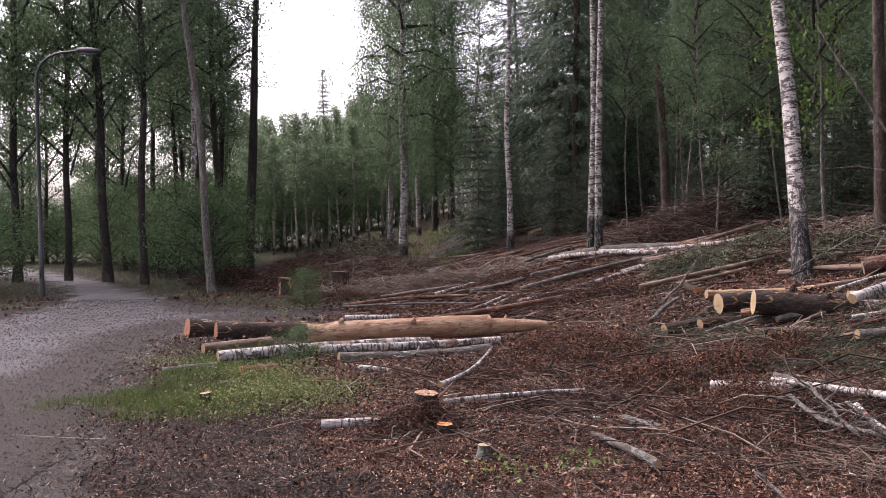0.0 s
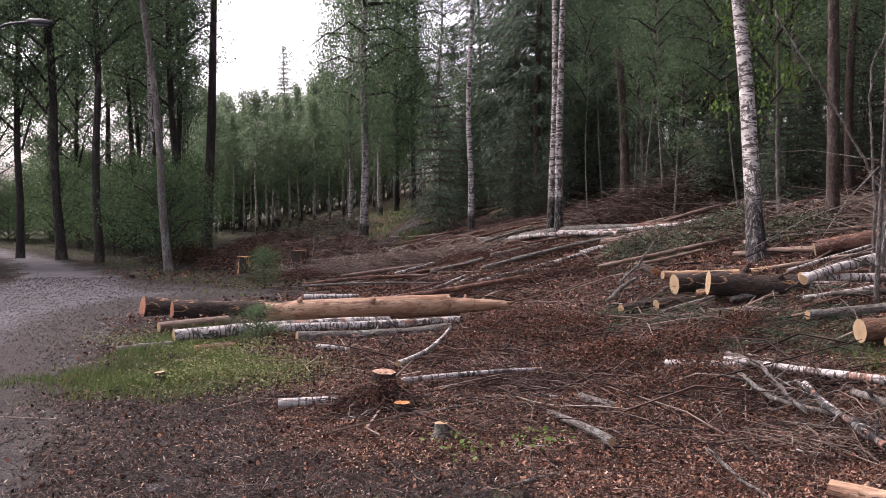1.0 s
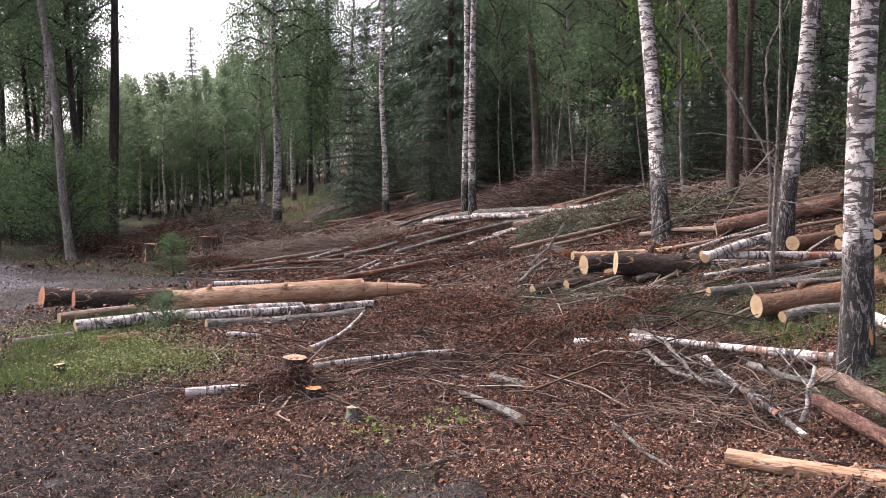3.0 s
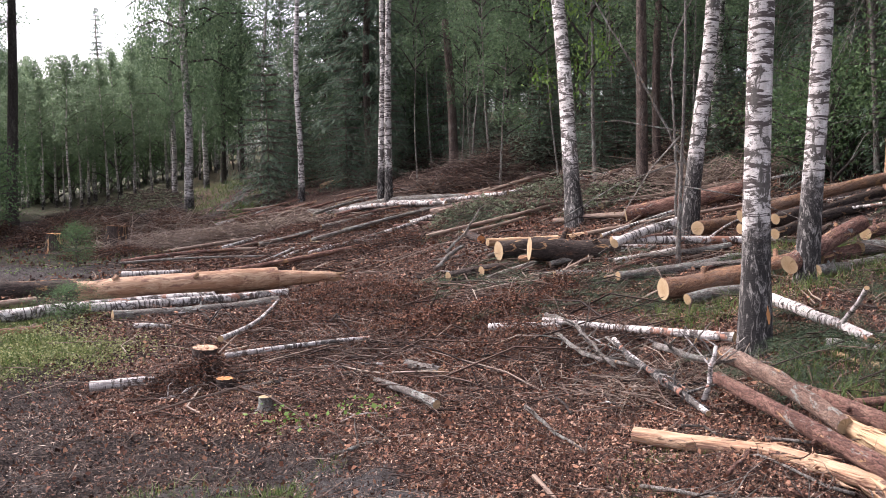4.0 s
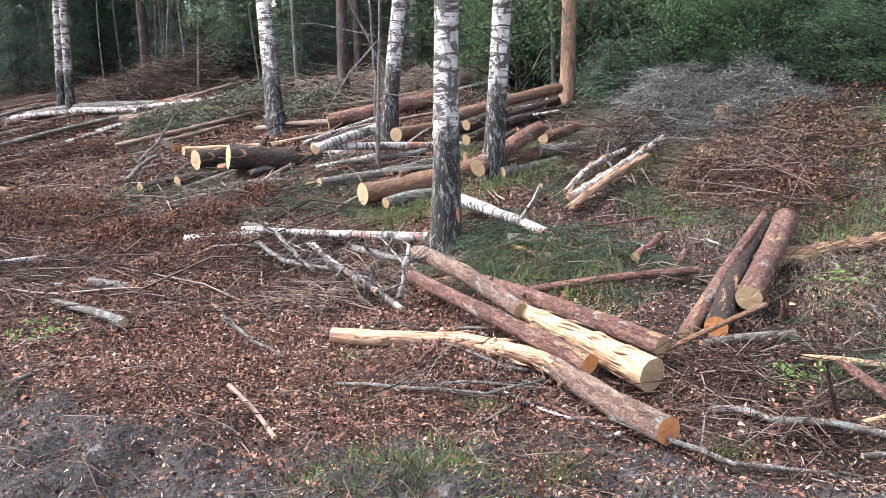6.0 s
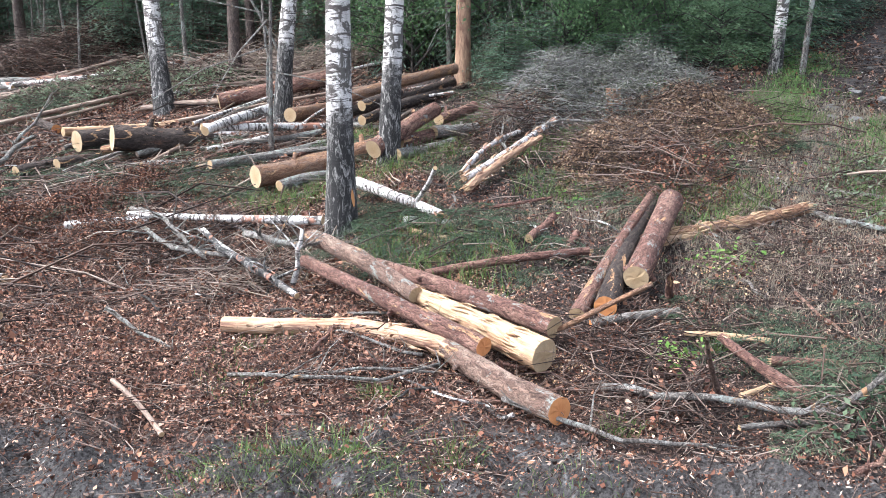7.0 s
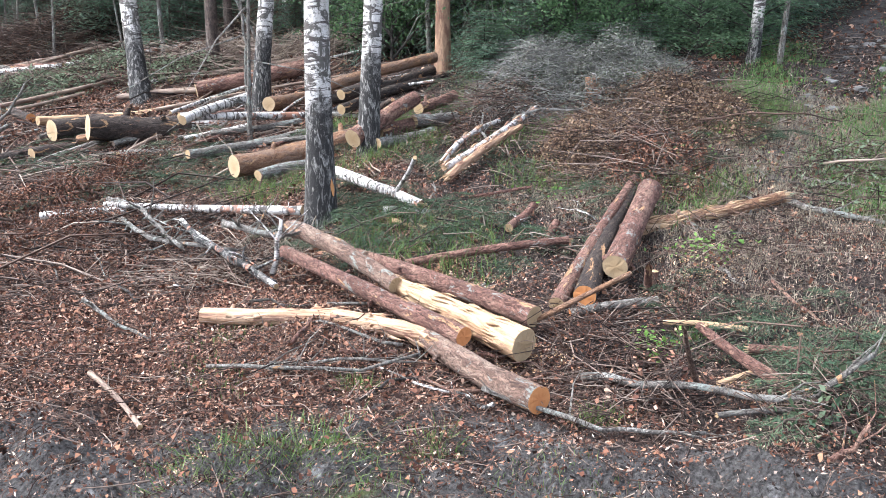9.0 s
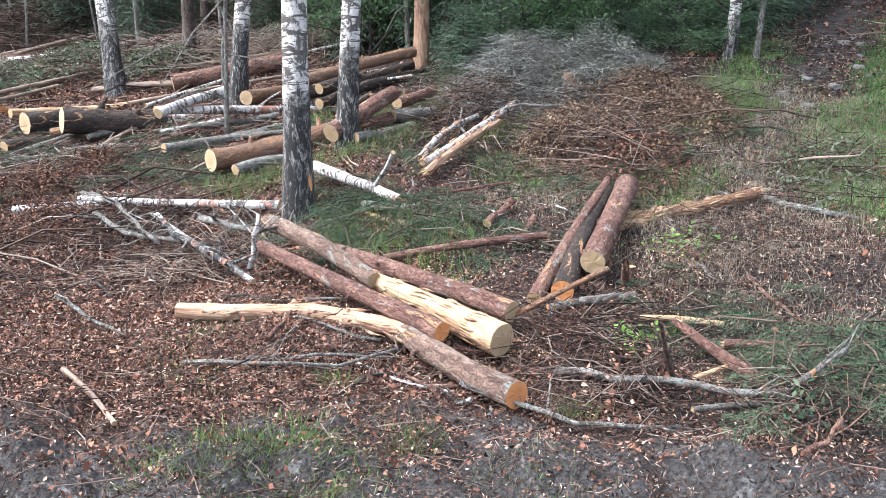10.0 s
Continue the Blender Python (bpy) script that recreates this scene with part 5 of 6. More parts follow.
branch("branch", "thin bare branch over the grass", [(6.43, 2.69, 0.78), (6.34, 2.42, 0.85), (6.45, 2.28, 0.86)], 0.009, 0.007, TWIG_PALE, 2)
branch("branch", "thin stick across the path side", [(6.50, 2.87, 0.65), (6.51, 2.54, 0.64), (6.52, 2.28, 0.63)], 0.012, 0.009, BARK_GREY, 3)
branch("branch", "dark twiggy branch in the brush", [(2.92, 7.30, 0.27), (2.90, 6.62, 0.29), (2.77, 5.91, 0.25), (2.73, 5.46, 0.19)], 0.024, 0.016, BARK_GREY, 14)
branch("branch", "dark twiggy branch in the brush", [(2.82, 6.91, 0.19), (2.68, 5.90, 0.19), (2.80, 5.43, 0.19), (3.04, 5.26, 0.16)], 0.023, 0.013, BARK_GREY, 14)
branch("branch", "twisted bare birch branches", [(2.90, 5.80, 0.31), (2.81, 5.38, 0.24), (2.87, 5.10, 0.19), (2.88, 4.49, 0.11)], 0.020, 0.027, BIRCH_LOG, 10)
branch("branch", "grey lichen branch on the log pile", [(2.97, 5.29, 0.35), (3.01, 4.95, 0.35), (3.09, 4.70, 0.35)], 0.025, 0.019, BARK_GREY, 10)
branch("branch", "upright broken birch twig", [(2.95, 4.62, 0.14), (2.98, 4.60, 0.35), (3.00, 4.58, 0.49)], 0.019, 0.011, BIRCH_LOG, 3)
branch("branch", "stick resting on the mud", [(0.58, 4.55, 0.02), (0.74, 4.66, 0.03), (0.94, 4.76, 0.03)], 0.011, 0.011, BARK_GREY, 3)
branch("branch", "long dark stick on the leaves", [(1.94, 5.13, 0.03), (1.91, 4.52, 0.05), (1.95, 4.19, 0.03)], 0.015, 0.008, BARK_GREY, 6)
branch("branch", "long leaning bare sapling stem", [(6.56, 10.95, 1.62), (5.96, 11.28, 2.95), (5.55, 11.49, 3.73), (5.26, 11.62, 4.31)], 0.02, 0.012, BARK_GREY, 5)
branch("branch", "thin curved sapling stem", [(5.33, 9.19, 0.68), (5.35, 9.18, 1.61), (5.28, 9.22, 2.79), (5.30, 9.21, 3.18), (5.51, 9.09, 3.73)], 0.02, 0.01, BARK_GREY, 4)
branch("branch", "twigs sticking up from the brush", [(3.10, 11.78, 0.47), (3.43, 11.92, 0.74), (3.62, 11.84, 1.08)], 0.021, 0.012, BARK_GREY, 6)
branch("branch", "grey branch before the dark log", [(2.68, 10.78, 0.34), (2.94, 11.02, 0.50), (3.24, 11.40, 0.58)], 0.034, 0.027, BARK_GREY, 5)


# ---- street lamp ----
lamp = root("street_lamp", pose(-9.90, 20.41, float(land(-9.90, 20.41)), 0, 0, 0), "tall grey steel street lamp with a curved arm", "street lamp")
arm = [(0, 0, 5.4)] + [(0.75 - 0.75 * math.cos(a), 0, 5.4 + 0.62 * math.sin(a)) for a in (0.3, 0.6, 0.9, 1.2, 1.45)] + [(1.1, 0, 6.05)]
part("pole", joined("pole", [tube_data([(0, 0, -0.2), (0, 0, 1.2), (0, 0, 1.21), (0, 0, 3), (0, 0, 5.4)], [0.062, 0.06, 0.05, 0.045, 0.04], 14, 0, 1)], STEEL), lamp)
part("arm", joined("arm", [tube_data(arm, [0.04, 0.037, 0.034, 0.032, 0.03, 0.03, 0.03], 10, 0, 1)], STEEL), lamp)
head = part("lamp_head", joined("lamp_head", [tube_data([(0.98, 0, 6.06), (1.05, 0, 6.06), (1.35, 0, 6.045), (1.55, 0, 6.03), (1.6, 0, 6.03)], [0.03, 0.07, 0.085, 0.06, 0.02], 12, 0, 1, True)], STEEL), lamp)
part("lens", joined("lens", [tube_data([(1.1, 0, 6.0), (1.3, 0, 5.985), (1.5, 0, 5.985)], [0.05, 0.06, 0.04], 10, 0, 1, True)], GLASS), head)
part("door", joined("door", [tube_data([(0, -0.056, 0.5), (0, -0.056, 0.8)], [0.02, 0.02], 6, 0, 1, True)], STEEL), lamp)


# ---- poles and thin logs strewn over the upper slope ----
pr = random.Random(77)
for k in range(150):
    b, r = (radians(pr.uniform(-7, 27)), pr.uniform(13.5, 25)) if k < 110 else (radians(pr.uniform(22, 50)), pr.uniform(10.5, 15.5))
    x, y = r * math.sin(b), r * math.cos(b)
    if x + 0.25 * y < 3.0 and pr.random() < 0.5:
        continue
    ln, az = pr.uniform(0.8, 3.4), radians(pr.gauss(10, 28))
    x2, y2 = x + ln * math.cos(az), y + ln * math.sin(az)
    rr = pr.uniform(0.012, 0.055) if k < 110 else pr.uniform(0.008, 0.026)
    z, z2 = float(relief(x, y)) + rr * 0.8 + pr.uniform(0, 0.12), float(relief(x2, y2)) + rr * 0.8 + pr.uniform(0, 0.12)
    kind = pr.choice([("pale peeled pole lying on the slope", POLE), ("grey pole lying on the slope", BARK_GREY), ("birch pole lying on the slope", BIRCH_LOG), ("red-brown pole lying on the slope", BARK_RED), ("pale peeled pole lying on the slope", POLE)])
    log("felled_pole", kind[0], (x, y, z), (x2, y2, z2), rr, rr * pr.uniform(0.6, 0.95), kind[1], CUT, 0.015, "poles on the slope", "b" if pr.random() < 0.3 else "", 1, "pole", None, 10)


# short poles and offcuts between the stacked logs
pr = random.Random(41)
PIECES = [("grey offcut lying in the log pile", BARK_GREY, POLE), ("pale split offcut lying in the log pile", POLE, POLE), ("torn birch offcut lying in the log pile", BIRCH_TORN, POLE), ("red-barked offcut lying in the log pile", BARK_RED, POLE), ("weathered offcut lying in the log pile", BARK_GREY, POLE)]
for k in range(40):
    t = pr.random()
    x, y = 3.0 + 3.4 * t + pr.gauss(0, 0.35), 10.1 - 2.4 * t + pr.gauss(0, 0.6)
    ln, az = pr.uniform(0.25, 1.3), radians(pr.gauss(2, 22))
    x2, y2 = x + ln * math.cos(az), y + ln * math.sin(az)
    rr = pr.uniform(0.012, 0.036)
    lift = pr.uniform(0.0, 0.06)
    kind = pr.choice(PIECES)
    log("offcut", kind[0], (x, y, float(relief(x, y)) + rr * 0.8 + lift), (x2, y2, float(relief(x2, y2)) + rr * 0.8 + lift * pr.random()), rr, rr * pr.uniform(0.7, 1.0), kind[1], kind[2], 0.02, "offcuts in the pile", "b" if pr.random() < 0.4 else "", 1, "offcut", None, 10)
# crooked loose sticks in the slash of the clearing
STICKS = [("crooked dark stick in the slash", BARK_DARK), ("crooked grey stick in the slash", BARK_GREY), ("crooked lichen-spotted birch stick in the slash", BIRCH_LOG), ("red-brown crooked stick in the slash", BARK_RED)]
for k in range(120):
    if k < 70:
        b, r = radians(pr.uniform(-6, 34)), pr.uniform(5.4, 11)
    else:
        b, r = radians(pr.uniform(28, 66)), pr.uniform(3.4, 8)
    x, y = r * math.sin(b), r * math.cos(b)
    if x * 0.75 + y * 0.66 < 3.6:
        continue
    az, ln = pr.uniform(0, 6.28), pr.uniform(0.25, 0.8)
    way = [(x, y)]
    for _ in range(3):
        az += pr.uniform(-0.5, 0.5)
        way.append((way[-1][0] + math.cos(az) * ln / 3, way[-1][1] + math.sin(az) * ln / 3))
    r0 = pr.uniform(0.005, 0.013)
    lab, mat = pr.choice(STICKS)
    branch("stick", lab, [(px, py, float(relief(px, py)) + r0 + pr.uniform(0.0, 0.04)) for px, py in way], r0, r0 * 0.5, mat, 3, "sticks in the slash", "stick", 0.16)


# ---- stumps ----
def stump(label, x, y, r, h, bark, cut, tilt=0.1):
    SEED[0] += 1
    rng = random.Random(SEED[0])
    z = float(relief(x, y))
    ob = root("tree_stump", pose(x, y, z - 0.03, rng.uniform(-1, 1) * tilt * 57, rng.uniform(-1, 1) * tilt * 57, rng.uniform(0, 360)), label, "tree stump", "stumps")
    v, f = tube_data([(0, 0, -0.05), (0, 0, 0.04), (0, 0, h * 0.6), (0, 0, h)], [r * 1.5, r * 1.25, r * 1.02, r], 16, 0.07, SEED[0])
    part("bark", mesh_of("bark", v, f, bark), ob)
    part("cut_face", disc_mesh("cut_face", v[-16:], (0, 0, h), cut, 0.006, SEED[0]), ob, "sawn face of bare wood")
    return ob


stump("dark tree stump with a tilted sawn top", -0.17, 6.50, 0.092, 0.30, BARK_PINE, PEELED)
stump("small pale stump with a white sawn top", 0.26, 5.62, 0.044, 0.12, BARK_GREY, CUT)
stump("small stump with an orange sawn top", -0.01, 6.12, 0.056, 0.12, BARK_PINE, CUT_ORANGE)
stump("old dark stump in the clearing", -3.80, 19.83, 0.166, 0.45, BARK_PINE, CUT_ORANGE)
stump("old dark stump in the clearing", -2.59, 20.44, 0.225, 0.5, BARK_PINE, CUT_ORANGE)
stump("low stump with a pale sawn top", 1.59, 16.11, 0.133, 0.1, BARK_PINE, CUT)
stump("small stump in the dry soil", 4.40, 2.76, 0.035, 0.1, BARK_RED, CUT)
stump("reddish stump beside the brush heap", 7.82, 5.92, 0.085, 0.25, BARK_ORANGE, CUT_ORANGE)
stump("low stump in the grass", -2.14, 7.39, 0.048, 0.15, BARK_PINE, CUT)


# ---- loose cover on the ground ----
def sticks(name, a, m, b, r, material):
    """Many thin crooked sticks through a, m, b as one mesh."""
    n = len(a)
    d = b - a
    d /= np.linalg.norm(d, axis=1, keepdims=True)
    s = np.cross(d, np.array([0.31, 0.2, 0.93]))
    s /= np.linalg.norm(s, axis=1, keepdims=True) + 1e-9
    t = np.cross(d, s)
    rings = []
    for p, k in ((a, 1.0), (m, 0.8), (b, 0.35)):
        for j in range(3):
            an = j * 2.0944
            rings.append(p + (s * math.cos(an) + t * math.sin(an)) * (r * k)[:, None])
    v = np.stack(rings, 1)
    base = (np.arange(n) * 9)[:, None, None]
    q = np.array([[k * 3 + j, k * 3 + (j + 1) % 3, k * 3 + 3 + (j + 1) % 3, k * 3 + 3 + j] for k in (0, 1) for j in range(3)])
    f = (base + q[None]).reshape(-1, 4).astype(np.int32)
    me = bpy.data.meshes.new(name)
    me.vertices.add(9 * n)
    me.vertices.foreach_set("co", v.astype(np.float32).ravel())
    me.loops.add(f.size)
    me.loops.foreach_set("vertex_index", f.ravel())
    me.polygons.add(len(f))
    me.polygons.foreach_set("loop_start", np.arange(0, f.size, 4, dtype=np.int32))
    me.materials.append(material)
    me.update(calc_edges=True)
    return me


def stuff(name, me, label, category):
    return tagged(new(name, me), label, category, kind="stuff")


def fan(rng, n, near, far, power=1.0, left=-31, right=74):
    """Places spread over the open ground, thicker towards the road end."""
    r = near + (far - near) * rng.uniform(0, 1, n) ** power
    b = np.radians(rng.uniform(left, right, n))
    return r * np.sin(b), r * np.cos(b)


nr = np.random.RandomState(7)


def flakes(name, n, near, far, size, material, label, category, weight, power=1.3, tilt=0.35, lift=0.012, grow=0.2, slim=1.3):
    x, y = fan(nr, n, near, far, power)
    keep = nr.uniform(0, 1, n) < weight(x, y) * (1 - 0.985 * smooth(-0.2, 0.5, inside(x, y, ROAD_EDGE)))
    x, y = x[keep], y[keep]
    u, w = spread(nr, len(x), 1.0, tilt)
    s = (size * (1 + grow * np.hypot(x, y)))[:, None]
    c = np.stack([x, y, relief(x, y) + lift * nr.uniform(0.3, 2.0, len(x))], 1)
    return stuff(name, quad_mesh(name, chip_quads(nr, c, u * s, w * s * slim), material), label, category)


def w_litter(x, y):
    g, l, m, gr = zones(x, y)
    return np.clip((0.02 + 1.0 * l) * (1 - g) * (1 - 0.6 * gr) * (1 - 0.93 * m) * (0.35 + 0.9 * field(x, y, 0.6, 31)), 0, 1)


def w_dark(x, y):
    g, l, m, gr = zones(x, y)
    return np.clip((0.35 + 0.5 * l) * (1 - 0.93 * g) * (1 - 0.4 * gr) * (1 - 0.4 * m) * (0.3 + field(x, y, 0.8, 33)), 0, 1)


flakes("fallen_leaves", 210000, 2.3, 17, 0.0066, LITTER, "red-brown fallen leaves and bark flakes", "leaf litter", w_litter, 1.4, 0.5, 0.014, 0.25, 0.95)
flakes("leaf_fragments", 130000, 2.8, 9, 0.0064, LITTER, "broken red-brown leaves and bark crumbs", "leaf litter", lambda x, y: np.clip(zones(x, y)[1] * (1 - zones(x, y)[2]) * (0.45 + 0.8 * field(x, y, 0.6, 32)), 0, 1), 1.1, 0.55, 0.02, 0.22, 0.5)
flakes("bark_slivers", 200000, 2.3, 13, 0.0086, DUFF, "brown and tan slivers of bark and stalk", "bark slivers", lambda x, y: np.clip((1.0 - 0.75 * zones(x, y)[1]) * (1 - 0.6 * zones(x, y)[2]) * (0.35 + 0.9 * field(x, y, 0.5, 39)), 0, 1), 1.4, 0.5, 0.016, 0.25, 0.34)
flakes("withered_leaves", 90000, 1.8, 22, 0.0085, BROWN_LEAF, "dark brown withered leaves in the slash", "leaf litter", w_dark, 1.1, 0.7, 0.03)
flakes("soil_crumbs", 60000, 2.2, 9, 0.004, BROWN_LEAF, "dark crumbs of bark and soil", "soil crumbs", lambda x, y: 0.9 * (1 - 0.9 * zones(x, y)[0]), 1.2, 0.6, 0.01)
flakes("bark_chips", 34000, 1.7, 11, 0.0045, TWIG, "light brown bark chips on the soil", "bark chips", lambda x, y: 0.75 * (1 - 0.97 * zones(x, y)[0]) * (0.3 + field(x, y, 0.7, 37)), 1.2, 0.5, 0.012)
flakes("wood_chips", 2200, 1.8, 15, 0.007, CHIP, "pale fresh wood chips on the ground", "wood chips", lambda x, y: 0.7 * w_dark(x, y), 1.2, 0.4, 0.01)
flakes("grey_bark_flakes", 26000, 1.5, 14, 0.007, TWIG, "grey bark flakes and crumbs of soil", "bark flakes", lambda x, y: np.clip(0.25 + 0.9 * zones(x, y)[2], 0, 1) * (1 - 0.85 * zones(x, y)[0]), 1.2, 0.5, 0.01)


def road_gravel():
    x, y = nr.uniform(-9, -2, 60000), 4.5 + 15 * nr.uniform(0, 1, 60000) ** 1.4
    keep = inside(x, y, ROAD_EDGE) > 0.05
    x, y = x[keep], y[keep]
    u, w = spread(nr, len(x), 0.008, 0.6)
    s = (0.5 + 0.09 * np.hypot(x, y))[:, None]
    c = np.stack([x, y, relief(x, y) + 0.03 * smooth(-0.3, 1.2, inside(x, y, ROAD_EDGE)) + 0.004], 1)
    return stuff("road_gravel", quad_mesh("road_gravel", chip_quads(nr, c, u * s, w * s * 1.2), STONE), "loose grey gravel on the road", "gravel")


road_gravel()


def twigs(name, n, near, far, length, radius, material, label, weight, power=1.1, rise=0.12, left=-31):
    x, y = fan(nr, n, near, far, power, left)
    keep = nr.uniform(0, 1, n) < weight(x, y)
    x, y = x[keep], y[keep]
    k = len(x)
    az = nr.uniform(0, 6.283, k)
    ln = length * nr.uniform(0.3, 1.4, k) ** 1.5
    dx, dy = np.cos(az) * ln, np.sin(az) * ln
    lift = 0.01 + nr.exponential(0.03, k)
    a = np.stack([x, y, relief(x, y) + lift], 1)
    b = np.stack([x + dx, y + dy, relief(x + dx, y + dy) + lift + rise * ln * nr.uniform(-0.2, 1, k)], 1)
    m = (a + b) / 2 + nr.normal(size=(k, 3)) * (ln * 0.07)[:, None]
    m[:, 2] = np.maximum(m[:, 2], relief(m[:, 0], m[:, 1]) + 0.006)
    r = radius * nr.uniform(0.4, 1.5, k)
    return stuff(name, sticks(name, a, m, b, r, material), label, "twigs")


def w_slash(x, y):
    g, l, m, gr = zones(x, y)
    return np.clip((0.25 + 0.6 * l) * (1 - 0.97 * g) * (1 - 0.3 * gr) * (1 - 0.45 * m) * (0.15 + 1.2 * field(x, y, 1.1, 35)), 0, 1)


twigs("dead_twigs", 22000, 2.2, 13, 0.16, 0.0027, TWIG, "thin dead twigs strewn over the ground", w_slash)
twigs("brown_slash", 22000, 5.5, 18, 0.24, 0.004, TWIG, "dark brown slash of twigs on the clearing", lambda x, y: w_slash(x, y) * (x + 0.16 * y > 0.5), 1.0, 0.2)
twigs("slash_twigs", 9000, 6, 30, 0.75, 0.009, TWIG, "grey and brown slash strewn on the slope", lambda x, y: w_slash(x, y) * (x + 0.16 * y > 1.0) * (1 - 0.85 * smooth(-0.5, 1.0, x - 0.55 * y)), 0.9, 0.12)
twigs("pale_sticks", 1800, 6, 26, 0.6, 0.008, TWIG_PALE, "bleached broken sticks on the slope", lambda x, y: w_slash(x, y), 0.9, 0.1)
twigs("needle_duff", 9000, 1.5, 9, 0.09, 0.0018, TWIG, "fine needles and stalks on bare soil", lambda x, y: 1 - 0.95 * zones(x, y)[0], 1.0, 0.3)


def blades(name, n, area, height, width, material, label, category, weight):
    """Upright blades of grass in an area (x0, x1, y0, y1)."""
    x, y = nr.uniform(area[0], area[1], n), nr.uniform(area[2], area[3], n)
    keep = nr.uniform(0, 1, n) < weight(x, y)
    x, y = x[keep], y[keep]
    k = len(x)
    az, h = nr.uniform(0, 6.283, k), height * nr.uniform(0.35, 1.3, k)
    lean = nr.normal(size=(k, 2)) * (h * 0.45)[:, None]
    c = np.stack([x, y, relief(x, y) - 0.005], 1)
    s = np.stack([np.cos(az), np.sin(az), 0 * az], 1) * width
    tip = c + np.stack([lean[:, 0], lean[:, 1], h], 1)
    mid = c + np.stack([lean[:, 0] * 0.3, lean[:, 1] * 0.3, h * 0.6], 1)
    return stuff(name, quad_mesh(name, np.stack([c - s, mid - s * 0.8, tip, mid + s * 0.8], 1), material), label, category)


blades("grass", 40000, (-4.2, -0.6, 6.4, 12), 0.10, 0.004, GRASS, "short green grass beside the logs", "grass", lambda x, y: zones(x, y)[3])
blades("mud_grass", 34000, (-0.8, 3.2, 1.6, 4.5), 0.05, 0.0022, GRASS, "sparse green grass on the muddy edge", "grass", lambda x, y: np.clip(zones(x, y)[3] * 1.2 + 0.5 * smooth(0.72, 0.85, field(x, y, 0.5, 41)), 0, 1))
blades("hill_grass", 90000, (6.0, 14, 1.2, 6.2), 0.085, 0.004, GRASS_HILL, "green grass beside the hill path", "grass", lambda x, y: zones(x, y)[3])
blades("slope_grass", 30000, (3.5, 9, 3, 8), 0.14, 0.004, GRASS, "sparse green shoots on the slope", "grass", lambda x, y: 0.8 * smooth(0.52, 0.75, field(x, y, 0.8, 47)) * smooth(-0.3, 0.8, x - 0.5 * y))
blades("dry_grass", 60000, (3.9, 9, 0.6, 4.8), 0.075, 0.002, DRY, "pale dry grass stalks on bare soil", "grass", lambda x, y: smooth(4.2, 5.5, x + (field(x, y, 0.9, 43) - 0.5) * 3) * 0.8)
flakes("straw", 46000, 3.4, 9, 0.007, STRAW, "flattened pale straw on the bare soil", "straw", lambda x, y: np.clip(smooth(3.7, 5.2, x - 0.15 * y + (field(x, y, 0.9, 43) - 0.5) * 2.4) * smooth(5.2, 3.6, y) * (0.3 + field(x, y, 0.4, 44)), 0, 1), 0.8, 0.4, 0.02, 0.2, 0.16)
flakes("pale_bits", 60000, 2.3, 12, 0.0042, BITS, "light tan and grey bits of bark and wood", "wood bits", lambda x, y: np.clip((0.05 + 0.22 * zones(x, y)[1]) * (0.2 + field(x, y, 0.35, 45)) * (1 - 0.5 * zones(x, y)[3]), 0, 1), 1.2, 0.5, 0.022, 0.2, 0.6)
blades("roadside_grass", 14000, (-16, -1, 16, 34), 0.13, 0.008, GRASS, "green verge grass along the road", "grass", lambda x, y: zones(x, y)[3])
blades("path_grass", 9000, (-4, 3, 21, 45), 0.22, 0.014, GRASS, "green grass along the woodland path", "grass", lambda x, y: zones(x, y)[3])


# stones beside the hill path
for k in range(18):
    t = nr.uniform(0.1, 0.95)
    x, y = 7.0 + t * 5.5 + nr.normal() * 0.25, 3.3 + t * 1.55 + nr.normal() * 0.3
    bm = bmesh.new()
    bmesh.ops.create_icosphere(bm, subdivisions=2, radius=1.0)
    sz = nr.uniform(0.03, 0.085)
    for v in bm.verts:
        v.co *= sz * (1 + 0.6 * noise.noise(v.co * 1.9 + Vector((k, 0, 0))))
        v.co.z *= 0.55
    me = bpy.data.meshes.new("stone")
    bm.to_mesh(me)
    bm.free()
    me.materials.append(STONE)
    st = tagged(new("stone", me), "small grey stone beside the hill path", "stone", "path stones")
    st.location = (x, y, float(relief(x, y)) + sz * 0.05)


def plants(name, places, n, size, material, label, category, height=0.12):
    """Low leafy plants round places (x, y, spread)."""
    out = []
    for x, y, sp in places:
        p = nr.normal(size=(n, 2)) * sp
        px, py = x + p[:, 0], y + p[:, 1]
        c = np.stack([px, py, relief(px, py) + height * nr.uniform(0.1, 1, n) ** 1.3], 1)
        u, w = spread(nr, n, size, 0.5)
        out.append(leaf_quads(c, u, w * 1.3))
    return stuff(name, quad_mesh(name, np.concatenate(out), material), label, category)


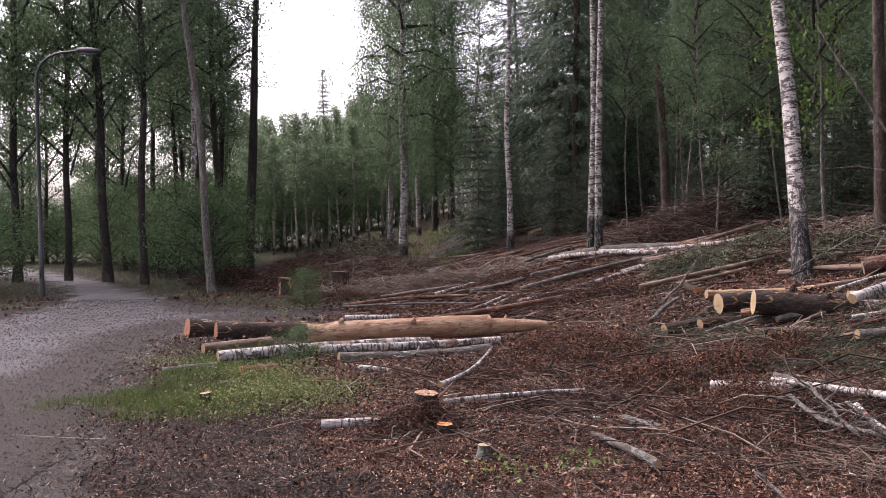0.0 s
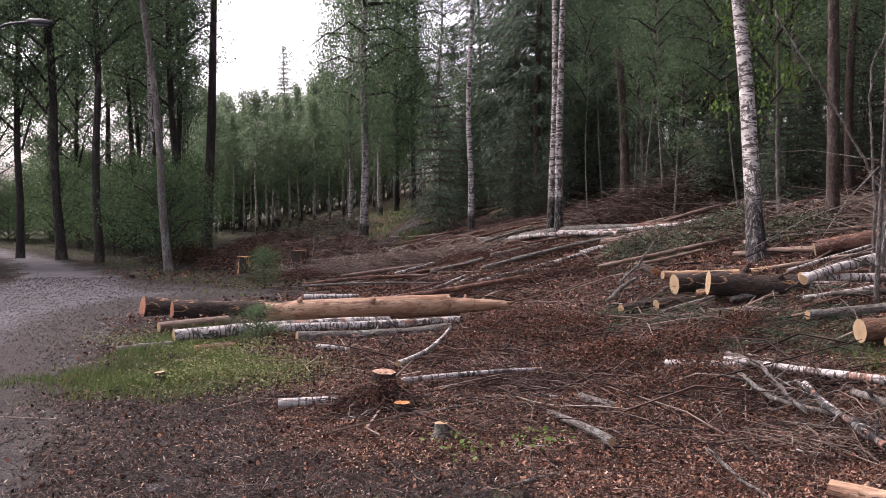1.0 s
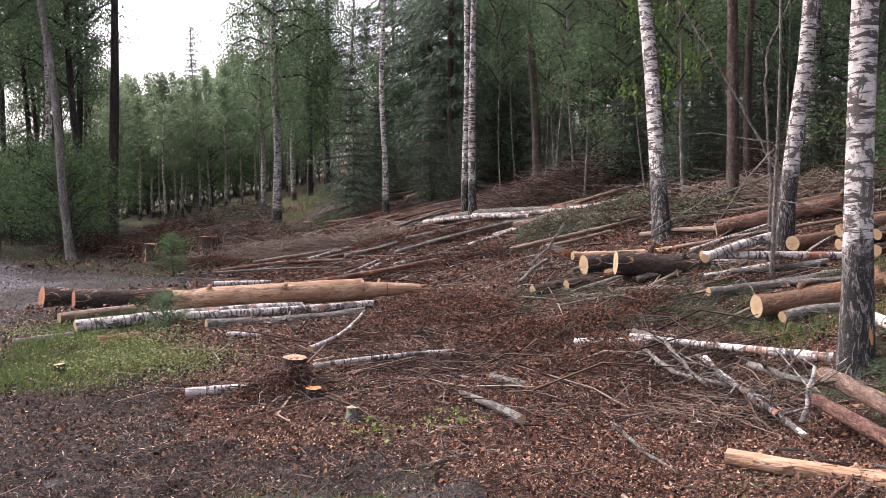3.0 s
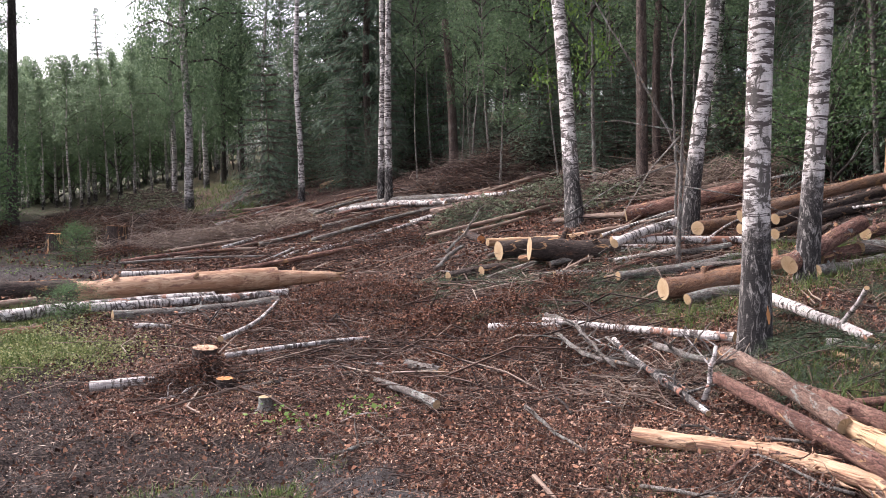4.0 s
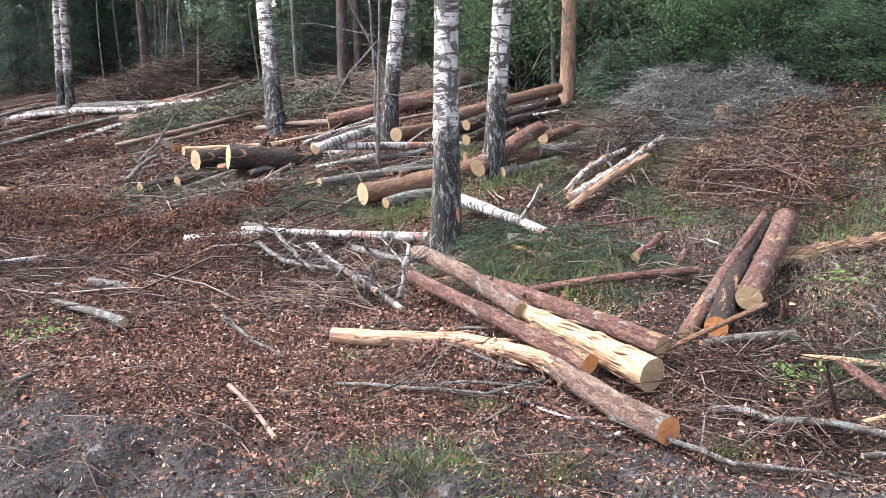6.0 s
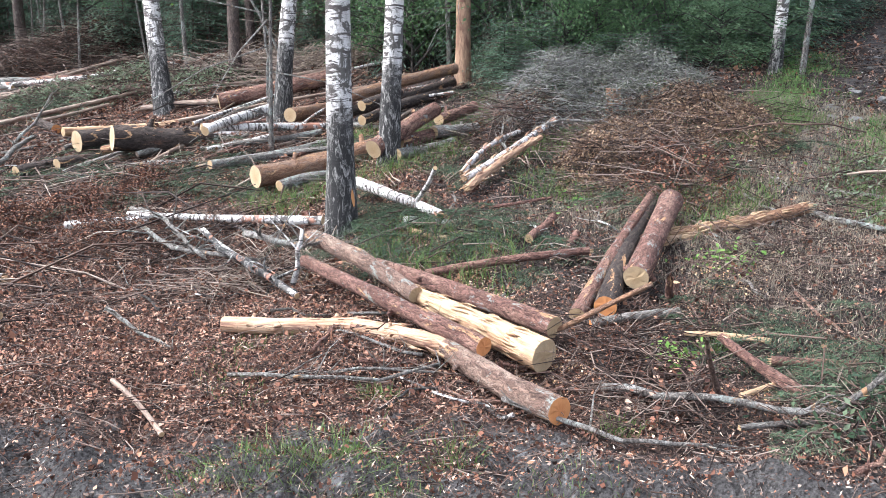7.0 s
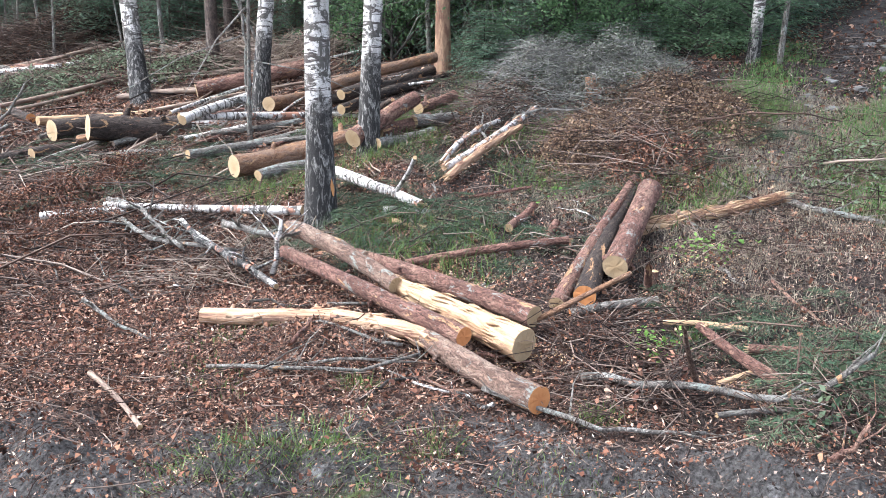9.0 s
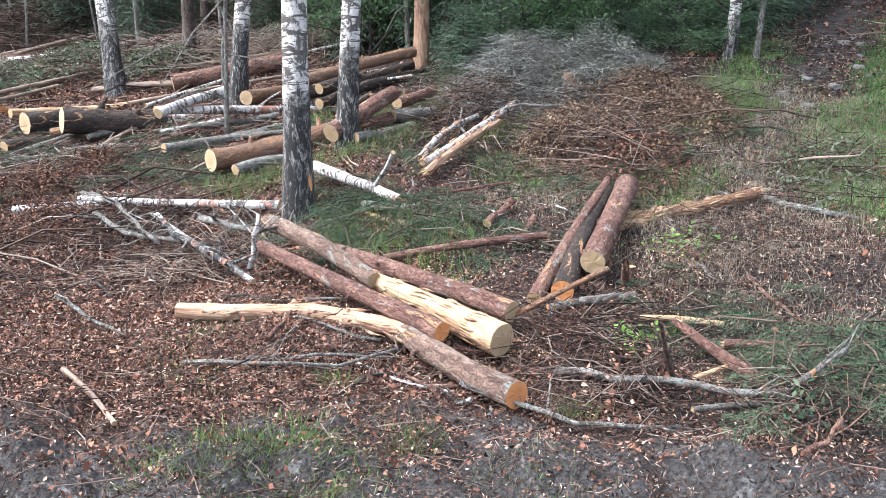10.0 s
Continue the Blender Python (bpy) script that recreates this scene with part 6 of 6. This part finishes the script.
plants("ground_plants", [(-2.20, 8.30, 0.30), (-1.74, 7.98, 0.35), (-1.40, 8.24, 0.30), (-1.78, 7.25, 0.30), (-1.82, 9.24, 0.30), (-1.11, 8.21, 0.25), (-3.25, 10.15, 0.30), (-1.37, 7.45, 0.30), (-2.00, 8.91, 0.30)], 900, 0.012, MOSS, "yellow-green low plants in the grass", "ground plants", 0.13)
plants("leafy_weeds", [(-2.77, 15.27, 0.25), (-1.81, 10.70, 0.20), (-1.55, 9.99, 0.15), (-2.83, 16.89, 0.30), (4.94, 2.69, 0.12), (4.80, 2.75, 0.10), (3.73, 2.28, 0.06), (0.88, 5.35, 0.12), (0.35, 5.24, 0.10), (3.79, 2.32, 0.08), (-3.64, 15.39, 0.20), (6.88, 3.92, 0.30), (6.67, 3.98, 0.30), (23.56, 52.97, 0.50), (-3.02, 20.93, 0.20), (8.86, 4.15, 0.40), (5.47, 4.32, 0.20)], 60, 0.018, LEAF_BRIGHT, "bright green weeds between the branches", "weeds", 0.12)


def tufts(name, places, n, height, material, label):
    """Tufts of grass round places (x, y, spread)."""
    out = []
    for x, y, sp in places:
        q = nr.normal(size=(n, 2)) * sp
        c = np.stack([x + q[:, 0], y + q[:, 1], relief(x + q[:, 0], y + q[:, 1]) - 0.005], 1)
        h, az = height * nr.uniform(0.3, 1.2, n), nr.uniform(0, 6.283, n)
        sd = np.stack([np.cos(az), np.sin(az), 0 * az], 1) * 0.0025
        ln = np.concatenate([q * 0.35 + nr.normal(size=(n, 2)) * (h * 0.35)[:, None], h[:, None]], 1)
        out.append(np.stack([c - sd, c + ln * 0.55 - sd * 0.8, c + ln, c + ln * 0.55 + sd * 0.8], 1))
    return stuff(name, quad_mesh(name, np.concatenate(out), material), label, "grass")


tufts("grass_tufts", [(0.25, 4.13, 0.06), (0.29, 4.03, 0.05), (-0.36, 4.15, 0.09), (-0.11, 4.04, 0.10), (0.04, 4.08, 0.06), (1.79, 2.62, 0.12), (1.93, 2.59, 0.10), (1.65, 2.62, 0.12), (1.47, 2.67, 0.10), (2.32, 2.34, 0.06), (3.02, 2.07, 0.05), (0.26, 4.19, 0.06), (1.88, 2.64, 0.12), (2.48, 3.04, 0.05), (4.06, 2.28, 0.05), (6.74, 2.56, 0.20), (7.16, 2.63, 0.20), (6.53, 2.55, 0.20), (9.12, 4.15, 0.30), (9.43, 4.06, 0.30)], 150, 0.075, GRASS, "green grass tufts on the muddy edge")
plants("sawdust", [(5.65, 2.19, 0.18), (4.45, 2.50, 0.15), (4.34, 2.53, 0.12), (0.14, 5.81, 0.15), (0.36, 5.49, 0.15), (4.19, 6.24, 0.20)], 900, 0.006, LITTER, "red-brown sawdust beside the cut logs", "sawdust", 0.02)
plants("sawdust_pale", [(3.69, 3.72, 0.15), (3.09, 3.16, 0.12), (3.36, 2.69, 0.12), (4.70, 2.61, 0.12), (3.37, 4.75, 0.15), (3.77, 1.80, 0.10), (-0.12, 5.31, 0.20), (0.15, 6.12, 0.15)], 260, 0.008, CHIP, "pale splinters of fresh wood", "wood chips", 0.03)

# orange wound in the bark of the birch among the logs
wound = []
for k in range(7):
    z = 0.22 + 0.045 * k
    half = 0.30 * math.sin(math.pi * (k + 0.6) / 7.2)
    wound.append([(math.cos(a) * 0.105 * (1.14 - 0.03 * k), math.sin(a) * 0.105 * (1.14 - 0.03 * k), z) for a in [-1.16 + half * t for t in (-1, -0.4, 0.4, 1)]])
part("bark_wound", mesh_of("bark_wound", [v for row in wound for v in row], [(r * 4 + c, r * 4 + c + 1, r * 4 + c + 5, r * 4 + c + 4) for r in range(6) for c in range(3)], CUT_ORANGE), main_birch, "orange wound in the bark")


def heap(name, label, x, y, wx, wy, h, turn, twig_n, twig_len, twig_r, twig_mat, leaf_n, leaf, leaf_mat, tilt=0.8, category="brush heap"):
    """A heap of brushwood: a tangle of sticks, with leaves or needles on it."""
    c, s = math.cos(radians(turn)), math.sin(radians(turn))

    def lay(n, top):
        r, a = np.sqrt(nr.uniform(0, 1, n)) ** 1.1, nr.uniform(0, 6.283, n)
        u, v = r * np.cos(a), r * np.sin(a)
        px, py = x + c * u * wx - s * v * wy, y + s * u * wx + c * v * wy
        hh = h * (1 - r**2) * (0.55 + 0.9 * field(px, py, 0.35, 51)) * nr.uniform(0.25, 1, n) ** top
        return np.stack([px, py, relief(px, py) + 0.01 + hh], 1)

    ob = root(name, pose(x, y, float(land(x, y))), label, category, "brush heaps")
    here = Matrix.Translation((-x, -y, -float(land(x, y))))
    if twig_n:
        twig_n = int(twig_n * 1.5)
        a = lay(twig_n, 0.5)
        d = nr.normal(size=(twig_n, 3)) * np.array([1, 1, 0.16])
        d *= (twig_len * nr.uniform(0.3, 1.3, twig_n) / np.linalg.norm(d, axis=1))[:, None]
        b = a + d
        b[:, 2] = np.maximum(b[:, 2], relief(b[:, 0], b[:, 1]) + 0.01)
        m = (a + b) / 2 + nr.normal(size=(twig_n, 3)) * twig_len * 0.11
        tagged(part("brushwood", sticks("brushwood", a, m, b, 0.6 * twig_r * nr.uniform(0.4, 1.6, twig_n), twig_mat), ob, m=here), kind="stuff")
    if leaf_n:
        if leaf_mat in (BROWN_LEAF, TAN_LEAF, RUST_LEAF):
            leaf_n, leaf = int(leaf_n * 2.2), leaf * 0.62
        p = lay(leaf_n, 0.45) + nr.normal(size=(leaf_n, 3)) * 0.03
        p[:, 2] = np.maximum(p[:, 2], relief(p[:, 0], p[:, 1]) + 0.01)
        u, w = spread(nr, leaf_n, leaf, tilt)
        tagged(part("foliage", quad_mesh("foliage", chip_quads(nr, p, u, w * 1.3) if leaf_mat in (BROWN_LEAF, TAN_LEAF, RUST_LEAF, LITTER) else leaf_quads(p, u, w), leaf_mat), ob, m=here), kind="stuff")
    return ob


def fronds(name, label, x, y, w, count, length, h, material=NEEDLE_CUT):
    """Cut spruce boughs lying in a mat: each with rows of needle sprays."""
    quads, st = [], []
    for _ in range(count):
        a = np.array([x + nr.normal() * w * 0.5, y + nr.normal() * w * 0.4, 0])
        az, ln = nr.uniform(0, 6.283), length * nr.uniform(0.5, 1.2)
        d = np.array([math.cos(az), math.sin(az), 0.0])
        b = a + d * ln
        za, zb = float(relief(a[0], a[1])) + h * nr.uniform(0.1, 1), float(relief(b[0], b[1])) + 0.02
        a[2], b[2] = za, zb
        st.append((a, (a + b) / 2 + np.array([0, 0, 0.05]), b))
        n = int(620 * ln / 0.6)
        f = nr.uniform(0.03, 1, (n, 1))
        f = np.round(f * 18) / 18 + nr.normal(size=(n, 1)) * 0.006
        sgn = nr.choice([-1, 1], (n, 1))
        sd = np.cross(d, [0, 0, 1.0])
        side = d * 0.75 + sd * sgn * 0.8 + np.array([0, 0, -0.15])
        side /= np.linalg.norm(side, axis=1, keepdims=True)
        reach = (0.20 * (1.1 - f) + 0.03) * nr.uniform(0.05, 1, (n, 1))
        c = a + (b - a) * f + np.array([0, 0, 0.05]) * np.sin(f * 3.14) + side * reach + nr.normal(size=(n, 3)) * 0.006
        u = side + nr.normal(size=(n, 3)) * 0.55
        u /= np.linalg.norm(u, axis=1, keepdims=True)
        s = 0.0155 * nr.uniform(0.6, 1.3, (n, 1))
        wv = np.cross(u, np.array([0, 0, 1.0]) + nr.normal(size=(n, 3)) * 0.5)
        wv /= np.linalg.norm(wv, axis=1, keepdims=True)
        quads.append(leaf_quads(c, u * s, wv * s * 0.15))
    z = float(land(x, y))
    ob = root(name, pose(x, y, z), label, "spruce boughs", "cut boughs")
    here = Matrix.Translation((-x, -y, -z))
    tagged(part("needles", quad_mesh("needles", np.concatenate(quads), material), ob, m=here), kind="stuff")
    A, M, B2 = (np.array([t[k] for t in st]) for k in range(3))
    tagged(part("stalk", sticks("stalk", A, M, B2, np.full(len(st), 0.006), TWIG), ob, m=here), kind="stuff")
    return ob


heap("brush_heap", "mound of twigs and withered brown leaves", 1.51, 9.83, 1.0, 0.8, 0.25, 0, 350, 0.4, 0.005, TWIG, 4940, 0.022, BROWN_LEAF)
heap("brush_heap", "mound of twigs and withered brown leaves", 2.12, 8.12, 0.9, 0.6, 0.22, 0, 300, 0.4, 0.005, TWIG, 4940, 0.022, BROWN_LEAF)
heap("brush_heap", "dark tangle of twigs", 0.75, 8.91, 0.8, 0.6, 0.22, 0, 300, 0.4, 0.005, TWIG, 2660, 0.022, BROWN_LEAF)
heap("brush_heap", "dark twigs sprouting round the stump", -0.24, 6.42, 0.34, 0.22, 0.26, 0, 420, 0.24, 0.004, TWIG, 1500, 0.018, BROWN_LEAF)
heap("brush_heap", "dark tangle of twigs", 1.14, 7.37, 0.9, 0.4, 0.15, 0, 500, 0.35, 0.005, TWIG, 800, 0.02, BROWN_LEAF)
heap("brush_heap", "dark tangle of twigs", 2.28, 6.82, 0.9, 0.45, 0.16, 10, 250, 0.4, 0.005, TWIG, 2280, 0.02, BROWN_LEAF)
heap("brush_heap", "tangle of grey birch twigs", 3.03, 6.36, 0.7, 0.35, 0.1, 10, 320, 0.45, 0.005, TWIG, 500, 0.02, BROWN_LEAF)
heap("brush_heap", "tangle of grey birch twigs", 3.10, 5.37, 0.6, 0.3, 0.1, 10, 260, 0.45, 0.005, TWIG, 300, 0.02, BROWN_LEAF)
heap("brush_heap", "low brown leafy branches in the slash", 3.03, 8.18, 0.7, 0.4, 0.18, 10, 150, 0.4, 0.005, TWIG, 2850, 0.022, BROWN_LEAF)
heap("brush_heap", "brown leafy branches on the slope", 3.35, 8.51, 0.8, 0.35, 0.18, 10, 260, 0.4, 0.005, TWIG, 1500, 0.022, BROWN_LEAF)
for hx, hy in ((0.6, 22.5), (-1.6, 21.8), (1.9, 15.2), (0.8, 14.2), (2.7, 14.0), (1.2, 18.0), (3.0, 17.0), (-2.4, 18.6)):
    heap("brush_heap", "low brown brush on the cleared slope", hx, hy, 1.1, 0.6, 0.2, 10, 260, 0.5, 0.007, TWIG, 1500, 0.03, BROWN_LEAF)
for hx, hy in ((-4.2, 22.2), (-3.2, 24.0), (-1.7, 24.2), (-5.0, 26.8), (-3.8, 29.0), (-2.2, 28.2), (-6.2, 24.6), (-5.2, 31.5)):
    heap("brush_heap", "brown heap of brush and dry leaves by the road end", hx, hy, 1.3, 0.8, 0.45, 0, 300, 0.7, 0.01, TWIG_PALE if hx > -3.5 else TWIG, 2200, 0.045, RUST_LEAF)
heap("brush_heap", "wide heap of cut branches in the clearing", -2.54, 25.64, 2.2, 1.2, 0.4, 0, 900, 1.0, 0.012, TWIG, 1200, 0.035, BROWN_LEAF)
heap("brush_heap", "wide heap of cut branches in the clearing", -5.58, 36.46, 1.8, 1.0, 0.5, 0, 600, 0.9, 0.012, TWIG, 1500, 0.035, BROWN_LEAF)
heap("brush_heap", "heap of cut leafy branches in the clearing", -3.72, 37.79, 2.4, 1.5, 0.7, 0, 700, 0.9, 0.012, TWIG, 1800, 0.05, LEAF_GREY)
heap("brush_heap", "flat layer of pale cut branches", 0.48, 20.06, 1.8, 0.8, 0.25, 0, 500, 0.9, 0.011, TWIG_PALE, 300, 0.03, BROWN_LEAF)
heap("brush_heap", "flat layer of pale cut branches", -1.30, 20.04, 1.8, 0.8, 0.25, 0, 600, 0.9, 0.011, TWIG_PALE, 300, 0.03, BROWN_LEAF)
heap("brush_heap", "brush heap at the edge of the wood", 5.17, 34.99, 2.2, 1.0, 0.4, 0, 900, 1.0, 0.012, TWIG, 1500, 0.035, BROWN_LEAF)
heap("brush_heap", "brush heap at the edge of the wood", 5.91, 28.28, 2.2, 1.2, 0.5, 0, 500, 1.0, 0.012, TWIG, 1500, 0.04, NEEDLE_CUT)
heap("brush_heap", "brush on the upper slope", 5.42, 19.57, 1.8, 1.0, 0.4, 0, 500, 0.8, 0.01, TWIG, 900, 0.03, BROWN_LEAF)
heap("brush_heap", "brown brush heap on the upper slope", 6.83, 20.18, 2.4, 1.4, 0.5, 0, 1100, 1.1, 0.011, TWIG, 1500, 0.035, BROWN_LEAF)
heap("brush_heap", "brown brush heap on the upper slope", 6.98, 20.53, 2.0, 1.2, 0.8, 0, 900, 1.0, 0.011, TWIG, 1800, 0.035, BROWN_LEAF)
heap("brush_heap", "high heap of dead brushwood at the wood edge", 10.66, 15.86, 2.2, 1.2, 1.0, 0, 1200, 0.7, 0.008, TWIG, 2600, 0.04, TAN_LEAF)
heap("brush_heap", "layer of bleached branches", 7.71, 13.79, 1.6, 0.6, 0.25, 0, 300, 1.1, 0.011, TWIG_PALE, 0, 0.03, BROWN_LEAF)
heap("brush_heap", "layer of bleached branches", 8.10, 12.33, 1.6, 0.6, 0.25, 0, 300, 1.1, 0.011, TWIG_PALE, 0, 0.03, BROWN_LEAF)
heap("brush_heap", "cut branches with wilted green leaves", 4.27, 14.73, 1.0, 0.5, 0.4, 0, 200, 0.6, 0.008, TWIG, 1600, 0.03, LEAF_GREY)
heap("brush_heap", "cut branches with wilted green leaves", 5.52, 13.94, 1.2, 0.6, 0.5, 0, 300, 0.7, 0.008, TWIG, 2400, 0.03, LEAF_GREY)
heap("brush_heap", "cut branches with wilted green leaves", 6.35, 12.89, 1.0, 0.5, 0.4, 0, 250, 0.7, 0.008, TWIG, 1600, 0.03, LEAF_GREY)
heap("brush_heap", "big heap of grey bleached branches", 8.05, 6.85, 1.5, 0.9, 0.55, 30, 1900, 0.30, 0.005, TWIG_GREY, 6500, 0.015, LEAF_WILT)
heap("brush_heap", "heap of branches with wilted leaves", 8.50, 6.15, 1.5, 0.9, 0.5, 30, 1200, 0.3, 0.005, TWIG_GREY, 8000, 0.016, LEAF_WILT)
heap("brush_heap", "brown twigs beside the broken birch", 6.87, 6.55, 0.9, 0.6, 0.3, 30, 275, 0.7, 0.007, TWIG, 450, 0.02, BROWN_LEAF)
heap("brush_heap", "long heap of withered brown branches", 7.74, 4.78, 1.4, 0.6, 0.24, 60, 620, 0.5, 0.006, TWIG, 5000, 0.026, TAN_LEAF)
heap("brush_heap", "heap of withered brown branches", 6.72, 4.96, 1.2, 0.5, 0.2, 40, 520, 0.5, 0.006, TWIG, 4200, 0.024, TAN_LEAF)
heap("brush_heap", "heap of withered brown branches", 6.20, 4.03, 1.1, 0.5, 0.25, 40, 247, 0.6, 0.006, TWIG, 1800, 0.022, BROWN_LEAF)
heap("brush_heap", "heap of withered brown branches", 6.14, 4.76, 0.7, 0.4, 0.25, 40, 165, 0.5, 0.006, TWIG, 1800, 0.022, TAN_LEAF)
heap("brush_heap", "tangle of grey twigs under the birch log", 3.16, 5.48, 0.7, 0.3, 0.1, 20, 176, 0.45, 0.005, TWIG, 750, 0.02, BROWN_LEAF)
heap("brush_heap", "tangle of broken pale twigs", 3.09, 5.28, 0.7, 0.3, 0.15, 20, 220, 0.5, 0.005, TWIG_PALE, 300, 0.02, BROWN_LEAF)
heap("brush_heap", "twigs beside the front logs", 3.64, 2.58, 0.6, 0.25, 0.12, 20, 231, 0.4, 0.005, TWIG, 300, 0.02, BROWN_LEAF)
heap("brush_heap", "twigs and leaves beside the mud", 3.47, 2.12, 0.5, 0.25, 0.1, 20, 192, 0.4, 0.005, TWIG, 300, 0.018, LITTER)
heap("brush_heap", "dark twigs at the edge of the mud", 3.81, 1.45, 0.4, 0.3, 0.12, 20, 231, 0.35, 0.004, TWIG, 450, 0.02, NEEDLE_CUT)
heap("brush_heap", "thin dry branches on the grey soil", 5.07, 2.49, 0.9, 0.4, 0.1, 20, 192, 0.5, 0.004, TWIG, 0, 0.02, DRY)
heap("brush_heap", "thin branches beside the hill path", 6.70, 2.62, 0.8, 0.4, 0.15, 20, 137, 0.6, 0.005, TWIG, 450, 0.02, LEAF_GREY)
fronds("spruce_boughs", "cut green spruce boughs lying on the ground", 3.44, 8.96, 1.2, 30, 0.7, 0.12)
fronds("spruce_boughs", "cut green spruce boughs lying on the ground", 3.72, 7.98, 1.0, 26, 0.7, 0.12)
fronds("spruce_boughs", "cut green spruce boughs lying on the ground", 4.50, 14.24, 0.9, 24, 0.7, 0.4)
fronds("spruce_boughs", "cut green spruce boughs lying on the ground", 3.85, 13.73, 0.6, 14, 0.6, 0.3)
fronds("spruce_boughs", "cut green spruce boughs lying on the ground", 3.90, 7.50, 0.8, 18, 0.6, 0.12)
fronds("spruce_boughs", "cut green spruce boughs lying on the ground", 4.05, 4.87, 0.6, 30, 0.6, 0.2)
fronds("spruce_boughs", "cut green spruce boughs lying on the ground", 4.17, 4.50, 0.7, 17, 0.6, 0.15)
fronds("spruce_boughs", "cut green spruce boughs lying on the ground", 4.37, 5.50, 0.4, 16, 0.5, 0.25)
fronds("spruce_boughs", "cut green spruce boughs lying on the ground", 4.31, 4.11, 0.6, 9, 0.5, 0.1)
fronds("spruce_boughs", "cut green spruce boughs lying on the ground", 4.28, 1.46, 0.5, 18, 0.45, 0.2)
fronds("spruce_boughs", "cut green spruce boughs lying on the ground", 4.29, 1.62, 0.4, 14, 0.5, 0.15)
fronds("spruce_boughs", "cut green spruce boughs lying on the ground", 4.08, 2.36, 0.35, 8, 0.4, 0.1)
fronds("spruce_boughs", "cut green spruce boughs lying on the ground", 5.62, 3.94, 0.6, 16, 0.5, 0.15)
fronds("spruce_boughs", "cut green spruce boughs lying on the ground", 5.84, 5.31, 0.6, 14, 0.6, 0.1)
fronds("spruce_boughs", "cut green spruce boughs lying on the ground", 6.79, 3.92, 0.7, 20, 0.6, 0.15)
fronds("spruce_boughs", "cut green spruce boughs lying on the ground", 2.62, 9.90, 0.6, 14, 0.5, 0.1)
fronds("spruce_boughs", "cut green spruce boughs lying on the ground", 7.94, 7.60, 1.0, 16, 0.7, 0.2)
fronds("spruce_boughs", "cut green spruce boughs lying on the ground", 5.49, 5.93, 0.4, 10, 0.5, 0.1)
fronds("spruce_boughs", "cut green spruce boughs lying on the ground", 4.37, 3.68, 0.6, 8, 0.5, 0.08)
fronds("spruce_boughs", "cut green spruce boughs lying on the ground", 5.38, 7.33, 0.5, 10, 0.5, 0.1)
fronds("spruce_boughs", "cut green spruce boughs lying on the ground", 4.50, 7.23, 0.6, 12, 0.5, 0.1)
fronds("spruce_boughs", "cut green spruce boughs lying on the ground", 3.92, 1.26, 0.35, 14, 0.4, 0.2)
fronds("spruce_boughs", "cut green spruce boughs lying on the ground", 3.40, 10.05, 0.8, 20, 0.6, 0.1)
fronds("spruce_boughs", "cut green spruce boughs lying on the ground", 3.61, 8.49, 0.8, 20, 0.6, 0.12)
